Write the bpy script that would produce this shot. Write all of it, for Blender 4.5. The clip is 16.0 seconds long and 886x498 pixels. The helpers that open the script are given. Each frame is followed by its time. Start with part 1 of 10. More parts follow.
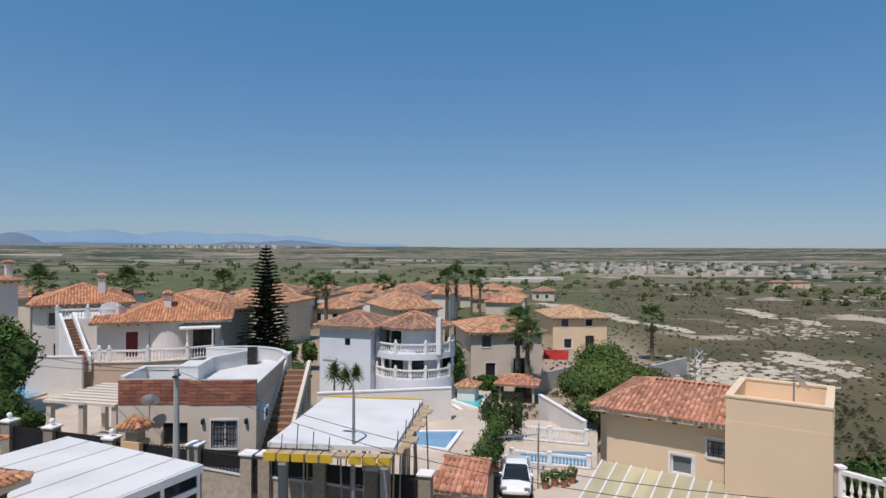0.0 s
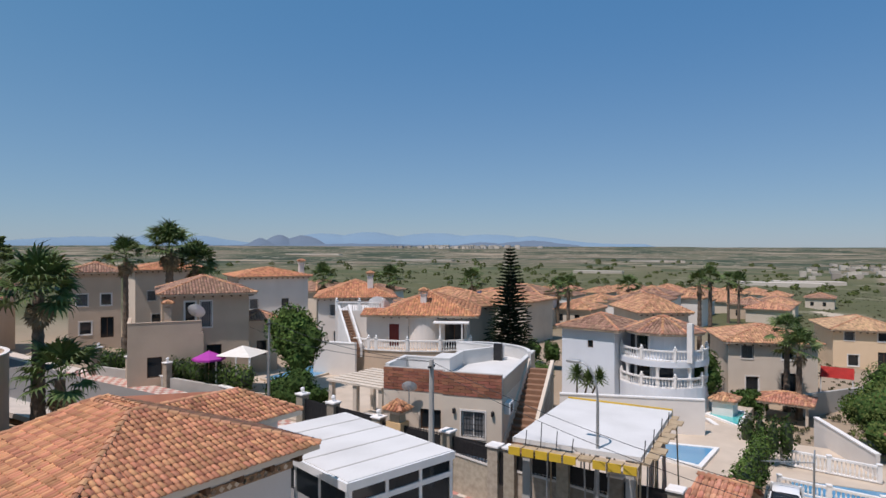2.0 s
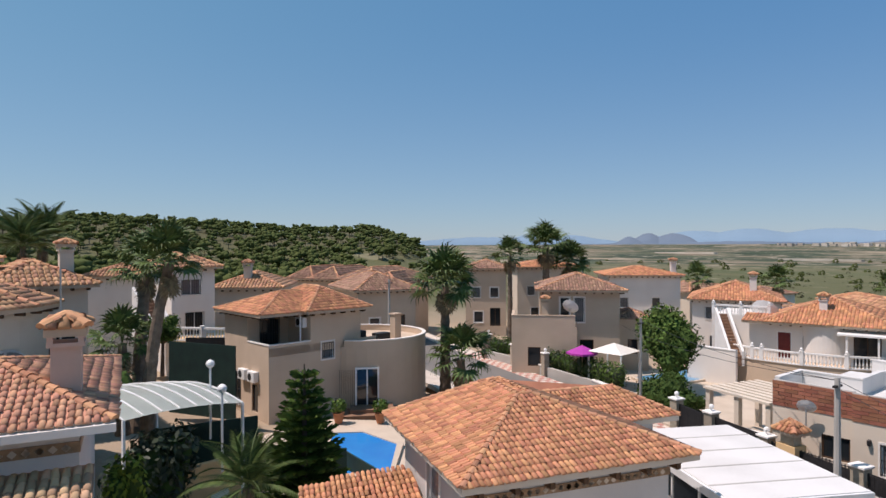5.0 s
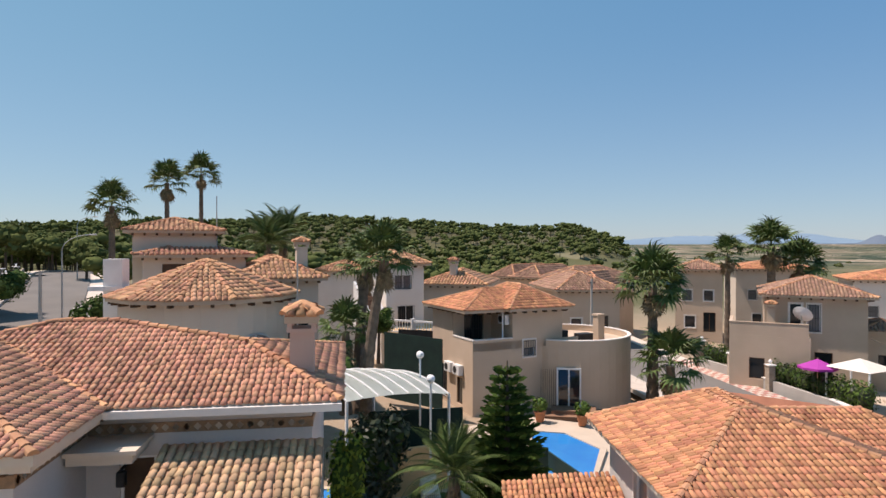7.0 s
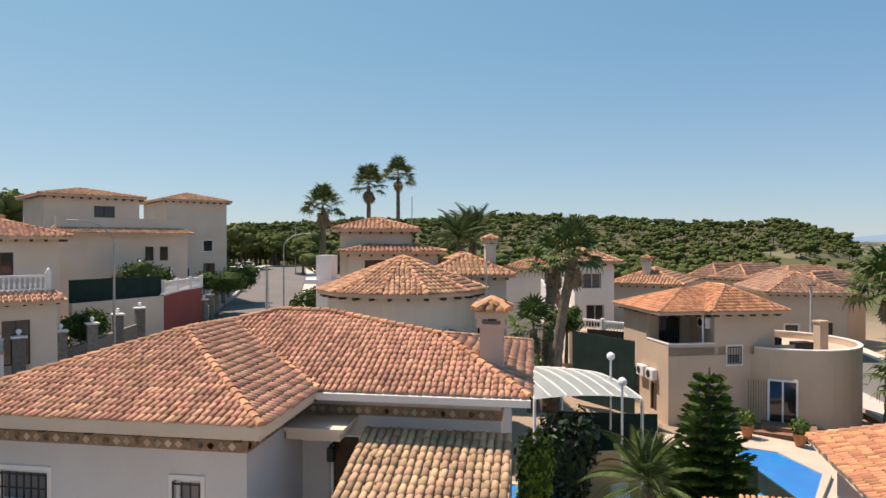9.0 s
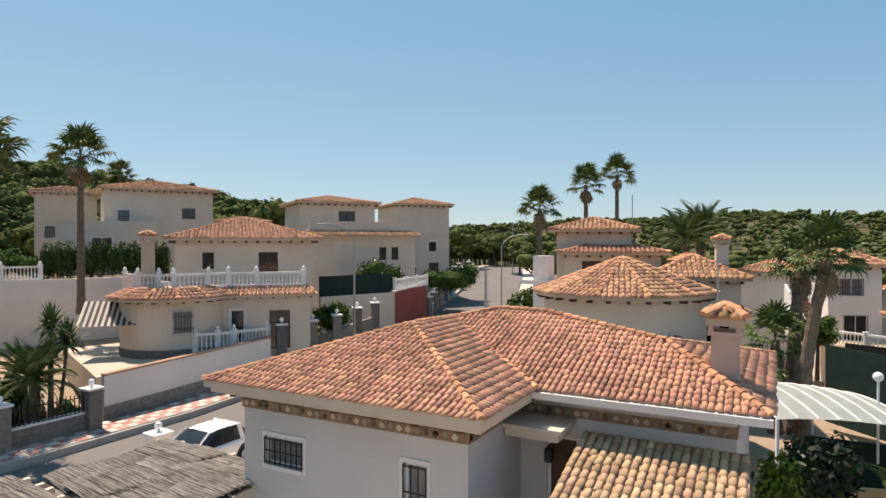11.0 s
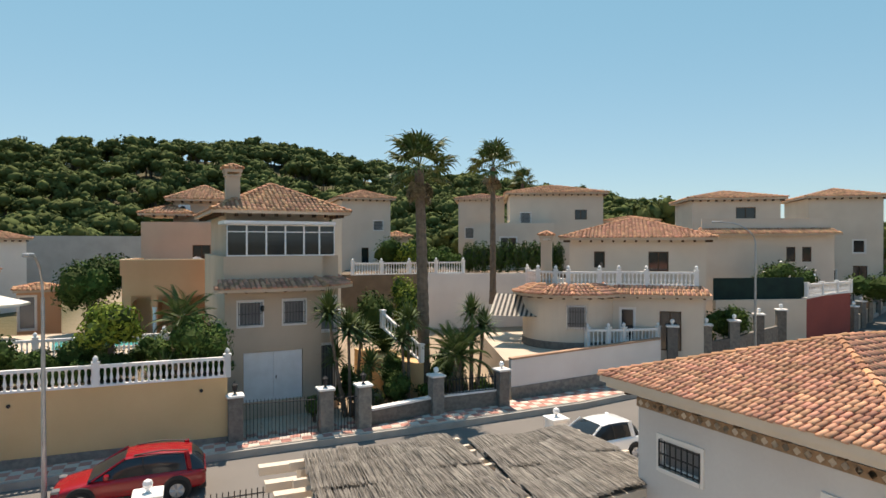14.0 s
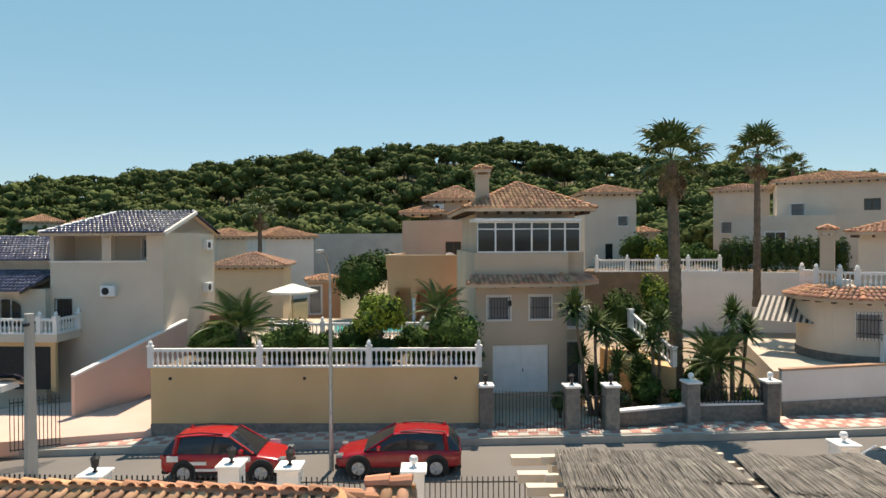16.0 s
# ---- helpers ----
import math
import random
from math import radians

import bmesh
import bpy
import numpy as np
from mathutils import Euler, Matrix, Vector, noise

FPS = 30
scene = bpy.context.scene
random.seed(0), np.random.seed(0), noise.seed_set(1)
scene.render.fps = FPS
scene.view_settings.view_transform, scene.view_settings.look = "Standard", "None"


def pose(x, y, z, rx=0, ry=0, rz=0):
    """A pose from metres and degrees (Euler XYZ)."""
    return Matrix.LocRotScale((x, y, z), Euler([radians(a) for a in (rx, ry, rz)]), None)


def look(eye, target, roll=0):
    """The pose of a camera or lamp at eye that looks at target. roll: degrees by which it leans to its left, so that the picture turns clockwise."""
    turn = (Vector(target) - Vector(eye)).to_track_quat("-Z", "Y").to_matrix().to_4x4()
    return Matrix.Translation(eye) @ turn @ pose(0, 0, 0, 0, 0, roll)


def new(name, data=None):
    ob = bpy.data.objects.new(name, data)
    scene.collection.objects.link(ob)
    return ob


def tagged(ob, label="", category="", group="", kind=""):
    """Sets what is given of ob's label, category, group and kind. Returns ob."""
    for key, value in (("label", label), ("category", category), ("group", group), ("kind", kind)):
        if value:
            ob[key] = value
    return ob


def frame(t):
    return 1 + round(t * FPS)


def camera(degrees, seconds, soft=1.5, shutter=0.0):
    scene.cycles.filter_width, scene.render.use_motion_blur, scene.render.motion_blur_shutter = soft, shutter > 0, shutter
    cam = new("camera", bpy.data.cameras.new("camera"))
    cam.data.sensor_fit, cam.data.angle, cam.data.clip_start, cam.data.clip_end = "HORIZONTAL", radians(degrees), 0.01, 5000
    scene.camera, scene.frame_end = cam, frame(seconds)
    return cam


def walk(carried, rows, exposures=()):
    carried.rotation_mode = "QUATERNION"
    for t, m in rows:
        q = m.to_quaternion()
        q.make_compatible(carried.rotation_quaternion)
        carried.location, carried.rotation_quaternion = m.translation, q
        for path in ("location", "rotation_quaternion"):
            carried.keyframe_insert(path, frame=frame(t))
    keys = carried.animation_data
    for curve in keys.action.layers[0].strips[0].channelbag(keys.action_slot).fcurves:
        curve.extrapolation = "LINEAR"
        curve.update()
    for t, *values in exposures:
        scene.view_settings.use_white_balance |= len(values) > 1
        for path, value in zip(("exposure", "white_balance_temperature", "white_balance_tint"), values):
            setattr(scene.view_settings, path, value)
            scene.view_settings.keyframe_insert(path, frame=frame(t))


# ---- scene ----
cam = camera(71.33, 16.0)
ROWS = [
    (0.0, 0.422, 0.110, 8.521, 0.000, -0.044, -0.218),
    (0.5, 0.416, 0.098, 8.530, 5.514, -0.069, -0.229),
    (1.0, 0.404, 0.087, 8.537, 11.000, -0.044, -0.137),
    (1.5, 0.388, 0.077, 8.542, 16.476, -0.078, -0.088),
    (2.0, 0.368, 0.069, 8.545, 22.146, -0.088, -0.143),
    (2.5, 0.344, 0.061, 8.546, 27.864, -0.083, -0.129),
    (3.0, 0.318, 0.055, 8.547, 33.459, -0.108, -0.096),
    (3.5, 0.289, 0.049, 8.545, 39.023, -0.157, -0.043),
    (4.0, 0.258, 0.043, 8.543, 44.586, -0.200, 0.016),
    (4.5, 0.225, 0.038, 8.539, 50.335, -0.233, 0.080),
    (5.0, 0.192, 0.033, 8.535, 55.395, -0.225, 0.123),
    (7.5, 0.028, 0.007, 8.506, 78.282, -0.392, -0.078),
    (8.0, 0.000, 0.000, 8.500, 82.638, -0.472, -0.033),
    (10.5, -0.093, -0.051, 8.475, 105.254, -0.469, -0.010),
    (11.0, -0.098, -0.065, 8.473, 110.927, -0.448, 0.053),
    (11.5, -0.097, -0.082, 8.471, 116.720, -0.494, 0.036),
    (12.0, -0.090, -0.100, 8.471, 122.570, -0.469, 0.027),
    (12.5, -0.077, -0.120, 8.472, 128.358, -0.469, 0.114),
    (13.0, -0.056, -0.143, 8.475, 134.157, -0.462, 0.065),
    (13.5, -0.028, -0.168, 8.480, 139.935, -0.493, 0.087),
    (14.0, 0.009, -0.196, 8.487, 145.734, -0.502, 0.036),
    (14.5, 0.054, -0.227, 8.495, 151.540, -0.565, 0.091),
    (15.0, 0.109, -0.261, 8.506, 157.260, -0.624, 0.076),
    (15.5, 0.173, -0.297, 8.520, 162.802, -0.735, 0.187),
    (16.0, 0.248, -0.337, 8.535, 167.719, -0.854, 0.246),
]
walk(cam, [(t, pose(x, y, z, 90 + pitch, roll, yaw)) for t, x, y, z, yaw, pitch, roll in ROWS],
     [(0.0, -0.25, 6150, 19), (3.0, -0.20, 6400, 22), (5.0, 0.01, 6650, 23), (7.5, 0.28, 7150, 24), (11.0, 0.46, 7550, 22), (16.0, 0.52, 7600, 15)])

# ---- light: a high summer sun in the south-south-west, clear sky ----
SUN_AZ, SUN_EL = 158.0, 65.0          # degrees to the left of north, degrees up
w = bpy.data.worlds.new("sky")
scene.world = w
w.use_nodes = True
nt = w.node_tree
bg = nt.nodes["Background"]
sky = nt.nodes.new("ShaderNodeTexSky")
sky.sky_type = "NISHITA"
sky.sun_disc = False
sky.sun_elevation = radians(SUN_EL)
sky.sun_rotation = radians(-SUN_AZ)
sky.altitude = 80
sky.air_density, sky.dust_density, sky.ozone_density = 1.0, 0.1, 2.5
blue = nt.nodes.new("ShaderNodeMix")
blue.data_type = "RGBA"
blue.inputs[0].default_value = 0.63
# clear blue overhead, deeper away from the sun, paling smoothly to the horizon
tcw, sepw = nt.nodes.new("ShaderNodeTexCoord"), nt.nodes.new("ShaderNodeSeparateXYZ")
nt.links.new(tcw.outputs["Generated"], sepw.inputs[0])
dotw = nt.nodes.new("ShaderNodeVectorMath")
dotw.operation = "DOT_PRODUCT"
dotw.inputs[1].default_value = (-math.sin(radians(SUN_AZ)), math.cos(radians(SUN_AZ)), 0)
nt.links.new(tcw.outputs["Generated"], dotw.inputs[0])
side = nt.nodes.new("ShaderNodeMapRange")
side.interpolation_type = "SMOOTHSTEP"
side.inputs[1].default_value, side.inputs[2].default_value = -1.0, 1.0
nt.links.new(dotw.outputs["Value"], side.inputs[0])
deep = nt.nodes.new("ShaderNodeMix")
deep.data_type = "RGBA"
deep.inputs[6].default_value, deep.inputs[7].default_value = (0.55, 2.6, 5.1, 1), (1.25, 3.7, 5.05, 1)
nt.links.new(side.outputs[0], deep.inputs[0])
up = nt.nodes.new("ShaderNodeMapRange")
up.interpolation_type = "SMOOTHERSTEP"
up.inputs[1].default_value, up.inputs[2].default_value, up.inputs[3].default_value, up.inputs[4].default_value = -0.05, 0.42, 0.75, 0.0
nt.links.new(sepw.outputs["Z"], up.inputs[0])
pale = nt.nodes.new("ShaderNodeMix")
pale.data_type = "RGBA"
pale.inputs[7].default_value = (2.0, 3.95, 5.3, 1)
nt.links.new(up.outputs[0], pale.inputs[0])
nt.links.new(deep.outputs[2], pale.inputs[6])
nt.links.new(pale.outputs[2], blue.inputs[7])
nt.links.new(sky.outputs[0], blue.inputs[6])
nt.links.new(blue.outputs[2], bg.inputs[0])
bg.inputs[1].default_value = 0.103
sun = new("sun", bpy.data.lights.new("sun", "SUN"))
sun.data.energy, sun.data.angle, sun.data.color = 4.7, radians(0.55), (1.0, 0.94, 0.85)
sa, se = radians(SUN_AZ), radians(SUN_EL)
sun.matrix_world = look((0, 0, 60), (math.sin(sa) * math.cos(se) * 10, -math.cos(sa) * math.cos(se) * 10, 60 - math.sin(se) * 10))

# ---- materials ----
def mat(name, col, col2=None, rough=0.8, scale=1.5, fine=25.0, bump=0.25, spec=0.3, metal=0.0, vary=0.0, dist=0.01, stretch=(1, 1, 1)):
    """A procedural surface: broad and fine variation between two colours, fine relief, a shift from piece to piece."""
    m = bpy.data.materials.new(name)
    m.use_nodes = True
    n, l = m.node_tree.nodes, m.node_tree.links
    b = n["Principled BSDF"]
    b.inputs["Roughness"].default_value = rough
    b.inputs["Metallic"].default_value = metal
    b.inputs["Specular IOR Level"].default_value = spec
    col2 = col2 or tuple(c * 0.72 for c in col)
    tc = n.new("ShaderNodeTexCoord")
    mp = n.new("ShaderNodeMapping")
    mp.inputs["Scale"].default_value = stretch
    l.new(tc.outputs["Object"], mp.inputs[0])
    n1, n2 = n.new("ShaderNodeTexNoise"), n.new("ShaderNodeTexNoise")
    n1.inputs["Scale"].default_value, n1.inputs["Detail"].default_value = scale, 5
    n2.inputs["Scale"].default_value, n2.inputs["Detail"].default_value = fine, 4
    l.new(mp.outputs[0], n1.inputs[0])
    l.new(mp.outputs[0], n2.inputs[0])
    mr = n.new("ShaderNodeMapRange")
    mr.inputs[1].default_value, mr.inputs[2].default_value = 0.35, 0.68
    l.new(n1.outputs[0], mr.inputs[0])
    ad = n.new("ShaderNodeMath")
    ad.operation = "MULTIPLY_ADD"
    l.new(n2.outputs[0], ad.inputs[0])
    ad.inputs[1].default_value = 0.6
    l.new(mr.outputs[0], ad.inputs[2])
    sc = n.new("ShaderNodeMath")
    sc.operation = "MULTIPLY_ADD"
    sc.inputs[1].default_value, sc.inputs[2].default_value = 0.75, -0.2
    sc.use_clamp = True
    l.new(ad.outputs[0], sc.inputs[0])
    mx = n.new("ShaderNodeMix")
    mx.data_type = "RGBA"
    mx.inputs[6].default_value, mx.inputs[7].default_value = (*col, 1), (*col2, 1)
    l.new(sc.outputs[0], mx.inputs[0])
    out = mx.outputs[2]
    if vary:
        g, oi = n.new("ShaderNodeNewGeometry"), n.new("ShaderNodeObjectInfo")
        s = n.new("ShaderNodeMath")
        l.new(g.outputs["Random Per Island"], s.inputs[0])
        l.new(oi.outputs["Random"], s.inputs[1])
        f = n.new("ShaderNodeMath")
        f.operation = "FRACT"
        l.new(s.outputs[0], f.inputs[0])
        v = n.new("ShaderNodeMapRange")
        v.inputs[3].default_value, v.inputs[4].default_value = 1 - vary, 1 + vary
        l.new(f.outputs[0], v.inputs[0])
        h = n.new("ShaderNodeHueSaturation")
        hv = n.new("ShaderNodeMapRange")
        hv.inputs[3].default_value, hv.inputs[4].default_value = 0.5 - vary * 0.035, 0.5 + vary * 0.035
        f2 = n.new("ShaderNodeMath")
        f2.operation = "PINGPONG"
        f2.inputs[1].default_value = 0.137
        l.new(f.outputs[0], f2.inputs[0])
        f3 = n.new("ShaderNodeMath")
        f3.operation = "DIVIDE"
        f3.inputs[1].default_value = 0.137
        l.new(f2.outputs[0], f3.inputs[0])
        l.new(f3.outputs[0], hv.inputs[0])
        l.new(hv.outputs[0], h.inputs["Hue"])
        l.new(v.outputs[0], h.inputs["Value"])
        l.new(out, h.inputs["Color"])
        out = h.outputs[0]
    l.new(out, b.inputs["Base Color"])
    if bump:
        bp = n.new("ShaderNodeBump")
        bp.inputs["Strength"].default_value, bp.inputs["Distance"].default_value = bump, dist
        l.new(n2.outputs[0], bp.inputs["Height"])
        l.new(bp.outputs[0], b.inputs["Normal"])
    return m


STUCCO = mat("cream_stucco", (0.65, 0.56, 0.455), (0.57, 0.48, 0.385), 0.9, 0.5, 18)
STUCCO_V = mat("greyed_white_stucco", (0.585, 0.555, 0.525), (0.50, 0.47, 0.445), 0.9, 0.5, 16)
STUCCO_D = mat("beige_stucco", (0.56, 0.435, 0.325), (0.47, 0.36, 0.265), 0.9, 0.5, 18)
STUCCO_W = mat("white_stucco", (0.76, 0.71, 0.655), (0.66, 0.61, 0.56), 0.88, 0.45, 15)
STUCCO_Y = mat("ochre_stucco", (0.70, 0.475, 0.25), (0.62, 0.41, 0.21), 0.9, 0.5, 18)
STUCCO_P = mat("peach_stucco", (0.76, 0.57, 0.38), (0.70, 0.52, 0.34), 0.9, 0.5, 18)
STUCCO_O = mat("orange_stucco", (0.60, 0.33, 0.19), (0.52, 0.28, 0.15), 0.9, 0.5, 18)
STUCCO_B = mat("bluish_white_stucco", (0.72, 0.75, 0.79), (0.63, 0.66, 0.70), 0.88, 0.45, 15)
WHITE = mat("white_paint", (0.82, 0.80, 0.77), (0.70, 0.67, 0.63), 0.6, 1.2, 30, 0.1)
PINKWALL = mat("pink_render", (0.62, 0.44, 0.36), (0.54, 0.38, 0.31), 0.9, 0.5, 15)
REDWALL = mat("red_render", (0.30, 0.075, 0.06), (0.24, 0.06, 0.05), 0.9, 0.5, 15)
TILE_A = mat("terracotta_tile", (0.56, 0.285, 0.18), (0.40, 0.20, 0.125), 0.85, 2.2, 22, 0.4, vary=0.32)
TILE_B = mat("orange_tile", (0.55, 0.255, 0.135), (0.41, 0.185, 0.10), 0.85, 2.2, 22, 0.4, vary=0.32)
TILE_T = mat("ochre_tile", (0.56, 0.365, 0.215), (0.40, 0.255, 0.15), 0.85, 1.3, 14, 0.4, vary=0.32)
TILE_P = mat("pale_tile", (0.54, 0.30, 0.175), (0.40, 0.215, 0.125), 0.85, 1.0, 12, 0.4, vary=0.35)
TILE_G = mat("weathered_tile", (0.36, 0.215, 0.15), (0.25, 0.145, 0.10), 0.85, 1.0, 12, 0.4, vary=0.35)
TILE_R = mat("mottled_tile", (0.40, 0.17, 0.105), (0.50, 0.27, 0.18), 0.85, 2.5, 20, 0.4, vary=0.35)
TILE_K = mat("glazed_blue_tile", (0.055, 0.05, 0.09), (0.10, 0.09, 0.13), 0.22, 2.0, 14, 0.2, 0.8, vary=0.4)
RIDGE = mat("ridge_tile", (0.52, 0.27, 0.15), (0.36, 0.17, 0.09), 0.85, 2.0, 14, 0.4, vary=0.3)
FRIEZE = mat("patterned_frieze_tile", (0.34, 0.21, 0.12), (0.16, 0.11, 0.07), 0.5, 7.0, 40, 0.2)
WOOD_D = mat("dark_wood", (0.10, 0.055, 0.03), (0.06, 0.033, 0.02), 0.7, 3, 40)
REDDOOR = mat("dark_red_door_wood", (0.17, 0.03, 0.025), (0.12, 0.022, 0.02), 0.6, 3, 40)
WOOD_L = mat("pale_wood", (0.46, 0.35, 0.22), (0.36, 0.26, 0.16), 0.75, 3, 40)
METAL_D = mat("black_iron", (0.012, 0.012, 0.014), (0.03, 0.028, 0.028), 0.5, 6, 40, 0.1, 0.4)
METAL_G = mat("galvanised_steel", (0.42, 0.43, 0.43), (0.32, 0.33, 0.33), 0.45, 4, 40, 0.1, 0.5, 0.6)
METAL_W = mat("white_metal", (0.78, 0.78, 0.77), (0.68, 0.68, 0.66), 0.4, 2, 30, 0.05, 0.5)
CONCRETE = mat("concrete", (0.44, 0.42, 0.385), (0.35, 0.33, 0.30), 0.92, 0.6, 14, 0.3)
MEMBRANE = mat("white_roof_membrane", (0.66, 0.645, 0.62), (0.55, 0.535, 0.51), 0.8, 0.6, 12, 0.1)
STONE = mat("grey_masonry_stone", (0.24, 0.215, 0.185), (0.12, 0.11, 0.10), 0.9, 5, 18, 0.7, vary=0.25, dist=0.03)
STONE_L = mat("cream_masonry_stone", (0.42, 0.36, 0.28), (0.27, 0.225, 0.17), 0.9, 4, 18, 0.7, vary=0.25, dist=0.03)
BRICK = mat("red_brick", (0.32, 0.13, 0.08), (0.22, 0.085, 0.055), 0.88, 2, 20, 0.4, vary=0.3)
ASPHALT = mat("sunbleached_asphalt", (0.18, 0.166, 0.15), (0.14, 0.13, 0.118), 0.92, 0.25, 45, 0.3)
PAVE_R = mat("red_paver", (0.50, 0.245, 0.20), (0.40, 0.19, 0.15), 0.88, 1.5, 20, 0.2, vary=0.15)
PAVE_W = mat("cream_paver", (0.60, 0.52, 0.44), (0.50, 0.43, 0.36), 0.88, 1.5, 20, 0.2, vary=0.12)
KERB = mat("kerb_concrete", (0.40, 0.375, 0.335), (0.32, 0.30, 0.265), 0.9, 1.5, 20)
TERRACE = mat("pale_terrace_tile", (0.56, 0.465, 0.365), (0.46, 0.375, 0.29), 0.85, 0.7, 14)
SOIL = mat("dry_garden_soil", (0.19, 0.14, 0.095), (0.11, 0.085, 0.06), 0.95, 0.8, 12, 0.6, dist=0.04)
LAWN = mat("lawn", (0.075, 0.115, 0.028), (0.05, 0.08, 0.022), 0.95, 2, 40, 0.6, dist=0.03)
TRUNK = mat("palm_bark", (0.20, 0.15, 0.11), (0.10, 0.075, 0.055), 0.95, 4, 16, 0.8, dist=0.04)
BARK = mat("tree_bark", (0.13, 0.095, 0.07), (0.07, 0.05, 0.038), 0.95, 4, 16, 0.8, dist=0.04)
PALM_L = mat("palm_leaf", (0.10, 0.145, 0.04), (0.06, 0.092, 0.026), 0.55, 2, 20, 0.1, 0.3, vary=0.4)
PALM_D = mat("dry_palm_leaf", (0.27, 0.205, 0.12), (0.18, 0.13, 0.075), 0.85, 2, 20, 0.1, vary=0.3)
LEAF = mat("broad_leaf", (0.085, 0.138, 0.032), (0.048, 0.082, 0.02), 0.8, 1, 14, 0.1, 0.08, vary=0.4)
LEAF_Y = mat("bright_leaf", (0.18, 0.23, 0.03), (0.12, 0.165, 0.025), 0.8, 1, 14, 0.1, 0.12, vary=0.35)
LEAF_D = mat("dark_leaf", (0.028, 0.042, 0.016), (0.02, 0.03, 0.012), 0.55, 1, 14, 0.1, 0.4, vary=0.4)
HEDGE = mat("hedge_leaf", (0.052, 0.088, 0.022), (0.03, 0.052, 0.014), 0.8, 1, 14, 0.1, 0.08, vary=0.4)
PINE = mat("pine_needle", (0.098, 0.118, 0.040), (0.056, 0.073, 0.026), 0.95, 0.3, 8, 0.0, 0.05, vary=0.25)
# brighter copy of PINE, with sunlight put into its green
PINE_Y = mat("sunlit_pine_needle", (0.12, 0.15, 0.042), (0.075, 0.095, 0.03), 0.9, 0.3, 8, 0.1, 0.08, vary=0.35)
CONIFER = mat("dark_conifer", (0.022, 0.036, 0.018), (0.014, 0.024, 0.012), 0.8, 1, 14, 0.1, 0.2, vary=0.4)
SCRUB = mat("scrub_leaf", (0.075, 0.072, 0.034), (0.045, 0.046, 0.022), 0.9, 0.3, 8, 0.1, 0.2, vary=0.4)
FLOWER = mat("white_flower", (0.78, 0.74, 0.68), (0.70, 0.60, 0.60), 0.7, 3, 20, 0.1, vary=0.1)
THATCH = mat("dry_reed", (0.225, 0.208, 0.183), (0.115, 0.105, 0.093), 0.95, 2.5, 30, 0.4, vary=0.45)
SHEET = mat("pale_green_polycarbonate", (0.62, 0.66, 0.61), (0.54, 0.58, 0.53), 0.4, 0.8, 10, 0.05, 0.5)
CREAMSHEET = mat("cream_polycarbonate", (0.74, 0.68, 0.46), (0.66, 0.60, 0.40), 0.35, 0.8, 10, 0.05, 0.5)
NET = mat("dark_green_netting", (0.012, 0.035, 0.028), (0.008, 0.02, 0.018), 0.85, 1.5, 60, 0.3)
YELLOW = mat("yellow_formwork", (0.66, 0.43, 0.03), (0.52, 0.34, 0.04), 0.7, 2, 20)
PURPLE = mat("purple_canvas", (0.42, 0.05, 0.34), (0.34, 0.04, 0.28), 0.8, 2, 40)
REDCLOTH = mat("red_canvas", (0.62, 0.06, 0.045), (0.50, 0.05, 0.04), 0.8, 2, 40)
CANVAS = mat("off_white_canvas", (0.76, 0.72, 0.65), (0.68, 0.63, 0.56), 0.85, 2, 40)
STRIPE = mat("dark_awning_stripe", (0.10, 0.10, 0.10), (0.15, 0.145, 0.14), 0.85, 2, 40)
CARRED = mat("red_car_paint", (0.30, 0.004, 0.010), (0.27, 0.004, 0.009), 0.18, 2, 10, 0.0, 0.6)
CARRED2 = mat("bright_red_car_paint", (0.40, 0.009, 0.011), (0.36, 0.008, 0.010), 0.22, 2, 10, 0.0, 0.6)
CARWHITE = mat("white_car_paint", (0.80, 0.80, 0.79), (0.76, 0.76, 0.75), 0.2, 2, 10, 0.0, 0.6)
RUBBER = mat("tyre_rubber", (0.015, 0.015, 0.015), (0.022, 0.022, 0.022), 0.8, 8, 40)
ALLOY = mat("alloy_rim", (0.50, 0.50, 0.51), (0.40, 0.40, 0.41), 0.3, 8, 40, 0.0, 0.5, 0.8)
PLASTIC = mat("black_plastic", (0.02, 0.02, 0.021), (0.03, 0.03, 0.03), 0.6, 8, 40)
LAMPRED = mat("red_lamp_plastic", (0.25, 0.01, 0.01), (0.2, 0.01, 0.01), 0.2, 8, 40, 0.0, 0.6)
POT = mat("terracotta_pot", (0.42, 0.18, 0.09), (0.34, 0.14, 0.07), 0.9, 5, 30)
GLOBE = mat("opal_glass_globe", (0.85, 0.84, 0.82), (0.80, 0.79, 0.77), 0.3, 3, 20, 0.0, 0.5)
# distance haze is put into both mountain colours, paler for the farther ridge
MOUNT = mat("hazed_blue_mountain", (0.15, 0.20, 0.265), (0.13, 0.175, 0.235), 1.0, 0.002, 0.01, 0.0, 0.0)
MOUNT2 = mat("pale_hazed_mountain", (0.20, 0.30, 0.40), (0.185, 0.28, 0.375), 1.0, 0.002, 0.01, 0.0, 0.0)
TREAD = mat("brown_stair_tile", (0.27, 0.155, 0.095), (0.20, 0.11, 0.07), 0.85, 3, 20)
TOWN = mat("mixed_pale_render", (0.56, 0.50, 0.43), (0.42, 0.36, 0.30), 0.9, 0.02, 1, 0.0, vary=0.3)
ROCKY = mat("bare_limestone", (0.50, 0.43, 0.33), (0.38, 0.31, 0.23), 0.95, 0.6, 6, 0.6, dist=0.05)


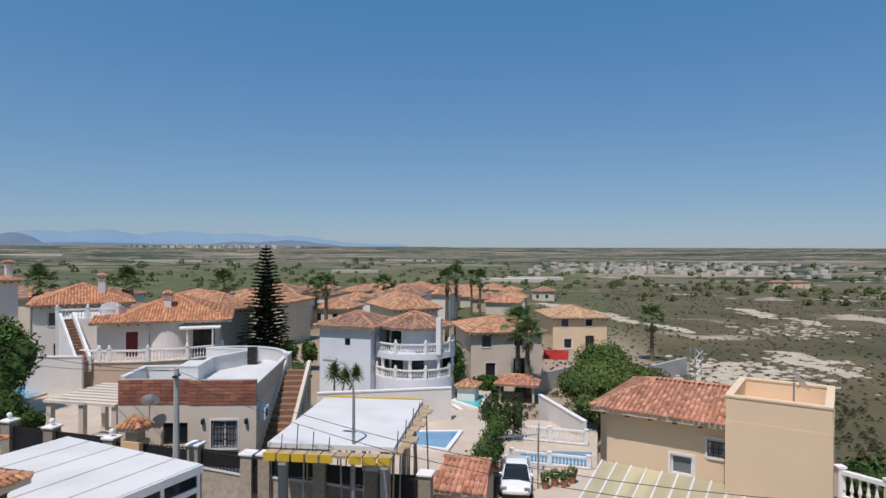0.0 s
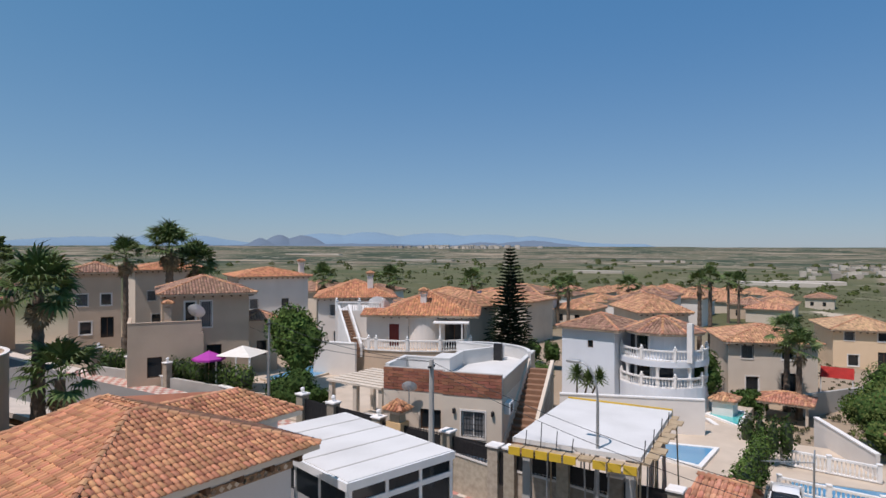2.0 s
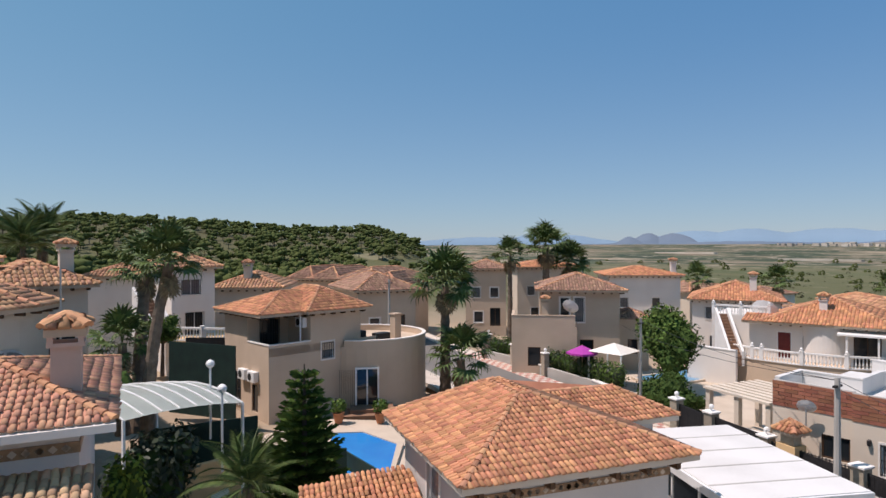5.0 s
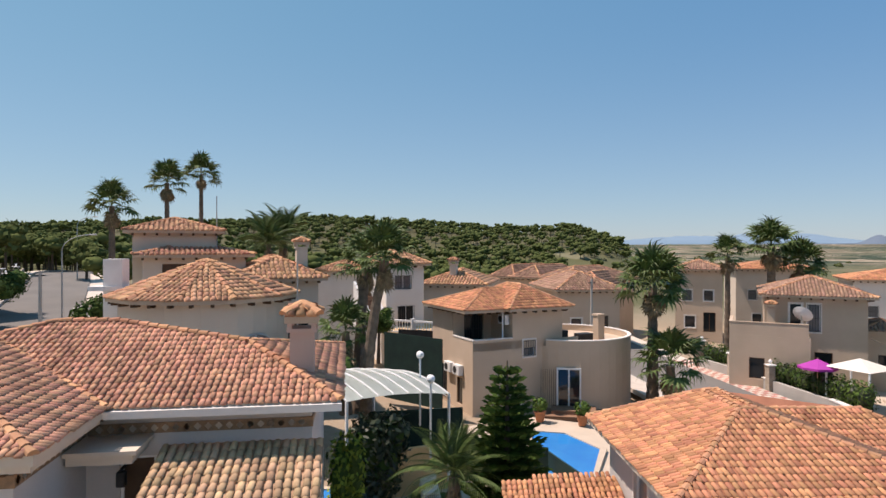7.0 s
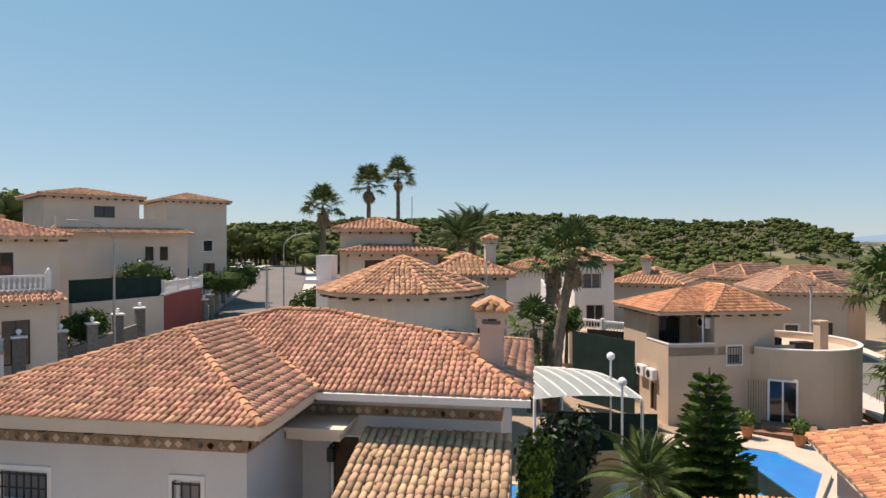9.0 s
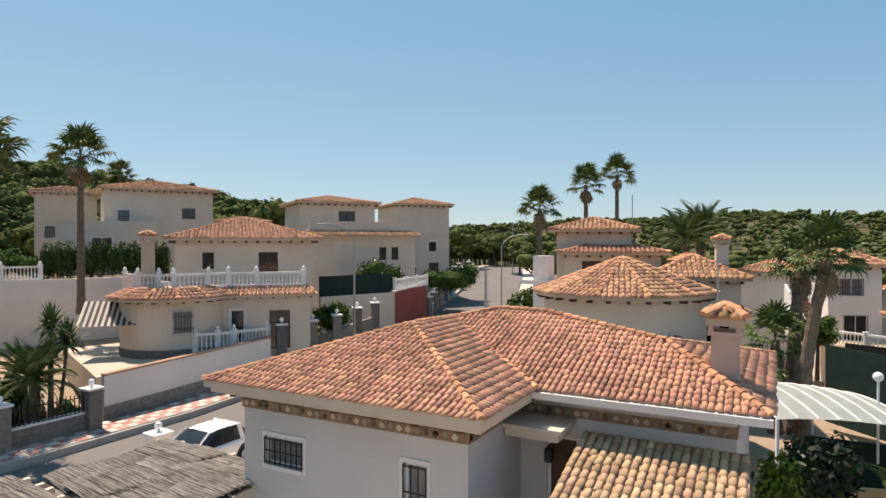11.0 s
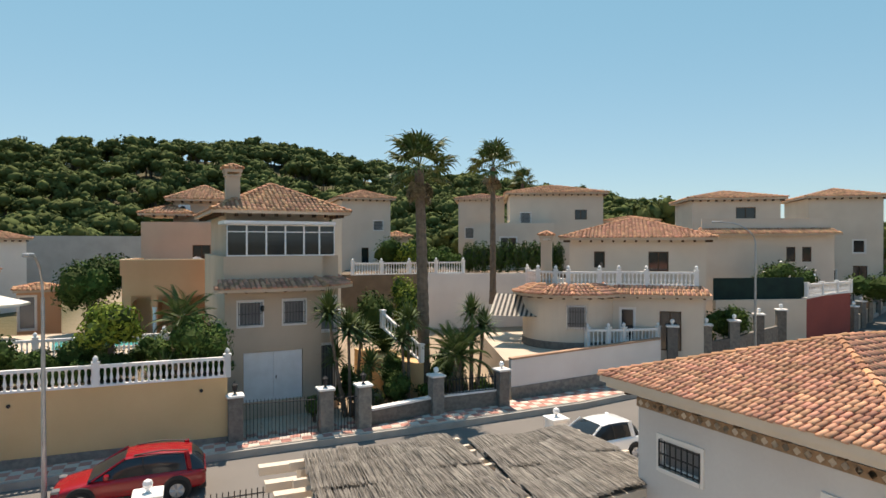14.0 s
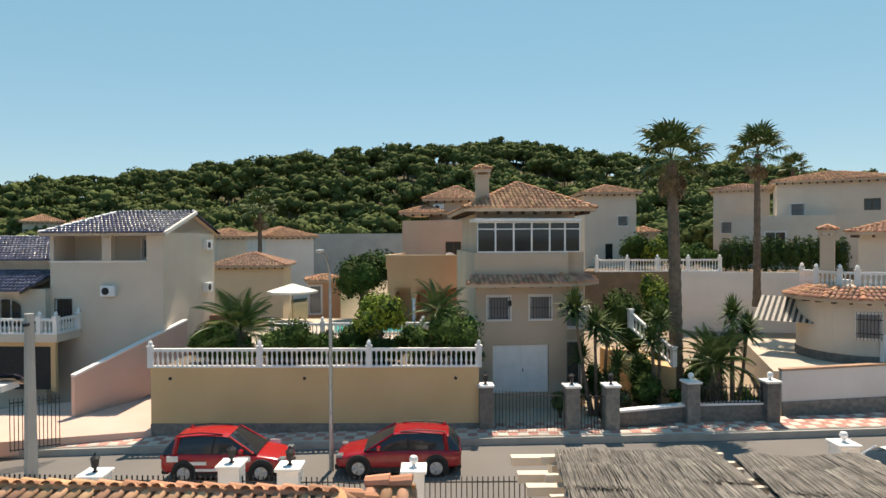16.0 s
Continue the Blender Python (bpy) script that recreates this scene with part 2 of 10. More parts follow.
def glassy(name, col, rough=0.06):
    m = bpy.data.materials.new(name)
    m.use_nodes = True
    b = m.node_tree.nodes["Principled BSDF"]
    b.inputs["Base Color"].default_value = (*col, 1)
    b.inputs["Roughness"].default_value = rough
    b.inputs["Specular IOR Level"].default_value = 0.6
    return m


GLASS = glassy("dark_window_glass", (0.016, 0.02, 0.024))
GLASS_B = glassy("curtained_window_glass", (0.17, 0.175, 0.18), 0.1)


def water_mat(name, col, col2):
    m = mat(name, col, col2, 0.05, 0.5, 3.0, 0.25, 0.6, dist=0.02)
    return m


WATER = water_mat("blue_pool_water", (0.012, 0.19, 0.55), (0.02, 0.26, 0.62))
WATER_T = water_mat("turquoise_pool_water", (0.06, 0.42, 0.42), (0.10, 0.50, 0.48))
WATER_P = water_mat("pale_pool_water", (0.09, 0.26, 0.42), (0.14, 0.34, 0.50))


# ---- building helpers ----
def thing(name, x, y, z, rz=0.0, label="", category="", group="", kind=""):
    ob = new(name)
    ob.matrix_basis = pose(x, y, z, 0, 0, rz)
    return tagged(ob, label, category, group, kind)


def part(name, bm, material, parent=None, label="", m=None):
    """Links a bmesh (or a mesh that is shared) as one mesh object under a thing or a part."""
    if isinstance(bm, bmesh.types.BMesh):
        me = bpy.data.meshes.new(name)
        bm.to_mesh(me)
        bm.free()
        me.materials.append(material)
    else:
        me = bm
    ob = new(name, me)
    if parent is not None:
        ob.parent = parent
    if m is not None:
        ob.matrix_local = m
    if label:
        ob["label"] = label
    return ob


def raw(name, verts, faces, material, smooth=False):
    me = bpy.data.meshes.new(name)
    me.from_pydata([tuple(v) for v in verts], [], [tuple(f) for f in faces])
    me.materials.append(material)
    if smooth:
        me.polygons.foreach_set("use_smooth", [True] * len(me.polygons))
    me.update()
    return me


def arrays(name, verts, quads, material):
    """A mesh from an array of corners and an array of quads (or triangles), fast."""
    verts, quads = np.asarray(verts, np.float32), np.asarray(quads, np.int32)
    k = quads.shape[1]
    me = bpy.data.meshes.new(name)
    me.vertices.add(len(verts))
    me.vertices.foreach_set("co", verts.ravel())
    me.loops.add(quads.size)
    me.loops.foreach_set("vertex_index", quads.ravel())
    me.polygons.add(len(quads))
    me.polygons.foreach_set("loop_start", np.arange(0, quads.size, k, dtype=np.int32))
    me.update(calc_edges=True)
    me.validate()
    me.materials.append(material)
    return me


def box(bm, x0, x1, y0, y1, z0, z1):
    v = [bm.verts.new(p) for p in ((x0, y0, z0), (x1, y0, z0), (x1, y1, z0), (x0, y1, z0), (x0, y0, z1), (x1, y0, z1), (x1, y1, z1), (x0, y1, z1))]
    for f in ((3, 2, 1, 0), (4, 5, 6, 7), (0, 1, 5, 4), (1, 2, 6, 5), (2, 3, 7, 6), (3, 0, 4, 7)):
        bm.faces.new([v[i] for i in f])


def boxes(*bb, bevel=0.0):
    bm = bmesh.new()
    for b in bb:
        box(bm, *b)
    if bevel:
        bmesh.ops.bevel(bm, geom=bm.edges[:], offset=bevel, segments=1, affect="EDGES")
    return bm


def prism(bm, pts, z0, z1):
    """An upright block over a plan outline, counter-clockwise."""
    lo = [bm.verts.new((x, y, z0)) for x, y in pts]
    hi = [bm.verts.new((x, y, z1)) for x, y in pts]
    bm.faces.new(lo[::-1])
    bm.faces.new(hi)
    for i in range(len(pts)):
        j = (i + 1) % len(pts)
        bm.faces.new((lo[i], lo[j], hi[j], hi[i]))


def tube(bm, pts, radii, sides=8):
    """A round bar through points, with a radius at each."""
    rings = []
    pts = [Vector(p) for p in pts]
    for i, p in enumerate(pts):
        d = (pts[min(i + 1, len(pts) - 1)] - pts[max(i - 1, 0)]).normalized()
        a = d.orthogonal().normalized() if abs(d.z) > 0.9 else d.cross(Vector((0, 0, 1))).normalized()
        if abs(d.z) > 0.9:
            a = Vector((1, 0, 0)) - d * d.x
            a.normalize()
        b = d.cross(a)
        r = radii[i] if isinstance(radii, (list, tuple)) else radii
        rings.append([bm.verts.new(p + (a * math.cos(k * 2 * math.pi / sides) + b * math.sin(k * 2 * math.pi / sides)) * r) for k in range(sides)])
    for q, r in zip(rings, rings[1:]):
        for k in range(sides):
            bm.faces.new((q[k], q[(k + 1) % sides], r[(k + 1) % sides], r[k]))
    bm.faces.new(rings[0][::-1])
    bm.faces.new(rings[-1])


def lathe(bm, profile, sides=10, cx=0.0, cy=0.0):
    rings = [[bm.verts.new((cx + r * math.cos(k * 2 * math.pi / sides), cy + r * math.sin(k * 2 * math.pi / sides), z)) for k in range(sides)] for r, z in profile]
    for q, r in zip(rings, rings[1:]):
        for k in range(sides):
            bm.faces.new((q[k], q[(k + 1) % sides], r[(k + 1) % sides], r[k]))
    bm.faces.new(rings[0][::-1])
    bm.faces.new(rings[-1])


CACHE = {}


def shared(key, make):
    if key not in CACHE:
        CACHE[key] = make()
    return CACHE[key]


def mesh_of(bm, name, material):
    me = bpy.data.meshes.new(name)
    bm.to_mesh(me)
    bm.free()
    me.materials.append(material)
    return me


SIDE = {"f": 0, "r": 90, "b": 180, "l": 270}


def side_pose(x0, x1, y0, y1, z0, side):
    o = {"f": (x0, y0), "r": (x1, y0), "b": (x1, y1), "l": (x0, y1)}[side]
    return pose(o[0], o[1], z0, 0, 0, SIDE[side])


def opening(parent, m, u, v, w, h, kind):
    """A window or door in its recess; m: the wall's left foot, x along the wall, y inwards."""
    frame_mat = {"dark": WOOD_D, "iron": METAL_D}.get(kind, METAL_W)
    here = m @ pose(u, 0, v)
    if kind == "garage":
        bm = boxes((0.03, w / 2 - 0.006, 0.08, 0.13, 0, h - 0.02), (w / 2 + 0.006, w - 0.03, 0.08, 0.13, 0, h - 0.02))
        d = part("garage_door", bm, METAL_W, parent, "white two-leaf garage door", here)
        part("handle", shared("ghandle", lambda: mesh_of(boxes((-0.02, 0.02, 0.04, 0.08, 0, 0.16)), "handle", METAL_D)), None, d, "", pose(w / 2 + 0.12, 0, 1.0))
        return
    def make_frame():
        bb = [(0, 0.06, 0.06, 0.12, 0, h), (w - 0.06, w, 0.06, 0.12, 0, h), (0.06, w - 0.06, 0.06, 0.12, h - 0.06, h), (0.06, w - 0.06, 0.06, 0.12, 0, 0.06)]
        n = max(1, round(w / 0.75))
        for i in range(1, n):
            bb.append((w * i / n - 0.03, w * i / n + 0.03, 0.065, 0.115, 0.06, h - 0.06))
        return mesh_of(boxes(*bb), "frame", frame_mat)
    name = "door" if h > 1.9 else "window"
    f = part(name, shared(("frame", w, h, kind in ("dark", "iron")), make_frame), None, parent, "", here)
    gm = REDDOOR if kind == "red" else WOOD_D if kind == "wood" else (GLASS_B if kind in ("curtain", "bars") else GLASS)
    part("pane", shared(("pane", w, h, gm.name), lambda: mesh_of(boxes((0.03, w - 0.03, 0.10, 0.112, 0.03, h - 0.03)), "pane", gm)), None, f)
    if kind in ("bars", "iron", "darkbars"):
        n = max(3, round(w / 0.15))
        up_ = shared(("upbar", h), lambda: mesh_of(boxes((-0.012, 0.012, -0.05, -0.03, 0.02, h - 0.02)), "window_bar", METAL_D))
        across = shared(("crossbar", w), lambda: mesh_of(boxes((0, w, -0.052, -0.028, -0.012, 0.012)), "crossbar", METAL_D))
        for i in range(n + 1):
            part("window_bar", up_, None, f, "", pose(w * i / n, 0, 0))
        for z in (0.06, h * 0.5, h - 0.06):
            part("crossbar", across, None, f, "", pose(0, 0, z))
    if kind in ("win", "bars", "surround", "curtain"):
        def make_sur():
            a = 0.09
            return mesh_of(boxes((-a, 0, -0.025, 0.03, -a, h + a), (w, w + a, -0.025, 0.03, -a, h + a), (0, w, -0.025, 0.03, h, h + a), (0, w, -0.05, 0.03, -a, 0)), "surround", STUCCO_W)
        part("surround", shared(("sur", w, h), make_sur), None, f)


def body(parent, x0, x1, y0, y1, z0, z1, material, holes=None, name="wall", label=""):
    """A storey's walls; each opening (side, u, v, w, h, kind) is a recess of 15 cm with a window in it."""
    bm = bmesh.new()
    holes = holes or []
    for side in "frbl":
        length = (x1 - x0) if side in "fb" else (y1 - y0)
        mine = [h for h in holes if h[0] == side]
        us = sorted({0, length, *[h[1] for h in mine], *[h[1] + h[3] for h in mine]})
        vs = sorted({0, z1 - z0, *[h[2] for h in mine], *[h[2] + h[4] for h in mine]})
        m = side_pose(x0, x1, y0, y1, z0, side)
        def quad(*p):
            bm.faces.new([bm.verts.new(m @ Vector(q)) for q in p])
        for ua, ub in zip(us, us[1:]):
            for va, vb in zip(vs, vs[1:]):
                um, vm = (ua + ub) / 2, (va + vb) / 2
                if any(h[1] < um < h[1] + h[3] and h[2] < vm < h[2] + h[4] for h in mine):
                    continue
                quad((ua, 0, va), (ub, 0, va), (ub, 0, vb), (ua, 0, vb))
        for _, u, v, w_, h_, kind in mine:
            d = 0.15 if kind != "void" else 1.2
            a, b, c, e = (u, v), (u + w_, v), (u + w_, v + h_), (u, v + h_)
            for p, q in ((a, b), (b, c), (c, e), (e, a)):
                quad((p[0], 0, p[1]), (p[0], d, p[1]), (q[0], d, q[1]), (q[0], 0, q[1]))
            quad((u, d, v), (u + w_, d, v), (u + w_, d, v + h_), (u, d, v + h_))
    for z in (z0, z1):
        bm.faces.new([bm.verts.new(p) for p in ((x0, y0, z), (x1, y0, z), (x1, y1, z), (x0, y1, z))])
    bmesh.ops.remove_doubles(bm, verts=bm.verts[:], dist=0.001)
    bmesh.ops.recalc_face_normals(bm, faces=bm.faces[:])
    ob = part(name, bm, material, parent, label)
    for side, u, v, w_, h_, kind in holes:
        if kind != "void":
            opening(parent, side_pose(x0, x1, y0, y1, z0, side), u, v, w_, h_, kind)
    return ob


def round_body(parent, cx, cy, r, z0, z1, material, name="round_wall", sides=40):
    bm = bmesh.new()
    lathe(bm, [(r, z0), (r, z1)], sides, cx, cy)
    return part(name, bm, material, parent)


def parapet(parent, pts, z0, z1, material, thick=0.18, closed=True, cap=None):
    """A wall along a plan line, with a thin coping."""
    n = len(pts)
    P = [Vector(p) for p in pts]
    def strip(half, za, zb):
        bm = bmesh.new()
        rings = []
        for i in range(n):
            d0 = (P[i] - P[i - 1]).normalized() if closed or i else (P[1] - P[0]).normalized()
            d1 = (P[(i + 1) % n] - P[i]).normalized() if closed or i < n - 1 else d0
            t = (d0 + d1).normalized() if (d0 + d1).length > 1e-4 else d1
            q = Vector((-t.y, t.x)) * half / max(0.4, t.dot(d1))
            rings.append([bm.verts.new((*(P[i] + s * q), z)) for s, z in ((-1, za), (1, za), (1, zb), (-1, zb))])
        for i in range(n if closed else n - 1):
            a, b = rings[i], rings[(i + 1) % n]
            for k in range(4):
                bm.faces.new((a[k], a[(k + 1) % 4], b[(k + 1) % 4], b[k]))
        if not closed:
            bm.faces.new(rings[0][::-1])
            bm.faces.new(rings[-1])
        bmesh.ops.recalc_face_normals(bm, faces=bm.faces[:])
        return bm
    bm, bc = strip(thick / 2, z0, z1), strip(thick * 0.65, z1 + 0.001, z1 + 0.06)
    ob = part("parapet", bm, material, parent)
    part("coping", bc, cap or material, parent)
    return ob


# ---- roofs of barrel tiles ----
def tile_shape(p, r):
    """One barrel tile: x across, y up the slope, z out of the roof."""
    v, q = [], []
    for y, rad, lift in ((0.0, 0.44 * p, 0.15 * p), (r * 1.12, 0.35 * p, 0.0)):
        for k in range(6):
            a = math.pi * k / 5
            v.append((rad * math.cos(a), y, rad * 0.66 * math.sin(a) + lift))
    v += [(0.40 * p, 0, 0.0), (-0.40 * p, 0, 0.0)]
    q = [(k, k + 1, k + 7, k + 6) for k in range(5)]
    q += [(0, 12, 13, 5), (0, 5, 4, 1), (1, 4, 3, 2)]
    return np.array(v), np.array(q)


def inside(px, py, poly):
    c = np.zeros(px.shape, bool)
    for i in range(len(poly)):
        (xa, ya), (xb, yb) = poly[i], poly[i - 1]
        hit = ((ya > py) != (yb > py)) & (px < (xb - xa) * (py - ya) / (yb - ya + 1e-12) + xa)
        c ^= hit
    return c


def roof(parent, faces, material, pitch=0.23, row=0.37, singles=0, near=(0, 0), under=None, ridge=RIDGE, seed=1, name="roof"):
    """A tiled roof. faces: outlines, each starting with its two eave corners, counter-clockwise from above."""
    rng = np.random.default_rng(seed)
    bm = bmesh.new()
    for f in faces:
        top = [bm.verts.new(p) for p in f]
        low = [bm.verts.new((p[0], p[1], p[2] - 0.16)) for p in f]
        bm.faces.new(top).material_index = 1
        bm.faces.new(low[::-1])
        bm.faces.new((low[0], low[1], top[1], top[0]))
    bmesh.ops.remove_doubles(bm, verts=bm.verts[:], dist=0.002)
    base = part(name, bm, under or STUCCO_D, parent)
    base.data.materials.append(material)
    V, Q, off, mats = [], [], 0, []
    tv, tq = tile_shape(pitch, row)
    for f in faces:
        P = [Vector(p) for p in f]
        e = (P[1] - P[0]).normalized()
        n = (P[1] - P[0]).cross(P[-1] - P[0]).normalized()
        s = n.cross(e)
        poly = [((p - P[0]).dot(e), (p - P[0]).dot(s)) for p in P]
        umin, umax, smax = min(a for a, b in poly), max(a for a, b in poly), max(b for a, b in poly)
        uu, ss = np.meshgrid(np.arange(umin + pitch / 2, umax, pitch), np.arange(-0.06, smax, row))
        uu, ss = uu.ravel(), ss.ravel()
        ok = inside(uu, ss + row * 0.5, poly) | inside(uu, ss + row * 0.85, poly)
        for u, t in zip(uu[ok], ss[ok]):
            j = rng.normal(0, 1, 3)
            o = P[0] + e * (u + j[0] * 0.008) + s * (t + j[1] * 0.012) + n * 0.015
            ang = j[2] * 0.025
            ee, sv = e * math.cos(ang) + s * math.sin(ang), s * math.cos(ang) - e * math.sin(ang)
            mats.append((o, ee, sv, n))
    if singles:
        mats.sort(key=lambda a: (a[0].x - near[0]) ** 2 + (a[0].y - near[1]) ** 2)
        one = arrays("roof_tile", tv, np.array([q for q in tq]), material)
        for o, ee, sv, n in mats[:singles]:
            m = Matrix((ee, sv, n)).transposed().to_4x4()
            m.translation = o
            part("roof_tile", one, None, base, "", m)
        mats = mats[singles:]
    if mats:
        R = np.array([[list(e), list(s), list(n)] for o, e, s, n in mats])
        O = np.array([list(o) for o, e, s, n in mats])
        V = np.einsum("vk,tkc->tvc", tv, R) + O[:, None]
        Q = tq[None] + (np.arange(len(mats)) * len(tv))[:, None, None]
        t = part("roof_tiling", arrays("roof_tiling", V.reshape(-1, 3), Q.reshape(-1, 4), material), None, base)
        t["kind"] = "stuff"
    # ridge and hip caps over edges that two faces share
    edges = {}
    for f in faces:
        for i in range(len(f)):
            a, b = tuple(round(c, 2) for c in f[i]), tuple(round(c, 2) for c in f[(i + 1) % len(f)])
            edges[frozenset((a, b))] = edges.get(frozenset((a, b)), 0) + 1
    rb = bmesh.new()
    for k, cnt in edges.items():
        if cnt < 2 or len(k) < 2:
            continue
        a, b = sorted((Vector(p) for p in k), key=lambda p: p.z)
        d = b - a
        L = d.length
        m = max(1, round(L / (row * 1.15)))
        d.normalize()
        x = d.cross(Vector((0, 0, 1))).normalized()
        zz = x.cross(d)
        for i in range(m):
            rings = []
            for t, rad, lift in ((i * L / m - 0.02, 0.03 + 0.42 * pitch, 0.15 * pitch), ((i + 1) * L / m + 0.02, 0.02 + 0.36 * pitch, 0.04 * pitch)):
                c = a + d * t
                rings.append([rb.verts.new(c + x * rad * math.cos(q * math.pi / 5) + zz * (rad * 0.9 * math.sin(q * math.pi / 5) + lift)) for q in range(6)])
            for q in range(5):
                rb.faces.new((rings[0][q], rings[0][q + 1], rings[1][q + 1], rings[1][q]))
            rb.faces.new(rings[0])
    if len(rb.faces):
        part("ridge_cap", rb, ridge, base)["kind"] = "stuff"
    else:
        rb.free()
    return base


def hip_faces(x0, x1, y0, y1, z, rise, over=0.5):
    x0, x1, y0, y1 = x0 - over, x1 + over, y0 - over, y1 + over
    w, d = x1 - x0, y1 - y0
    if w >= d:
        h = d / 2
        a, b = (x0 + h, y0 + h, z + rise), (x1 - h, y0 + h, z + rise)
    else:
        h = w / 2
        a, b = (x0 + h, y0 + h, z + rise), (x0 + h, y1 - h, z + rise)
    p = [(x0, y0, z), (x1, y0, z), (x1, y1, z), (x0, y1, z)]
    if abs(w - d) < 0.05:
        c = (x0 + w / 2, y0 + d / 2, z + rise)
        return [[p[i], p[(i + 1) % 4], c] for i in range(4)]
    if w >= d:
        return [[p[0], p[1], b, a], [p[1], p[2], b], [p[2], p[3], a, b], [p[3], p[0], a]]
    return [[p[0], p[1], a], [p[1], p[2], b, a], [p[2], p[3], b], [p[3], p[0], a, b]]


def rafters(parent, x0, x1, y0, y1, z, sides="frl", step=0.62, out=0.42):
    me = shared("rafter", lambda: mesh_of(boxes((-0.06, 0.06, -0.36, 0.02, -0.1, 0.06)), "rafter", WOOD_D))
    for s in sides:
        length = (x1 - x0) if s in "fb" else (y1 - y0)
        m = side_pose(x0, x1, y0, y1, z, s)
        n = max(2, int(length / step))
        for i in range(n + 1):
            part("rafter", me, None, parent, "", m @ pose(i * length / n, 0, -0.19))


def hip(parent, x0, x1, y0, y1, z, rise, over=0.5, material=TILE_A, raft="frl", **k):
    r = roof(parent, hip_faces(x0, x1, y0, y1, z, rise, over), material, **k)
    if raft:
        rafters(r, x0, x1, y0, y1, z, raft)
    return r


def chimney(parent, x, y, z0, z1, w=0.55, material=STUCCO, cap=True):
    bm = boxes((x - w / 2, x + w / 2, y - w / 2, y + w / 2, z0, z1), (x - w / 2 - 0.06, x + w / 2 + 0.06, y - w / 2 - 0.06, y + w / 2 + 0.06, z1, z1 + 0.08))
    c = part("chimney", bm, material, parent)
    if cap:
        k = w / 2
        leg = shared(("capleg", material.name), lambda: mesh_of(boxes((-0.05, 0.05, -0.05, 0.05, 0, 0.28)), "cap_post", material))
        for sx in (-1, 1):
            for sy in (-1, 1):
                part("cap_post", leg, None, c, "", pose(x + sx * k, y + sy * k, z1 + 0.08))
        roof(parent, hip_faces(x - k, x + k, y - k, y + k, z1 + 0.36, 0.22, 0.1), RIDGE, name="chimney_roof")
    return c


def baluster_mesh(h):
    def make():
        bm = bmesh.new()
        lathe(bm, [(0.05, 0), (0.05, 0.05), (0.03, 0.1), (0.065, h * 0.32), (0.035, h * 0.62), (0.028, h * 0.8), (0.05, h - 0.05), (0.05, h)], 6)
        return mesh_of(bm, "baluster", WHITE)
    return shared(("baluster", h), make)


def balustrade(pts, z, h=0.85, parent=None, label="white cast balustrade along a terrace edge", step=0.21, post=2.6, dz=None, finial=True, x=None):
    """A balustrade along a plan line: rails, balusters, posts with ball tops. dz: end height above z."""
    if parent is None:
        t = thing("balustrade", pts[0][0], pts[0][1], z, 0, label, "balustrade", "balustrades")
    else:
        t = new("balustrade")
        t.parent = parent
        t.location = (pts[0][0], pts[0][1], z)
    ox, oy = pts[0][0], pts[0][1]
    total = sum(math.dist(a[:2], b[:2]) for a, b in zip(pts, pts[1:]))
    done = 0.0
    bm1, bm2 = bmesh.new(), bmesh.new()
    me = baluster_mesh(round(h - 0.2, 2))
    def hgt(s):
        return (dz or 0.0) * s / total
    for a, b in zip(pts, pts[1:]):
        a, b = Vector((a[0] - ox, a[1] - oy)), Vector((b[0] - ox, b[1] - oy))
        d = b - a
        L = d.length
        d /= L
        q = Vector((-d.y, d.x))
        za, zb = hgt(done), hgt(done + L)
        for bm, lo, hi, wd in ((bm1, h - 0.12, h, 0.09), (bm2, 0.0, 0.08, 0.08)):
            v = [bm.verts.new((*(p + q * s * wd), zz + o)) for p, zz in ((a, za), (b, zb)) for s in (-1, 1) for o in (lo, hi)]
            for f in ((0, 1, 3, 2), (4, 6, 7, 5), (0, 4, 5, 1), (2, 3, 7, 6), (1, 5, 7, 3), (0, 2, 6, 4)):
                bm.faces.new([v[i] for i in f])
        n = max(2, int(L / step))
        for i in range(n):
            p = a + d * (L * (i + 0.5) / n)
            part("baluster", me, None, t, "", pose(p.x, p.y, 0.08 + za + (zb - za) * (i + 0.5) / n))
        done += L
    part("top_rail", bm1, WHITE, t)
    part("bottom_rail", bm2, WHITE, t)
    def make_post():
        bm = boxes((-0.11, 0.11, -0.11, 0.11, 0, h + 0.06), (-0.14, 0.14, -0.14, 0.14, h + 0.06, h + 0.12))
        if finial:
            lathe(bm, [(0.05, h + 0.12), (0.1, h + 0.2), (0.09, h + 0.27), (0.02, h + 0.36)], 8)
        return mesh_of(bm, "post", WHITE)
    pm = shared(("post", h, finial), make_post)
    n = max(1, round(total / post))
    marks = [total * i / n for i in range(n + 1)]
    done = 0.0
    for a, b in zip(pts, pts[1:]):
        L = math.dist(a[:2], b[:2])
        if L > 1.6 and done > 0.3 and all(abs(s - done) > 0.4 for s in marks):
            marks.append(done)
        done += L
    done = 0.0
    for a, b in zip(pts, pts[1:]):
        L = math.dist(a[:2], b[:2])
        for s in marks:
            if done - 1e-6 <= s < done + L - 1e-6 or (b is pts[-1] and abs(s - total) < 1e-6):
                f = (s - done) / L
                part("post", pm, None, t, "", pose(a[0] + (b[0] - a[0]) * f - ox, a[1] + (b[1] - a[1]) * f - oy, hgt(s)))
        done += L
    return t


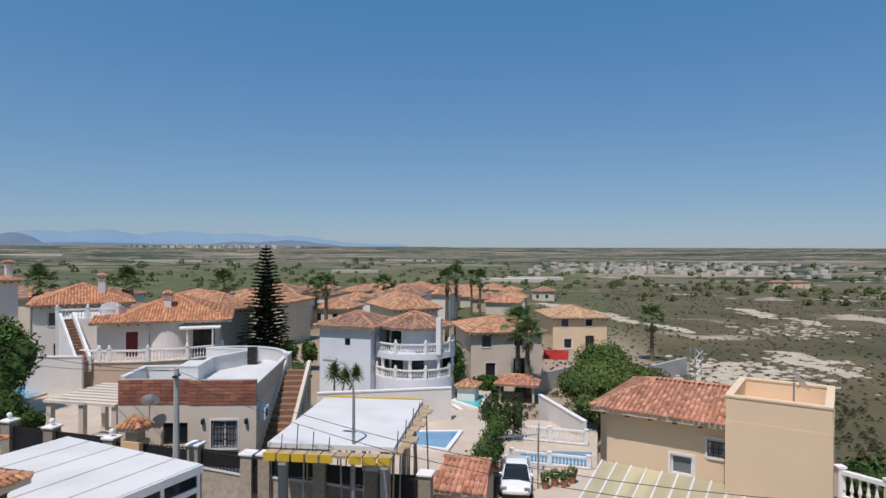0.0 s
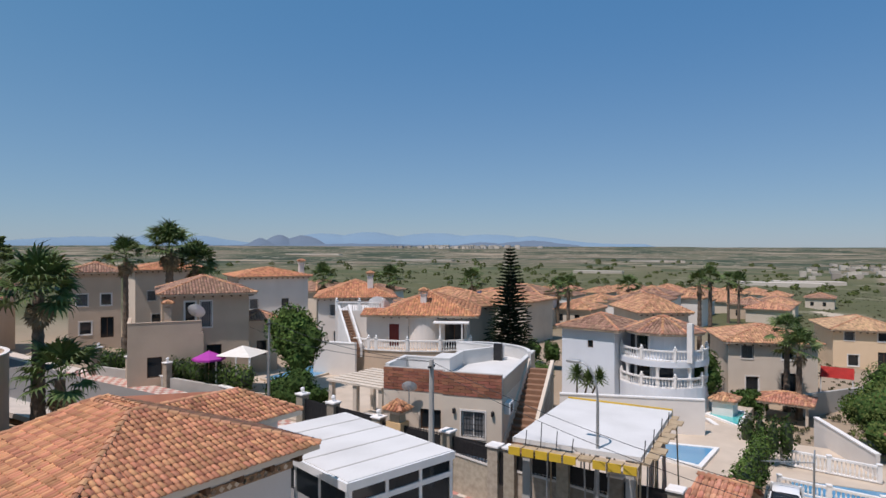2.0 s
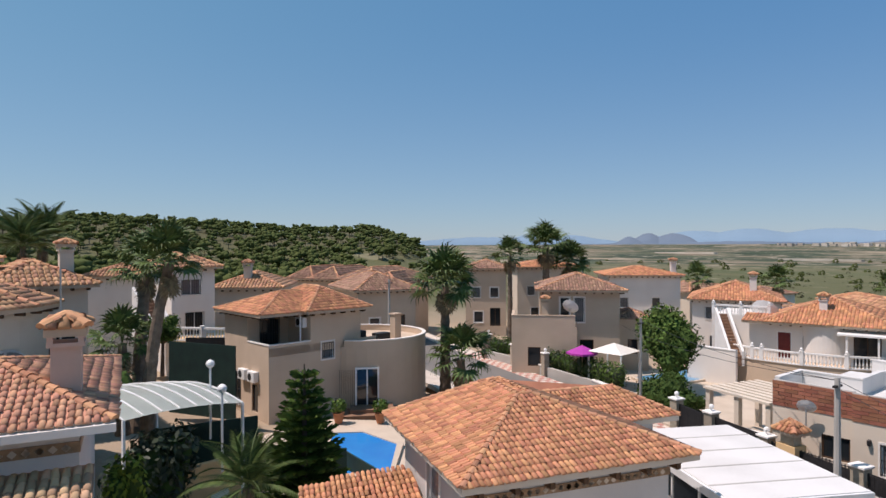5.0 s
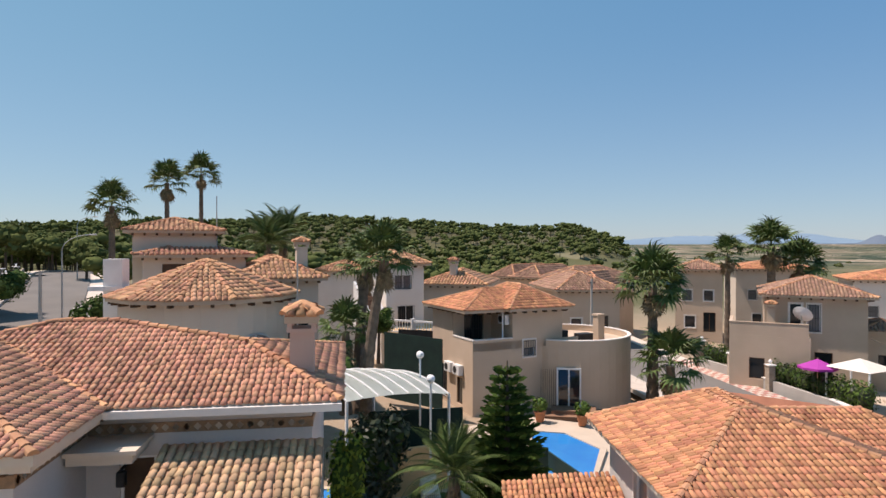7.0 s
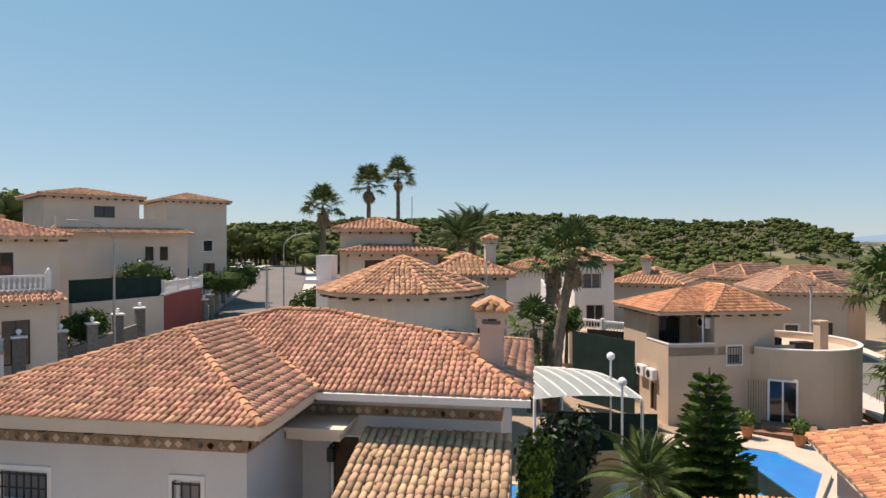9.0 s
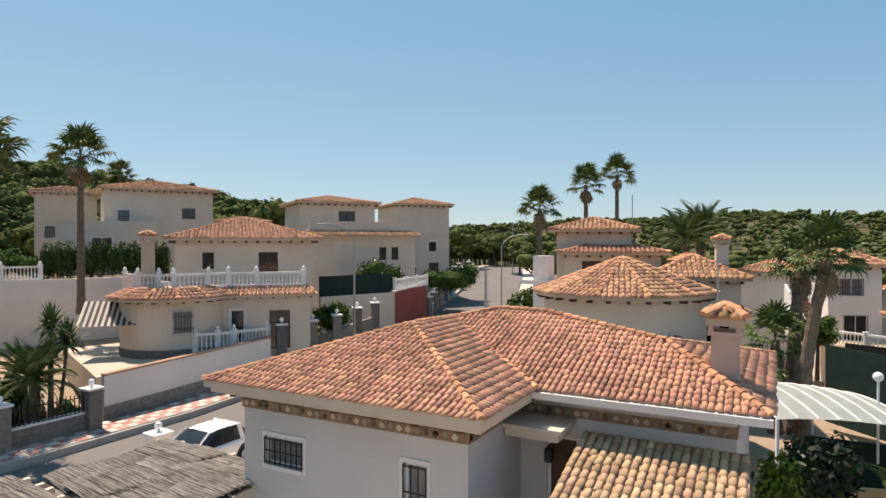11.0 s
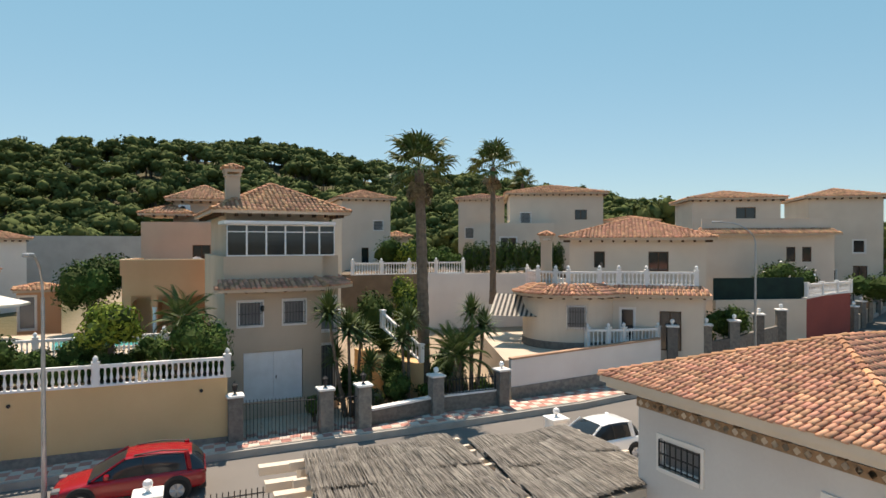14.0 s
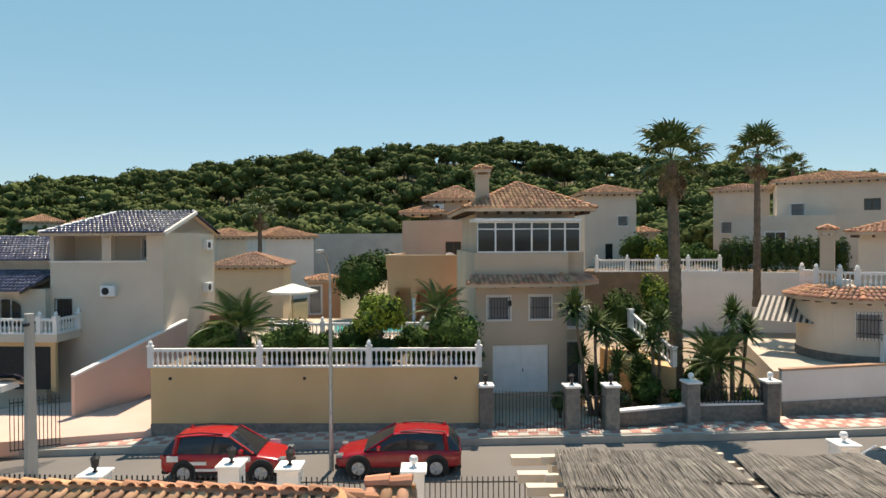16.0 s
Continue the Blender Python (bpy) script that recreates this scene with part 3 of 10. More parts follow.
def arc(cx, cy, r, a0, a1, n):
    return [(cx + r * math.cos(radians(a0 + (a1 - a0) * i / n)), cy + r * math.sin(radians(a0 + (a1 - a0) * i / n))) for i in range(n + 1)]


def frame_of(pl, pr):
    """Origin and turn of a facade whose left and right feet are given."""
    return pl[0], pl[1], math.degrees(math.atan2(pr[1] - pl[1], pr[0] - pl[0])), math.dist(pl[:2], pr[:2])


# ---- plants ----
def leaf_cloud(rng, blobs, count, size, flat=0.35, spread=0.5):
    """Many small leaf quads through lumps (x, y, z, rx, ry, rz)."""
    blobs = np.array(blobs, float)
    vol = (blobs[:, 3] * blobs[:, 4] * blobs[:, 5]) ** 0.66
    which = rng.choice(len(blobs), count, p=vol / vol.sum())
    d = rng.normal(size=(count, 3))
    d /= np.linalg.norm(d, axis=1)[:, None]
    rad = rng.uniform(0.55, 1.08, count) ** 0.7
    c = blobs[which, :3] + d * blobs[which, 3:] * rad[:, None]
    nrm = d + rng.normal(0, spread, (count, 3))
    nrm /= np.linalg.norm(nrm, axis=1)[:, None]
    t = np.cross(nrm, rng.normal(size=(count, 3)))
    t /= np.linalg.norm(t, axis=1)[:, None] + 1e-9
    b = np.cross(nrm, t)
    s = size * rng.uniform(0.6, 1.35, count)[:, None]
    v = np.stack([c - t * s, c - b * s * flat * 1.4, c + t * s, c + b * s * flat * 1.4], 1).reshape(-1, 3)
    return v, np.arange(count * 4).reshape(-1, 4)


def lumps(bm, blobs, rng, detail=2, jag=0.18):
    for x, y, z, a, b, c in blobs:
        r = bmesh.ops.create_icosphere(bm, subdivisions=detail, radius=1.0)
        for v in r["verts"]:
            k = 1 + rng.normal(0, jag)
            v.co = Vector((x + v.co.x * a * k * 0.66, y + v.co.y * b * k * 0.66, z + v.co.z * c * k * 0.66))


def bush(name, x, y, z, blobs, material, count=900, size=0.12, label="", category="bush", group="", seed=1, trunk=None, extra=None, flowers=0, kind=""):
    rng = np.random.default_rng(seed)
    t = thing(name, x, y, z, 0, label, category, group)
    v, q = leaf_cloud(rng, blobs, int(count * 1.6), size)
    crown = part("crown" if trunk else "foliage", arrays("foliage", v, q, material), None, t)
    # filler lumps close the crown; under brighter leaves their dark green imitates inner shade
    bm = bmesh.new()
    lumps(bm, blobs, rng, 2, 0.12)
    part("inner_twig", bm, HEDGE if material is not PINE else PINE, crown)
    if flowers:
        v, q = leaf_cloud(rng, [(a, b, c, d * 1.03, e * 1.03, f * 1.03) for a, b, c, d, e, f in blobs], flowers, size * 0.8, 0.7)
        part("blossom", arrays("blossom", v, q, FLOWER), None, crown)
    if trunk:
        bm = bmesh.new()
        h, r = trunk
        tube(bm, [(0, 0, -0.3), (0.04, 0.02, h * 0.4), (-0.03, 0.05, h * 0.8), (0, 0, h)], [r * 1.25, r, r * 0.8, r * 0.6], 8)
        for bx, by, bz, a, b, c in blobs[:5]:
            tube(bm, [(0, 0, h * 0.75), (bx * 0.5, by * 0.5, (h * 0.75 + bz) / 2 + 0.1), (bx * 0.85, by * 0.85, bz)], [r * 0.5, r * 0.36, r * 0.15], 6)
        part("trunk", bm, BARK, t)
    return t


def fan_frond():
    """A fan palm's leaf: a long stalk along x, stiff folded blades spread wide, tips bent."""
    v, f = [(0, -0.022, 0), (1.0, -0.014, 0.03), (1.0, 0.014, 0.03), (0, 0.022, 0)], [(0, 1, 2, 3)]
    n = 15
    for i in range(n):
        a = radians(-105 + 210 * i / (n - 1))
        L = 0.92 * (1 - 0.22 * (abs(i - 7) / 7) ** 2) * (0.93 if i % 2 else 1.05)
        c, s = math.cos(a), math.sin(a)
        k = len(v)
        fold = 0.035 if i % 2 else -0.02
        v += [(0.98, 0, 0.02), (0.98 + c * L * 0.56 - s * 0.068, s * L * 0.56 + c * 0.068, 0.03 + fold), (0.98 + c * L * 0.56 + s * 0.068, s * L * 0.56 - c * 0.068, 0.03 - fold), (0.98 + c * L * 0.8 - s * 0.03, s * L * 0.8 + c * 0.03, -0.03), (0.98 + c * L * 0.8 + s * 0.03, s * L * 0.8 - c * 0.03, -0.03), (0.98 + c * L * 0.96, s * L * 0.96, -0.2 - 0.16 * (i % 3) / 2)]
        f += [(k, k + 2, k + 1), (k + 1, k + 2, k + 4, k + 3), (k + 3, k + 4, k + 5)]
    return v, f


def feather_frond(L=2.3, droop=0.9, n=22, wide=0.42):
    """A feather palm's leaf: an arching rib with leaflets on both sides."""
    v, f = [], []
    def rib(t):
        return (L * (t - 0.12 * t * t), 0.0, 0.55 * t * L * 0.35 - droop * t * t * L * 0.5)
    for i in range(6):
        a, b = rib(i / 6), rib((i + 1) / 6)
        k = len(v)
        w_ = 0.03 * (1 - i / 7)
        v += [(a[0], -w_, a[2]), (b[0], -w_ * 0.9, b[2]), (b[0], w_ * 0.9, b[2]), (a[0], w_, a[2])]
        f.append((k, k + 1, k + 2, k + 3))
    for i in range(n):
        t = 0.14 + 0.86 * i / (n - 1)
        p = rib(t)
        l = wide * math.sin(math.pi * min(0.97, 0.18 + 0.8 * t)) + 0.08
        for s in (-1, 1):
            k = len(v)
            v += [(p[0] - 0.02, 0, p[2]), (p[0] + l * 0.35, s * l * 0.5, p[2] + 0.09), (p[0] + l * 0.7, s * l, p[2] - 0.10), (p[0] + l * 0.22, s * l * 0.55, p[2] + 0.06)]
            f.append((k, k + 1, k + 2, k + 3))
    return v, f


def palm(x, y, z, height, r0=0.24, crown=1.0, seed=1, n=34, skirt=14, lean=(0, 0), kind="fan", label="tall fan palm with a shaggy grey trunk", group="palms", name="palm_tree"):
    rng = random.Random(seed)
    t = thing(name, x, y, z, 0, label, "palm", group)
    bm = bmesh.new()
    k = max(8, int(height / 0.28))
    pts, rad = [], []
    for i in range(k + 1):
        f = i / k
        pts.append((lean[0] * f * f, lean[1] * f * f, -0.3 + f * (height + 0.3)))
        rad.append(r0 * (1.25 - 0.4 * f + (0.35 * math.exp(-f * height * 2.2))) * (1.06 if i % 2 else 0.94))
    tube(bm, pts, rad, 10)
    part("trunk", bm, TRUNK, t)
    top = Vector(pts[-1])
    mk = {"fan": fan_frond, "feather": feather_frond}[kind]
    me = shared(("frond", kind), lambda: raw("frond", *mk(), PALM_L))
    dry = shared(("dry", kind), lambda: raw("dry_frond", *mk(), PALM_D))
    ga = 2.39996
    n = int(n * 0.8)
    for i in range(n):
        f = i / n
        el = 86 - 112 * f if kind == "fan" else 78 - 92 * f
        s = crown * rng.uniform(0.85, 1.12)
        m = Matrix.Translation(top + Vector((0, 0, 0.12 * (1 - f)))) @ pose(0, 0, 0, 0, 0, math.degrees(i * ga) + rng.uniform(-12, 12)) @ pose(0, 0, 0, rng.uniform(-25, 25), -el + rng.uniform(-9, 9), 0) @ Matrix.Scale(s, 4)
        part("frond", me, None, t, "", m)
    for i in range(skirt):
        m = Matrix.Translation(top + Vector((0, 0, -0.1 - 0.5 * i / max(1, skirt)))) @ pose(0, 0, 0, 0, 0, math.degrees(i * ga * 1.3)) @ pose(0, 0, 0, rng.uniform(-30, 30), rng.uniform(55, 82), 0) @ Matrix.Scale(crown * rng.uniform(0.5, 0.75), 4)
        part("dry_frond", dry, None, t, "", m)
    return t


def sword_mesh():
    v, f = [], []
    rng = random.Random(5)
    for i in range(64):
        a, el = i * 2.39996, radians(85 - 110 * (i / 64))
        L = rng.uniform(0.55, 0.75)
        d = Vector((math.cos(a) * math.cos(el), math.sin(a) * math.cos(el), math.sin(el)))
        q = Vector((-math.sin(a), math.cos(a), 0)) * 0.042
        k = len(v)
        mid = d * L * 0.55
        tip = d * L + Vector((0, 0, -0.12 * math.cos(el)))
        v += [tuple(-q * 0.6), tuple(mid - q), tuple(tip), tuple(mid + q), tuple(q * 0.6)]
        f += [(k, k + 1, k + 3, k + 4), (k + 1, k + 2, k + 3)]
    return v, f


def yucca(x, y, z, heads, seed=1, label="tall yucca with sword-leaf heads"):
    """A yucca: stems (dx, dy, height, size), each with a head of sword leaves."""
    t = thing("yucca", x, y, z, 0, label, "yucca", "yuccas")
    me = shared("sword", lambda: raw("leaf_head", *sword_mesh(), PALM_L))
    for i, (dx, dy, h, s) in enumerate(heads):
        bm = bmesh.new()
        tube(bm, [(dx * 0.3, dy * 0.3, -0.2), (dx * 0.7, dy * 0.7, h * 0.5), (dx, dy, h)], [0.1, 0.075, 0.06], 7)
        st = part("stem", bm, TRUNK, t)
        part("leaf_head", me, None, st, "", Matrix.Translation((dx, dy, h)) @ pose(0, 0, 0, 0, 0, i * 77) @ Matrix.Scale(s * 1.5, 4))
        part("leaf_head", me, None, st, "", Matrix.Translation((dx, dy, h - 0.25 * s)) @ pose(0, 0, 0, 10, 0, i * 77 + 40) @ Matrix.Scale(s * 1.4, 4))
    return t


def hedge(pa, pb, z, h, thick=0.9, material=HEDGE, dens=170, size=0.075, label="clipped green hedge behind a low wall", seed=3):
    ax, ay, rz, L = frame_of(pa, pb)
    t = thing("hedge", ax, ay, z, rz, label, "hedge", "hedges")
    rng = np.random.default_rng(seed)
    n = max(2, int(L / 0.7))
    blobs = [(L * (i + 0.5) / n, rng.normal(0, 0.06), h * 0.52 + rng.normal(0, 0.07), L / n * 0.75, thick * 0.55, h * 0.52 * rng.uniform(0.92, 1.12)) for i in range(n)]
    v, q = leaf_cloud(rng, blobs, int(dens * L * (h + thick)), size)
    f = part("foliage", arrays("foliage", v, q, material), None, t)
    # dark lumps fill the hedge, their colour standing in for its inner shade
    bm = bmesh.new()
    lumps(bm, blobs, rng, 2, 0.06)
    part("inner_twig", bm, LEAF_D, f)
    return t


def ac_unit(parent, m):
    me = shared("ac", lambda: mesh_of(boxes((-0.4, 0.4, -0.3, 0, 0, 0.58), bevel=0.02), "air_conditioner", METAL_W))
    def fan():
        bm = bmesh.new()
        lathe(bm, [(0.2, 0), (0.2, 0.015)], 14)
        bmesh.ops.rotate(bm, verts=bm.verts[:], cent=(0, 0, 0), matrix=Matrix.Rotation(math.pi / 2, 3, "X"))
        return mesh_of(bm, "fan_grille", PLASTIC)
    o = part("air_conditioner", me, None, parent, "white air conditioner unit", m)
    part("fan_grille", shared("acfan", fan), None, o, "", pose(-0.1, -0.302, 0.29))


# ---- the ground ----
def smooth(a, b, v):
    t = np.clip((v - a) / (b - a), 0, 1)
    return t * t * (3 - 2 * t)


def ground(x, y):
    """Height of the land: a village on a slope, wooded hills to the south and west, a wide plain to the north and east."""
    x, y = np.asarray(x, float), np.asarray(y, float)
    r = np.hypot(x, y)
    az = np.degrees(np.arctan2(-x, y))
    def slope(px, py):
        far, a = np.hypot(px, py), np.degrees(np.arctan2(-px, py))
        north = smooth(115, 60, np.abs(a + 15))
        return -1.2 - 2.6 * np.tanh(px / 75) - 3.85 * np.tanh(py / 70) - 17 * smooth(95, 700, far) * north - 4 * smooth(60, 300, far) * smooth(100, 30, np.abs(a - 60)) + 44 * smooth(1300, 4700, far) * north
    z = slope(x, y)
    def hill(px, py, h, sx, sy, turn):
        c, s = math.cos(radians(turn)), math.sin(radians(turn))
        u, v = (x - px) * c + (y - py) * s, -(x - px) * s + (y - py) * c
        return h * np.exp(-(u / sx) ** 2 - (v / sy) ** 2)
    z = z - hill(4, 43, 2.0, 15, 19, 0)
    z = z + hill(-112, -30, 1.9, 32, 25, 0)
    # the wooded ridge in the west and the hill in the south, by the height of their crests over the horizon
    lap = np.mod(az + 360, 360)
    west = np.interp(lap, (46, 52, 57, 58.5, 60, 63, 67, 71, 77, 86, 92, 99, 106, 112, 122), (0, 0.15, 0.5, 0.9, 1.45, 2.1, 1.9, 2.0, 2.5, 2.75, 2.35, 2.3, 1.8, 1.6, 0))
    south = np.interp(lap, (108, 120, 130, 138, 149, 156, 162, 168, 177, 185, 191, 201, 204, 214, 230), (0, 2.6, 4.3, 5.5, 7.0, 8.1, 8.95, 8.95, 8.1, 7.2, 6.0, 4.8, 3.8, 2.0, 0))
    sx_, sy_ = -np.sin(np.radians(az)), np.cos(np.radians(az))
    z = z + (500 * np.tan(np.radians(west)) + 1.5 - slope(500 * sx_, 500 * sy_)) * np.clip(west / 0.7, 0, 1) * smooth(170, 500, r) * smooth(1150, 540, r)
    z = z + (200 * np.tan(np.radians(south)) + 2.0 - slope(205 * sx_, 205 * sy_)) * np.clip(south / 2, 0, 1) * smooth(82, 205, r) * smooth(460, 225, r)
    return z


def gz(x, y):
    return float(ground(x, y))


def polar(az, d):
    return -math.sin(radians(az)) * d, math.cos(radians(az)) * d


def land_material():
    m = mat("dry_scrubland", (0.132, 0.106, 0.055), (0.056, 0.056, 0.025), 0.95, 0.05, 1.6, 0.6, dist=0.25)
    n, l = m.node_tree.nodes, m.node_tree.links
    b = n["Principled BSDF"]
    old = b.inputs["Base Color"].links[0].from_socket
    g = n.new("ShaderNodeNewGeometry")
    sep = n.new("ShaderNodeVectorMath")
    sep.operation = "LENGTH"
    l.new(g.outputs["Position"], sep.inputs[0])
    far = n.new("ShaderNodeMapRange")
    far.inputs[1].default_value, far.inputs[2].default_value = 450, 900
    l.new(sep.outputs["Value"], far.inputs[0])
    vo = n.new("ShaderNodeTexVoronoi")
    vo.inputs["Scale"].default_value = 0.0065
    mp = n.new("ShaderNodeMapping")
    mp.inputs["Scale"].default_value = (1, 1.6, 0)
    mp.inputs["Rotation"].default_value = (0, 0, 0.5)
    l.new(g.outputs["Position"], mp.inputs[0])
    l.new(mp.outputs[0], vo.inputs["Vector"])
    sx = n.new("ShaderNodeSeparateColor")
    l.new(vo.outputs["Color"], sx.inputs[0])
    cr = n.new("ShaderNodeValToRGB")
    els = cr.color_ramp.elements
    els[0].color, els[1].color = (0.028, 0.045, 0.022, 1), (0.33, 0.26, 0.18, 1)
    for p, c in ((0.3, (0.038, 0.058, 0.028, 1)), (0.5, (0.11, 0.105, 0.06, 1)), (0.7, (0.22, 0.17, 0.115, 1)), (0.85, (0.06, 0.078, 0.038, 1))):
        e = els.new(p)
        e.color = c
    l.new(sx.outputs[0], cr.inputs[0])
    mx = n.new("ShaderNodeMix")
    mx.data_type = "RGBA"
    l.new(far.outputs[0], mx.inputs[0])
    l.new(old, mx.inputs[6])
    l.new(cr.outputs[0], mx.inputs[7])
    # bare pale patches on the near slope
    nz = n.new("ShaderNodeTexNoise")
    nz.inputs["Scale"].default_value, nz.inputs["Detail"].default_value = 0.03, 7
    l.new(g.outputs["Position"], nz.inputs[0])
    br = n.new("ShaderNodeMapRange")
    br.inputs[1].default_value, br.inputs[2].default_value = 0.60, 0.65
    l.new(nz.outputs[0], br.inputs[0])
    m2 = n.new("ShaderNodeMix")
    m2.data_type = "RGBA"
    m2.inputs[7].default_value = (0.40, 0.335, 0.25, 1)
    l.new(br.outputs[0], m2.inputs[0])
    l.new(mx.outputs[2], m2.inputs[6])
    # dry green grazing land on the plain, dark litter under the pines
    xy = n.new("ShaderNodeSeparateXYZ")
    l.new(g.outputs["Position"], xy.inputs[0])
    edge = n.new("ShaderNodeMath")
    edge.operation = "MULTIPLY_ADD"
    edge.inputs[1].default_value = -0.22
    l.new(xy.outputs["Y"], edge.inputs[0])
    l.new(xy.outputs["X"], edge.inputs[2])
    lot = n.new("ShaderNodeMapRange")
    lot.inputs[1].default_value, lot.inputs[2].default_value, lot.inputs[3].default_value, lot.inputs[4].default_value = 7, 12, 1, 0
    l.new(edge.outputs[0], lot.inputs[0])
    near = n.new("ShaderNodeMapRange")
    near.inputs[1].default_value, near.inputs[2].default_value, near.inputs[3].default_value, near.inputs[4].default_value = 900, 1300, 0.72, 0
    l.new(sep.outputs["Value"], near.inputs[0])
    grass = n.new("ShaderNodeMath")
    grass.operation = "MULTIPLY"
    l.new(lot.outputs[0], grass.inputs[0])
    l.new(near.outputs[0], grass.inputs[1])
    mg = n.new("ShaderNodeMix")
    mg.data_type = "RGBA"
    mg.inputs[7].default_value = (0.098, 0.106, 0.042, 1)
    l.new(grass.outputs[0], mg.inputs[0])
    l.new(m2.outputs[2], mg.inputs[6])
    high = n.new("ShaderNodeMapRange")
    high.inputs[1].default_value, high.inputs[2].default_value, high.inputs[3].default_value, high.inputs[4].default_value = 5, 10, 0, 1
    l.new(xy.outputs["Z"], high.inputs[0])
    litter = n.new("ShaderNodeMath")
    litter.operation = "MULTIPLY"
    l.new(high.outputs[0], litter.inputs[0])
    l.new(near.outputs[0], litter.inputs[1])
    m2 = n.new("ShaderNodeMix")
    m2.data_type = "RGBA"
    m2.inputs[7].default_value = (0.085, 0.078, 0.038, 1)
    l.new(litter.outputs[0], m2.inputs[0])
    l.new(mg.outputs[2], m2.inputs[6])
    # trodden pale soil between the villas
    ring = n.new("ShaderNodeMapRange")
    ring.inputs[1].default_value, ring.inputs[2].default_value, ring.inputs[3].default_value, ring.inputs[4].default_value = 78, 125, 1, 0
    l.new(sep.outputs["Value"], ring.inputs[0])
    both = n.new("ShaderNodeMath")
    both.operation = "MULTIPLY"
    l.new(lot.outputs[0], both.inputs[0])
    l.new(ring.outputs[0], both.inputs[1])
    soil = n.new("ShaderNodeMix")
    soil.data_type = "RGBA"
    soil.inputs[6].default_value, soil.inputs[7].default_value = (0.40, 0.31, 0.22, 1), (0.27, 0.205, 0.14, 1)
    l.new(nz.outputs[0], soil.inputs[0])
    m3 = n.new("ShaderNodeMix")
    m3.data_type = "RGBA"
    l.new(both.outputs[0], m3.inputs[0])
    l.new(m2.outputs[2], m3.inputs[6])
    l.new(soil.outputs[2], m3.inputs[7])
    l.new(m3.outputs[2], b.inputs["Base Color"])
    return m


LAND = land_material()


S_STREET = [(60, -36.0), (24, -28.2), (8, -25.0), (-4, -22.3), (-15, -19.7), (-22, -18.3), (-32, -17.4), (-40, -17.5)]
W_STREET = [(-40, -17.5), (-47, -17.7), (-70, -21.5), (-95, -26.8), (-108, -30.0), (-122, -29.5), (-145, -22)]
N_STREET = [(40, 13.0), (14, 18.5), (-2, 20.3), (-12, 22.6), (-22, 26.2), (-31.5, 28.4), (-42, 29.8), (-55, 32.5), (-80, 38)]


def near_street(X, Y):
    """Distance of places from the nearest street's middle line."""
    best = np.full(X.shape, 1e9)
    for st in (S_STREET, W_STREET, N_STREET):
        for (ax, ay), (bx, by) in zip(st, st[1:]):
            dx, dy = bx - ax, by - ay
            f = np.clip(((X - ax) * dx + (Y - ay) * dy) / (dx * dx + dy * dy), 0, 1)
            best = np.minimum(best, np.hypot(X - ax - f * dx, Y - ay - f * dy))
    return best


def build_ground():
    radii = np.concatenate([[0.02], np.geomspace(2.5, 4900, 150)])
    A = 300
    ang = np.linspace(0, 2 * np.pi, A, endpoint=False)
    X, Y = np.outer(radii, -np.sin(ang)), np.outer(radii, np.cos(ang))
    Z = ground(X, Y)
    rough = np.clip((np.hypot(X, Y) - 75) / 200, 0, 1)
    rng = np.random.default_rng(4)
    cut = smooth(13, 7.5, near_street(X, Y))
    Z = Z + rough * rng.normal(0, 0.35, Z.shape) * (1 - cut) - 0.45 * cut
    Z = Z - 0.25 * (np.hypot(X, Y) < 62)
    v = np.stack([X, Y, Z], -1).reshape(-1, 3)
    i, j = np.meshgrid(np.arange(len(radii) - 1), np.arange(A), indexing="ij")
    k = (j + 1) % A
    q = np.stack([i * A + j, (i + 1) * A + j, (i + 1) * A + k, i * A + k], -1).reshape(-1, 4)
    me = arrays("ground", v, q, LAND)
    ob = new("ground", me)
    tagged(ob, "dry scrubland slope running out to a wide farmed plain", "ground", "", "structure")


build_ground()


def ribbon(name, pts, width, lift, material, label, category, thick=0.3, extra=None):
    """A strip of road or pavement that follows the land."""
    P = []
    for (ax, ay), (bx, by) in zip(pts, pts[1:]):
        n = max(1, int(math.dist((ax, ay), (bx, by)) / 2.0))
        P += [(ax + (bx - ax) * i / n, ay + (by - ay) * i / n) for i in range(n)]
    P.append(pts[-1])
    bm = bmesh.new()
    rows = []
    for i, p in enumerate(P):
        a, b = P[max(0, i - 1)], P[min(len(P) - 1, i + 1)]
        d = Vector((b[0] - a[0], b[1] - a[1])).normalized()
        q = Vector((-d.y, d.x)) * width / 2
        z = gz(*p) + lift
        rows.append([bm.verts.new((p[0] + q.x, p[1] + q.y, z)), bm.verts.new((p[0] - q.x, p[1] - q.y, z)), bm.verts.new((p[0] + q.x, p[1] + q.y, z - thick)), bm.verts.new((p[0] - q.x, p[1] - q.y, z - thick))])
    for r, s in zip(rows, rows[1:]):
        bm.faces.new((r[1], s[1], s[0], r[0]))
        bm.faces.new((r[0], s[0], s[2], r[2]))
        bm.faces.new((r[1], r[3], s[3], s[1]))
    ob = part(name, bm, material)
    tagged(ob, label, category, "", "structure")
    return ob, P


def offset(pts, d):
    out = []
    for i, p in enumerate(pts):
        a, b = pts[max(0, i - 1)], pts[min(len(pts) - 1, i + 1)]
        v = Vector((b[0] - a[0], b[1] - a[1])).normalized()
        out.append((p[0] - v.y * d, p[1] + v.x * d))
    return out


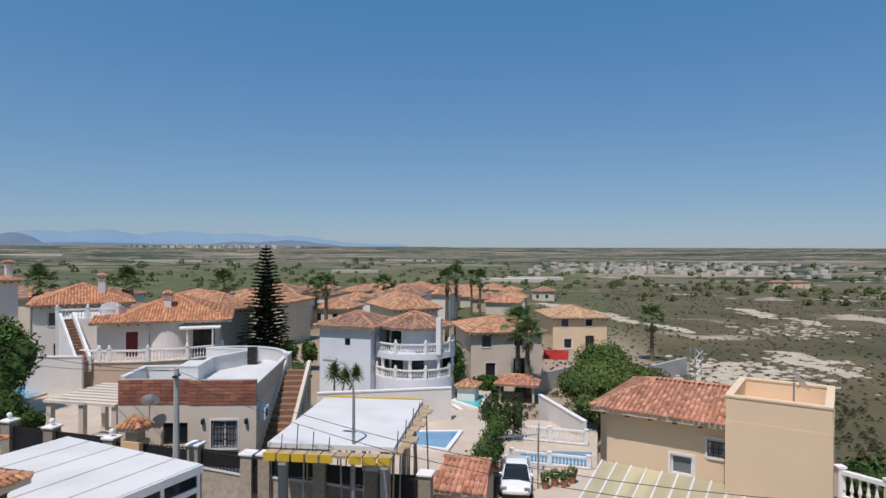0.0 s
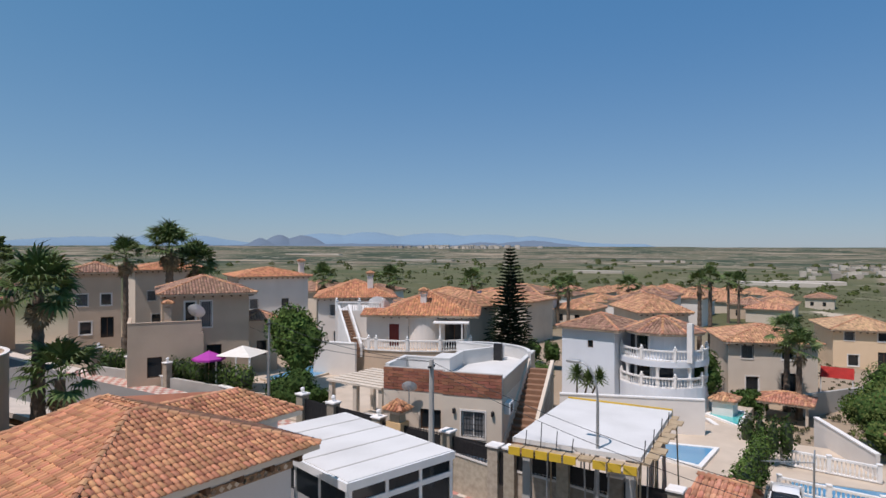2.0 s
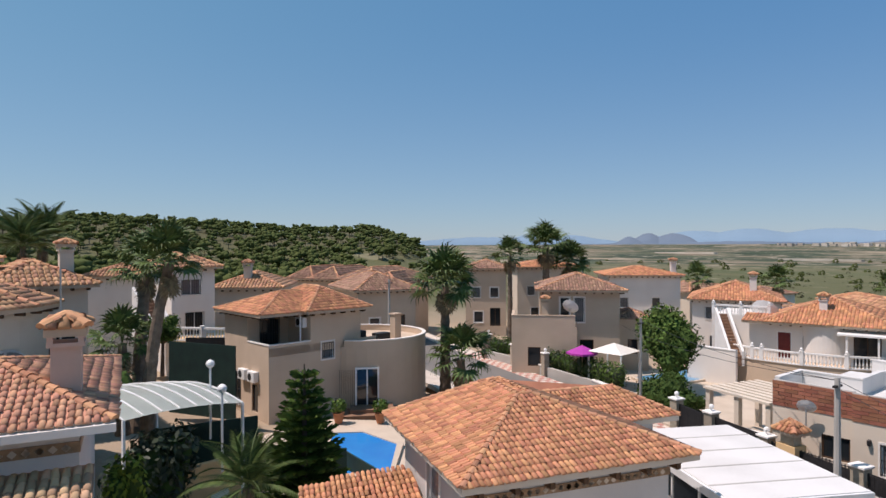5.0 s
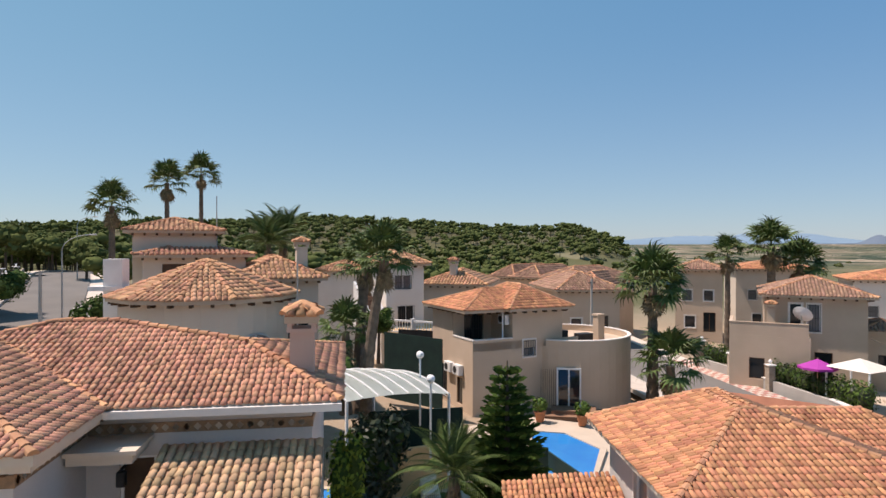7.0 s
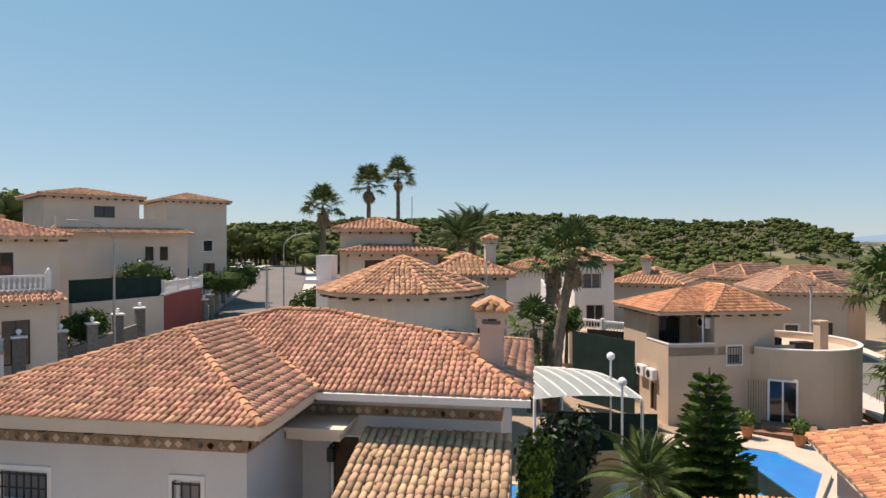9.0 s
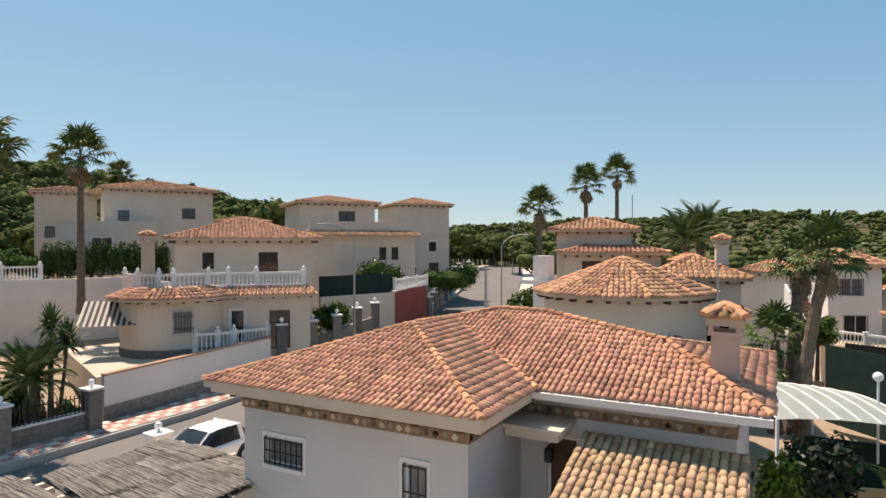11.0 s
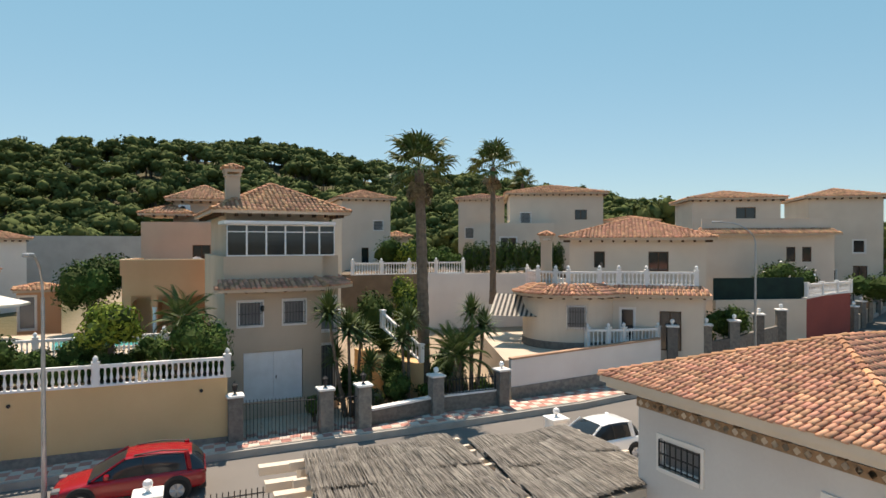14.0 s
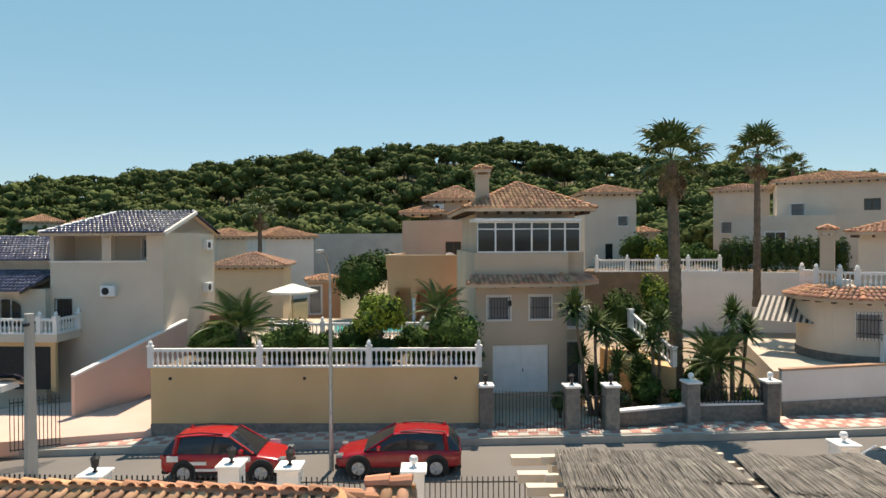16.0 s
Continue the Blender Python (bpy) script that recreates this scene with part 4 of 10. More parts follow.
ribbon("road", S_STREET, 5.6, 0.02, ASPHALT, "sunbleached grey asphalt street between villas", "road")
ribbon("road", W_STREET, 7.4, 0.03, ASPHALT, "wide grey asphalt street climbing towards a wood", "road")
ribbon("road", N_STREET, 6.5, 0.02, ASPHALT, "pale dusty asphalt street below the villas", "road")
for st, d in ((S_STREET, 3.6), (S_STREET, -3.6), (W_STREET, 4.6), (W_STREET, -4.6), (N_STREET, 4.1), (N_STREET, -4.1)):
    ribbon("pavement", offset(st, d), 1.75, 0.14, PAVE_W, "chequered red and cream pavement with a kerb", "pavement")
    ribbon("kerb", offset(st, d - math.copysign(0.95, d)), 0.15, 0.155, KERB, "grey concrete kerb", "kerb")

# ---- villa A: the broad terracotta roof beside the camera ----
a1 = thing("villa", -10.84, -9.79, -0.08, 82.5, "white villa with a broad hipped terracotta roof and tiled frieze", "house", "villas")
e = 5.6
L_, H_, I_, R_, RB, BL = (0, 0, e), (6.7, 0, e), (6.72, 2.59, e), (10.97, 2.58, e), (10.97, 9.4, e), (0, 9.4, e)
p1, pv, p2b, p2, p3 = (3.25, 3.5, 6.63), (3.35, 5.4, 6.58), (4.5, 6.0, 6.83), (5.8, 5.95, 6.81), (8.9, 4.9, 6.43)
roof(a1, [[L_, H_, p1], [H_, I_, pv, p1], [I_, R_, p3, p2, p2b, pv], [R_, RB, p3], [RB, BL, p2b, p2, p3], [BL, L_, p1, pv, p2b]], TILE_A, 0.135, 0.215, 300, (7, -3), STUCCO, seed=3)
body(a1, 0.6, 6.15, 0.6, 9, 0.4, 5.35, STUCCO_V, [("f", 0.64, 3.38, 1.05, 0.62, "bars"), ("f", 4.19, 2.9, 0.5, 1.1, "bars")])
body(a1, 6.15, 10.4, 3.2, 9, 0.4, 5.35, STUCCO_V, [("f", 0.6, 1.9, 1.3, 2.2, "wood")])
fz_ = part("frieze", boxes((0.57, 6.18, 0.57, 9, 4.94, 5.14), (6.19, 10.42, 3.17, 9, 4.94, 5.14)), FRIEZE, a1, "brown patterned tile frieze under the eaves")


def diamonds(parent, x0, x1, y, z, pitch=0.2, turn=0, ox=0.0, oy=0.0):
    """A row of pale lozenges set in a tile frieze."""
    def mk():
        bm = bmesh.new()
        f = bm.faces.new([bm.verts.new(p) for p in ((-0.075, 0, 0), (0, 0, -0.075), (0.075, 0, 0), (0, 0, 0.075))])
        bmesh.ops.solidify(bm, geom=[f], thickness=0.012)
        return mesh_of(bm, "frieze_lozenge", STUCCO)
    me = shared("lozenge", mk)
    n = int((x1 - x0) / pitch)
    for i in range(n):
        part("frieze_lozenge", me, None, parent, "", pose(ox, oy, 0, 0, 0, turn) @ pose(x0 + (i + 0.5) * pitch, y - 0.006, z))


diamonds(fz_, 0.6, 6.15, 0.57, 5.04)
diamonds(fz_, 0.0, 2.5, 0.0, 5.04, turn=90, ox=6.18, oy=0.57)
diamonds(fz_, 6.3, 10.4, 3.17, 5.04)
part("fascia", boxes((0.1, 6.62, 0.1, 0.16, 5.32, 5.44), (6.56, 6.62, 0.161, 2.6, 5.32, 5.44)), STUCCO, a1, "cream eaves board")
part("porch_cornice", boxes((6.2, 7.3, 2.2, 3.15, 4.68, 4.86), (6.18, 7.4, 2.1, 3.15, 4.862, 4.94)), STUCCO, a1, "cream porch cornice with a patterned band")
part("lantern", boxes((6.78, 6.94, 2.9, 3.06, 4.0, 4.3), (6.83, 6.89, 2.95, 3.18, 4.3, 4.36), bevel=0.02), METAL_D, a1, "black wall lantern")
rafters(a1, 0.6, 6.15, 0.6, 9, 5.52, "fr", 0.8)
chimney(a1, 10.15, 4.1, 5.2, 6.75, 0.5, PINKWALL)
part("gutter", boxes((6.72, 11.0, 2.44, 2.56, 5.42, 5.56)), STUCCO_W, a1)
roof(a1, [[(7.6, -1.6, 3.5), (10.65, -1.6, 3.5), (10.65, 3.0, 4.75), (7.6, 3.0, 4.75)]], TILE_T, 0.16, 0.25, name="porch_roof", seed=5)
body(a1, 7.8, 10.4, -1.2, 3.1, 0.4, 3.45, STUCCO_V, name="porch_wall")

# ---- villa B: the lower orange roof ----
a2 = thing("villa", -9.88, 7.43, -0.08, 75.8, "pale villa with an orange hipped tile roof", "house", "villas")
e = 3.7
L_, R_, I_, R2, RB, BL = (0, 0, e), (6.1, 0, e), (6.1, 2.87, e), (8.0, 2.87, e), (8.0, 6.1, e), (0, 6.1, e)
q1, q2, q3, q4, vt, w1 = (2.8, 3.0, 4.7), (3.2, 3.0, 4.7), (3.2, 4.9, 4.7), (2.8, 4.9, 4.7), (4.1, 4.5, 4.3), (6.85, 4.5, 4.27)
roof(a2, [[L_, R_, q2, q1], [R_, I_, vt, q3, q2], [I_, R2, w1, vt], [R2, RB, w1], [RB, BL, q4, q3, vt, w1], [BL, L_, q1, q4], [q1, q2, q3, q4]], TILE_B, 0.135, 0.215, 300, (3, -3), STUCCO, seed=7)
body(a2, 0.5, 5.6, 0.5, 5.6, -1.5, 3.45, STUCCO_V, [("l", 2.0, 3.3, 0.9, 1.3, "curtain")])
body(a2, 5.6, 7.5, 3.4, 5.6, -1.5, 3.45, STUCCO_V)
fz_ = part("frieze", boxes((0.47, 5.63, 0.47, 5.62, 3.1, 3.28)), FRIEZE, a2, "brown patterned tile frieze under the eaves")
diamonds(fz_, 0.5, 5.6, 0.47, 3.19)
rafters(a2, 0.5, 5.6, 0.5, 5.6, 3.62, "fr", 0.8)
roof(a2, [[(-2.6, 2.2, 1.55), (0.4, 1.9, 1.75), (0.4, 5.2, 2.3), (-2.6, 5.2, 2.2)]], TILE_B, 0.14, 0.22, name="porch_roof", seed=8)

# ---- villa C: two storeys with a corner balcony and a round terrace ----
cc = thing("villa", -32.3, 11.1, 0, 100, "beige two-storey villa with a corner balcony and a round roof terrace", "house", "villas")
u1, v1, u2 = 2.6, 2.4, 6.1
body(cc, 0, u2 + 1.2, 0, 5.2, -2.2, 2.6, STUCCO_D, [("f", 3.35, 4.3, 0.8, 0.95, "bars"), ("l", 1.2, 1.6, 0.8, 2.0, "darkbars"), ("l", 3.3, 1.6, 0.7, 1.5, "dark")], "lower_wall")
body(cc, u1, u2, 0, 5.2, 2.6, 4.78, STUCCO_D, name="upper_wall")
body(cc, 0, u1, v1, 5.2, 2.6, 4.78, STUCCO_D, [("f", 0.75, 0.02, 1.25, 1.85, "iron")], "upper_wall")
tc_ = (8.0, 2.0, 3.9)
round_body(cc, *tc_, -2.2, 2.62, STUCCO_D, "terrace_wall")
parapet(cc, [(0.09, v1), (0.09, 0.09), (u1, 0.09)], 2.6, 3.2, STUCCO_D, cap=STUCCO_W, closed=False)
parapet(cc, arc(*tc_[:2], tc_[2] - 0.09, -146, 120, 34), 2.6, 2.98, STUCCO_D, cap=STUCCO_W, closed=False)
bm = bmesh.new()
tube(bm, [(u1 - 0.45, 0.35, 2.7), (u1 - 0.45, 0.35, 4.75)], 0.05, 6)
part("downpipe", bm, METAL_W, cc)
hip(cc, 0, u2 - 0.5, 0.5, 5.1, 4.9, 1.0, 0.5, TILE_B, "fl", seed=11, pitch=0.17, row=0.28)
hip(cc, u1, u2, 0, 5.2, 4.94, 1.2, 0.5, TILE_B, "fr", seed=14, pitch=0.17, row=0.28)
part("chimney", boxes((9.0, 9.5, 0.2, 0.7, 2.6, 4.15), (8.94, 9.56, 0.14, 0.76, 4.15, 4.25)), STUCCO_D, cc)
ac_unit(cc, pose(u1, 0.75, 3.95, 0, 0, -90))
for yy in (1.5, 2.6):
    ac_unit(cc, pose(0, yy, 1.1, 0, 0, -90))
dr = pose(tc_[0], tc_[1], -0.75, 0, 0, -36) @ pose(-0.7, -tc_[2] + 0.06, 0)
dw = part("door", boxes((0, 0.1, -0.12, 0.1, 0, 2.2), (1.3, 1.4, -0.12, 0.1, 0, 2.2), (0.1, 1.3, -0.12, 0.1, 2.1, 2.2), (0.66, 0.74, -0.11, 0.05, 0, 2.1)), METAL_W, cc, "white glazed terrace door", dr)
part("pane", boxes((0.06, 1.34, -0.1, 0.05, 0.03, 2.12)), GLASS, dw)
for i in range(8):
    part("grille_bar", boxes((-0.9 + i * 0.12, -0.88 + i * 0.12, -0.2, -0.18, 0, 2.1)), METAL_D, dw)
part("door_steps", boxes((-0.8, 2.6, -1.7, 0.3, -0.4, -0.2), (-0.3, 2.2, -1.2, 0.3, -0.2, 0.0)), TREAD, dw, "brown tiled door steps")
part("parasol_base", boxes((7.6, 8.6, 0.2, 0.8, 2.63, 3.1), (6.6, 7.3, 1.0, 1.5, 2.63, 3.25)), PLASTIC, cc)


# ---- small street furniture ----
def pillar(x, y, z, h=1.9, w=0.5, material=STONE, top="ball", label="stone gate pillar with a white cap", rz=-12):
    t = thing("gate_pillar", x, y, z, rz, label, "pillar", "gate pillars")
    part("shaft", boxes((-w / 2, w / 2, -w / 2, w / 2, -0.4, h)), material, t)
    part("cap", boxes((-w / 2 - 0.07, w / 2 + 0.07, -w / 2 - 0.07, w / 2 + 0.07, h, h + 0.1), bevel=0.02), WHITE, t, "white cap slab")
    if top == "ball":
        def mk():
            bm = bmesh.new()
            lathe(bm, [(0.06, 0), (0.045, 0.06), (0.1, 0.12), (0.13, 0.21), (0.1, 0.3), (0.02, 0.34)], 10)
            return mesh_of(bm, "ball", GLOBE)
        part("ball", shared("pball", mk), None, t, "white ball", pose(0, 0, h + 0.1))
    elif top == "lamp":
        def mk2():
            bm = bmesh.new()
            lathe(bm, [(0.09, 0), (0.04, 0.04), (0.04, 0.1), (0.09, 0.14), (0.12, 0.36), (0.14, 0.38), (0.05, 0.46), (0.015, 0.54)], 8)
            return mesh_of(bm, "lantern", METAL_D)
        part("lantern", shared("plamp", mk2), None, t, "black iron lantern", pose(0, 0, h + 0.1))
    return t


def railing(pa, pb, z, h=1.1, dz=0.0, solid=False, step=0.13, label="black iron railing between pillars", name="railing", cat="railing"):
    ax, ay, rz, L = frame_of(pa, pb)
    t = thing(name, ax, ay, z, rz, label, cat, "railings")
    n = max(2, int(L / step))
    if solid:
        part("panel", boxes((0, L, -0.012, 0.012, 0.06, h - 0.04)), METAL_D, t)
    me = shared(("rbar", h, solid), lambda: mesh_of(boxes((-0.014, 0.014, -0.02, 0.02, 0.02, h + (0.1 if not solid else 0))), "bar", METAL_D))
    for i in range(n + 1):
        part("bar", me, None, t, "", pose(L * i / n, 0, dz * i / n))
    for zz in (0.08, h - 0.06):
        bm = bmesh.new()
        tube(bm, [(0, 0, zz), (L, 0, zz + dz)], 0.022, 4)
        part("rail", bm, METAL_D, t)
    return t


def low_wall(pa, pb, z, h, material, thick=0.3, coping=WHITE, label="low garden wall with a pale coping", base=None, base_h=0.5, dz=0.0, deep=0.8):
    ax, ay, rz, L = frame_of(pa, pb)
    t = thing("garden_wall", ax, ay, z, rz, label, "wall", "garden walls")
    def slab(y0, y1, a, b, x0=0, x1=L):
        bm = bmesh.new()
        v = [bm.verts.new(p) for p in ((x0, y0, a), (x1, y0, a + dz), (x1, y1, a + dz), (x0, y1, a), (x0, y0, b), (x1, y0, b + dz), (x1, y1, b + dz), (x0, y1, b))]
        for f in ((3, 2, 1, 0), (4, 5, 6, 7), (0, 1, 5, 4), (1, 2, 6, 5), (2, 3, 7, 6), (3, 0, 4, 7)):
            bm.faces.new([v[i] for i in f])
        return bm
    part("wall", slab(0, thick, -deep, h), material, t)
    if coping:
        part("coping", slab(-0.04, thick + 0.04, h + 0.002, h + 0.09), coping, t)
    if base:
        part("stone_base", slab(-0.06, -0.002, -deep, base_h), base, t, "rough grey stone facing")
    return t


def lamp_post(x, y, z, h, rz, reach=1.5, label="grey steel street lamp with a curved arm"):
    t = thing("street_lamp", x, y, z, rz, label, "street lamp", "street lamps")
    bm = bmesh.new()
    tube(bm, [(0, 0, -0.3), (0, 0, 1.2), (0, 0, h - 1.4)], [0.1, 0.08, 0.055], 8)
    part("pole", bm, METAL_G, t)
    bm = bmesh.new()
    tube(bm, [(reach * (1 - math.cos(a)), 0, h - 1.4 + 1.35 * math.sin(a)) for a in [i * math.pi / 16 for i in range(9)]], 0.042, 6)
    part("arm", bm, METAL_G, t)
    bm = boxes((reach - 0.02, reach + 0.55, -0.1, 0.1, h - 0.1, h + 0.02), bevel=0.03)
    part("lamp_head", bm, METAL_G, t, "grey lamp head")
    return t


def pole(x, y, z, h, r=0.13, material=CONCRETE, label="grey utility pole carrying cables"):
    t = thing("utility_pole", x, y, z, 0, label, "pole", "utility poles")
    bm = bmesh.new()
    tube(bm, [(0, 0, -0.3), (0, 0, h)], [r * 1.25, r * 0.8], 8)
    part("mast", bm, material, t)
    part("insulator", boxes((-0.06, 0.06, -0.28, 0.28, h - 0.35, h - 0.27)), METAL_D, t)
    return t


def cable(a, b, sag=0.5, r=0.012):
    bm = bmesh.new()
    A, B = Vector(a), Vector(b)
    tube(bm, [A.lerp(B, i / 12) - Vector((0, 0, sag * 4 * (i / 12) * (1 - i / 12))) for i in range(13)], r, 4)
    me = mesh_of(bm, "cable", PLASTIC)
    ob = new("cable", me)
    return tagged(ob, "thin black overhead cable between poles", "cable", "cables")


def parasol(x, y, z, h=2.4, r=1.4, cloth=CANVAS, label="open white parasol on a pole"):
    t = thing("parasol", x, y, z, 0, label, "parasol", "parasols")
    bm = bmesh.new()
    tube(bm, [(0, 0, 0), (0, 0, h + 0.15)], 0.03, 6)
    part("pole", bm, WOOD_L, t)
    bm = bmesh.new()
    top = bm.verts.new((0, 0, h + 0.1))
    ring = [bm.verts.new((r * math.cos(k * math.pi / 4), r * math.sin(k * math.pi / 4), h - 0.42)) for k in range(8)]
    hem = [bm.verts.new((v.co.x, v.co.y, v.co.z - 0.14)) for v in ring]
    for k in range(8):
        bm.faces.new((top, ring[k], ring[(k + 1) % 8]))
        bm.faces.new((ring[k], hem[k], hem[(k + 1) % 8], ring[(k + 1) % 8]))
    part("canopy", bm, cloth, t)
    return t


def pool(pts, z, water, label="blue swimming pool with a pale stone rim", rim=0.35, rim_mat=None):
    cx, cy = sum(p[0] for p in pts) / len(pts), sum(p[1] for p in pts) / len(pts)
    t = thing("swimming_pool", cx, cy, z, 0, label, "pool", "pools")
    loc = [(p[0] - cx, p[1] - cy) for p in pts]
    big = [(p[0] + rim * p[0] / max(0.5, math.hypot(*p)), p[1] + rim * p[1] / max(0.5, math.hypot(*p))) for p in loc]
    bm = bmesh.new()
    a = [bm.verts.new((*p, 0.08)) for p in loc]
    b = [bm.verts.new((*p, 0.08)) for p in big]
    c = [bm.verts.new((*p, -0.3)) for p in big]
    d = [bm.verts.new((*p, -0.2)) for p in loc]
    n = len(pts)
    for i in range(n):
        j = (i + 1) % n
        bm.faces.new((a[i], a[j], b[j], b[i]))
        bm.faces.new((b[i], b[j], c[j], c[i]))
        bm.faces.new((a[j], a[i], d[i], d[j]))
    bmesh.ops.recalc_face_normals(bm, faces=bm.faces[:])
    part("rim", bm, rim_mat or TERRACE, t)
    bm = bmesh.new()
    bm.faces.new([bm.verts.new((*p, 0.035)) for p in loc])
    bmesh.ops.recalc_face_normals(bm, faces=bm.faces[:])
    part("water", bm, water, t)
    return t


def patch(name, pts, z, material, label, category="terrace", deep=1.5, zs=None):
    """A level piece of paved or planted ground over a plan outline."""
    bm = bmesh.new()
    prism(bm, [(p[0], p[1]) for p in pts], z - deep, z)
    bmesh.ops.recalc_face_normals(bm, faces=bm.faces[:])
    ob = part(name, bm, material)
    return tagged(ob, label, category, "", "structure")


def flip(pts):
    a = sum(p[0] * q[1] - q[0] * p[1] for p, q in zip(pts, pts[1:] + pts[:1]))
    return pts if a > 0 else pts[::-1]


def dish(x, y, z, rz, r=0.45, label="pale satellite dish on a short mast", tilt=35):
    t = thing("satellite_dish", x, y, z, rz, label, "satellite dish", "satellite dishes")
    bm = bmesh.new()
    lathe(bm, [(0.02, 0.0), (r * 0.5, r * 0.07), (r, r * 0.27), (r * 1.01, r * 0.28), (r * 0.5, r * 0.1), (0.02, 0.03)], 16)
    part("reflector", bm, METAL_W, t, "", pose(0, -0.12, 0.75, 90 - tilt, 0, 0))
    bm = bmesh.new()
    tube(bm, [(0, 0, -0.1), (0, 0, 0.75)], 0.03, 6)
    tube(bm, [(0, -0.1, 0.55), (0, -r * 0.9, 0.95)], 0.015, 5)
    part("mast", bm, METAL_G, t)
    return t


def car(x, y, z, rz, L, wd, H, paint, label, suv=True, roof_mat=None):
    """A parked car, nose along local +x."""
    t = thing("car", x, y, z, rz, label, "car", "parked cars")
    hw = wd / 2
    st = [(-0.5, 0.62, 0.78, 0.80), (-0.485, 0.42, 0.97, 0.93), (-0.40, 0.36, 1.0, 1.0), (-0.1, 0.34, 0.985, 1.0), (0.16, 0.34, 0.97, 1.0), (0.24, 0.34, 0.94, 0.99), (0.40, 0.36, 0.83, 0.96), (0.47, 0.40, 0.74, 0.86), (0.5, 0.52, 0.62, 0.70)]
    belt = 0.62 * H if suv else 0.60 * H
    bm = bmesh.new()
    rings = []
    for fx, zs, zb, k in st:
        zt = belt * (zb if fx > 0.1 else 1.0) if fx > -0.45 else belt * zb
        zs_ = zs * (0.75 if suv else 0.6)
        w_ = hw * k
        half = [(w_ * 0.9, zs_), (w_, zs_ + 0.14), (w_ * 1.0, (zs_ + zt) / 2 + 0.05), (w_ * 0.97, zt - 0.07), (w_ * 0.86, zt)]
        sec = [(-a, b) for a, b in half] + [(0, zt + 0.03)] + half[::-1]
        rings.append([bm.verts.new((fx * L, a, b)) for a, b in sec])
    for p, q in zip(rings, rings[1:]):
        for i in range(len(p) - 1):
            bm.faces.new((p[i], p[i + 1], q[i + 1], q[i]))
        bm.faces.new((p[-1], p[0], q[0], q[-1]))
    bm.faces.new(rings[0])
    bm.faces.new(rings[-1][::-1])
    bmesh.ops.recalc_face_normals(bm, faces=bm.faces[:])
    for f in bm.faces:
        f.smooth = True
    b = part("body", bm, paint, t)
    rounder = b.modifiers.new("round", "SUBSURF")
    rounder.levels = rounder.render_levels = 2
    # cabin: rounded dark glass all round under a painted roof skin
    top = H - 0.04
    rear = -0.485 if suv else -0.40
    def arch_at(fx, zt, k, grow=0.0):
        zb = belt - 0.05
        w0, w1 = hw * 0.86, hw * k
        side = [(w0 + grow, zb), (w0 * 0.68 + w1 * 0.32 + grow, zb + (zt - zb) * 0.4), (w0 * 0.3 + w1 * 0.7 + grow, zb + (zt - zb) * 0.78), (w1 + grow, zb + (zt - zb) * 0.93), (w1 * 0.86, zt - 0.012 + grow), (w1 * 0.45, zt + grow)]
        return [(fx * L, -a, b) for a, b in side] + [(fx * L, a, b) for a, b in side[::-1]]
    line_ = [(rear, belt + 0.0, 0.70), (rear + 0.035, belt + (top - belt) * 0.45, 0.70), (rear + 0.085, top - 0.11, 0.68), (-0.30, top - 0.035, 0.68), (-0.18, top, 0.68), (-0.05, top, 0.68), (0.035, top - 0.05, 0.68), (0.10, belt + (top - belt) * 0.66, 0.70), (0.18, belt + (top - belt) * 0.3, 0.74), (0.265, belt - 0.04, 0.78)]
    def loft(stations, material, name, lo, hi, grow=0.0, lab=""):
        bm = bmesh.new()
        rr = [[bm.verts.new(p) for p in arch_at(*st_, grow)][lo:hi] for st_ in stations]
        for p, q in zip(rr, rr[1:]):
            for n_ in range(len(p) - 1):
                bm.faces.new((p[n_], p[n_ + 1], q[n_ + 1], q[n_])).smooth = True
        loose = [v for v in bm.verts if not v.link_faces]
        bmesh.ops.delete(bm, geom=loose, context="VERTS")
        bmesh.ops.recalc_face_normals(bm, faces=bm.faces[:])
        return part(name, bm, material, t, lab)
    loft(line_, GLASS, "glasshouse", 0, 12, 0.0, "dark tinted glass")
    loft(line_[2:7], roof_mat or paint, "roof_panel", 3, 9, 0.012)
    for s in (-1, 1):
        for xa, xb, rr_ in ((0.24, 0.035, 0.035), (rear + 0.10, rear + 0.12, 0.085), (-0.09, -0.075, 0.022)):
            bm = bmesh.new()
            tube(bm, [(xa * L, s * hw * 0.865, belt - 0.03), (xb * L, s * hw * 0.714, top - 0.04)], rr_, 5)
            part("window_pillar", bm, PLASTIC if xa == -0.09 else paint, t)
        if suv:
            bm = bmesh.new()
            tube(bm, [(rear * L + 0.5, s * hw * 0.62, top - 0.02), (-0.2 * L, s * hw * 0.62, top + 0.06), (-0.02 * L, s * hw * 0.62, top + 0.0)], 0.022, 5)
            part("roof_rail", bm, PLASTIC, t)
        bm = boxes((0.13 * L, 0.165 * L, s * hw * 0.98 - 0.09, s * hw * 0.98 + 0.09, belt + 0.0, belt + 0.15), bevel=0.03)
        part("wing_mirror", bm, paint, t)
        bm = boxes((0.43 * L, 0.482 * L, s * hw * 0.70 - 0.16, s * hw * 0.70 + 0.14, belt * 0.70, belt * 0.80), bevel=0.02)
        part("headlight", bm, GLASS_B, t)
        bm = boxes((-0.497 * L, -0.455 * L, s * hw * 0.74 - 0.14, s * hw * 0.74 + 0.13, belt * 0.80, belt * 0.93), bevel=0.02)
        part("tail_light", bm, LAMPRED, t)
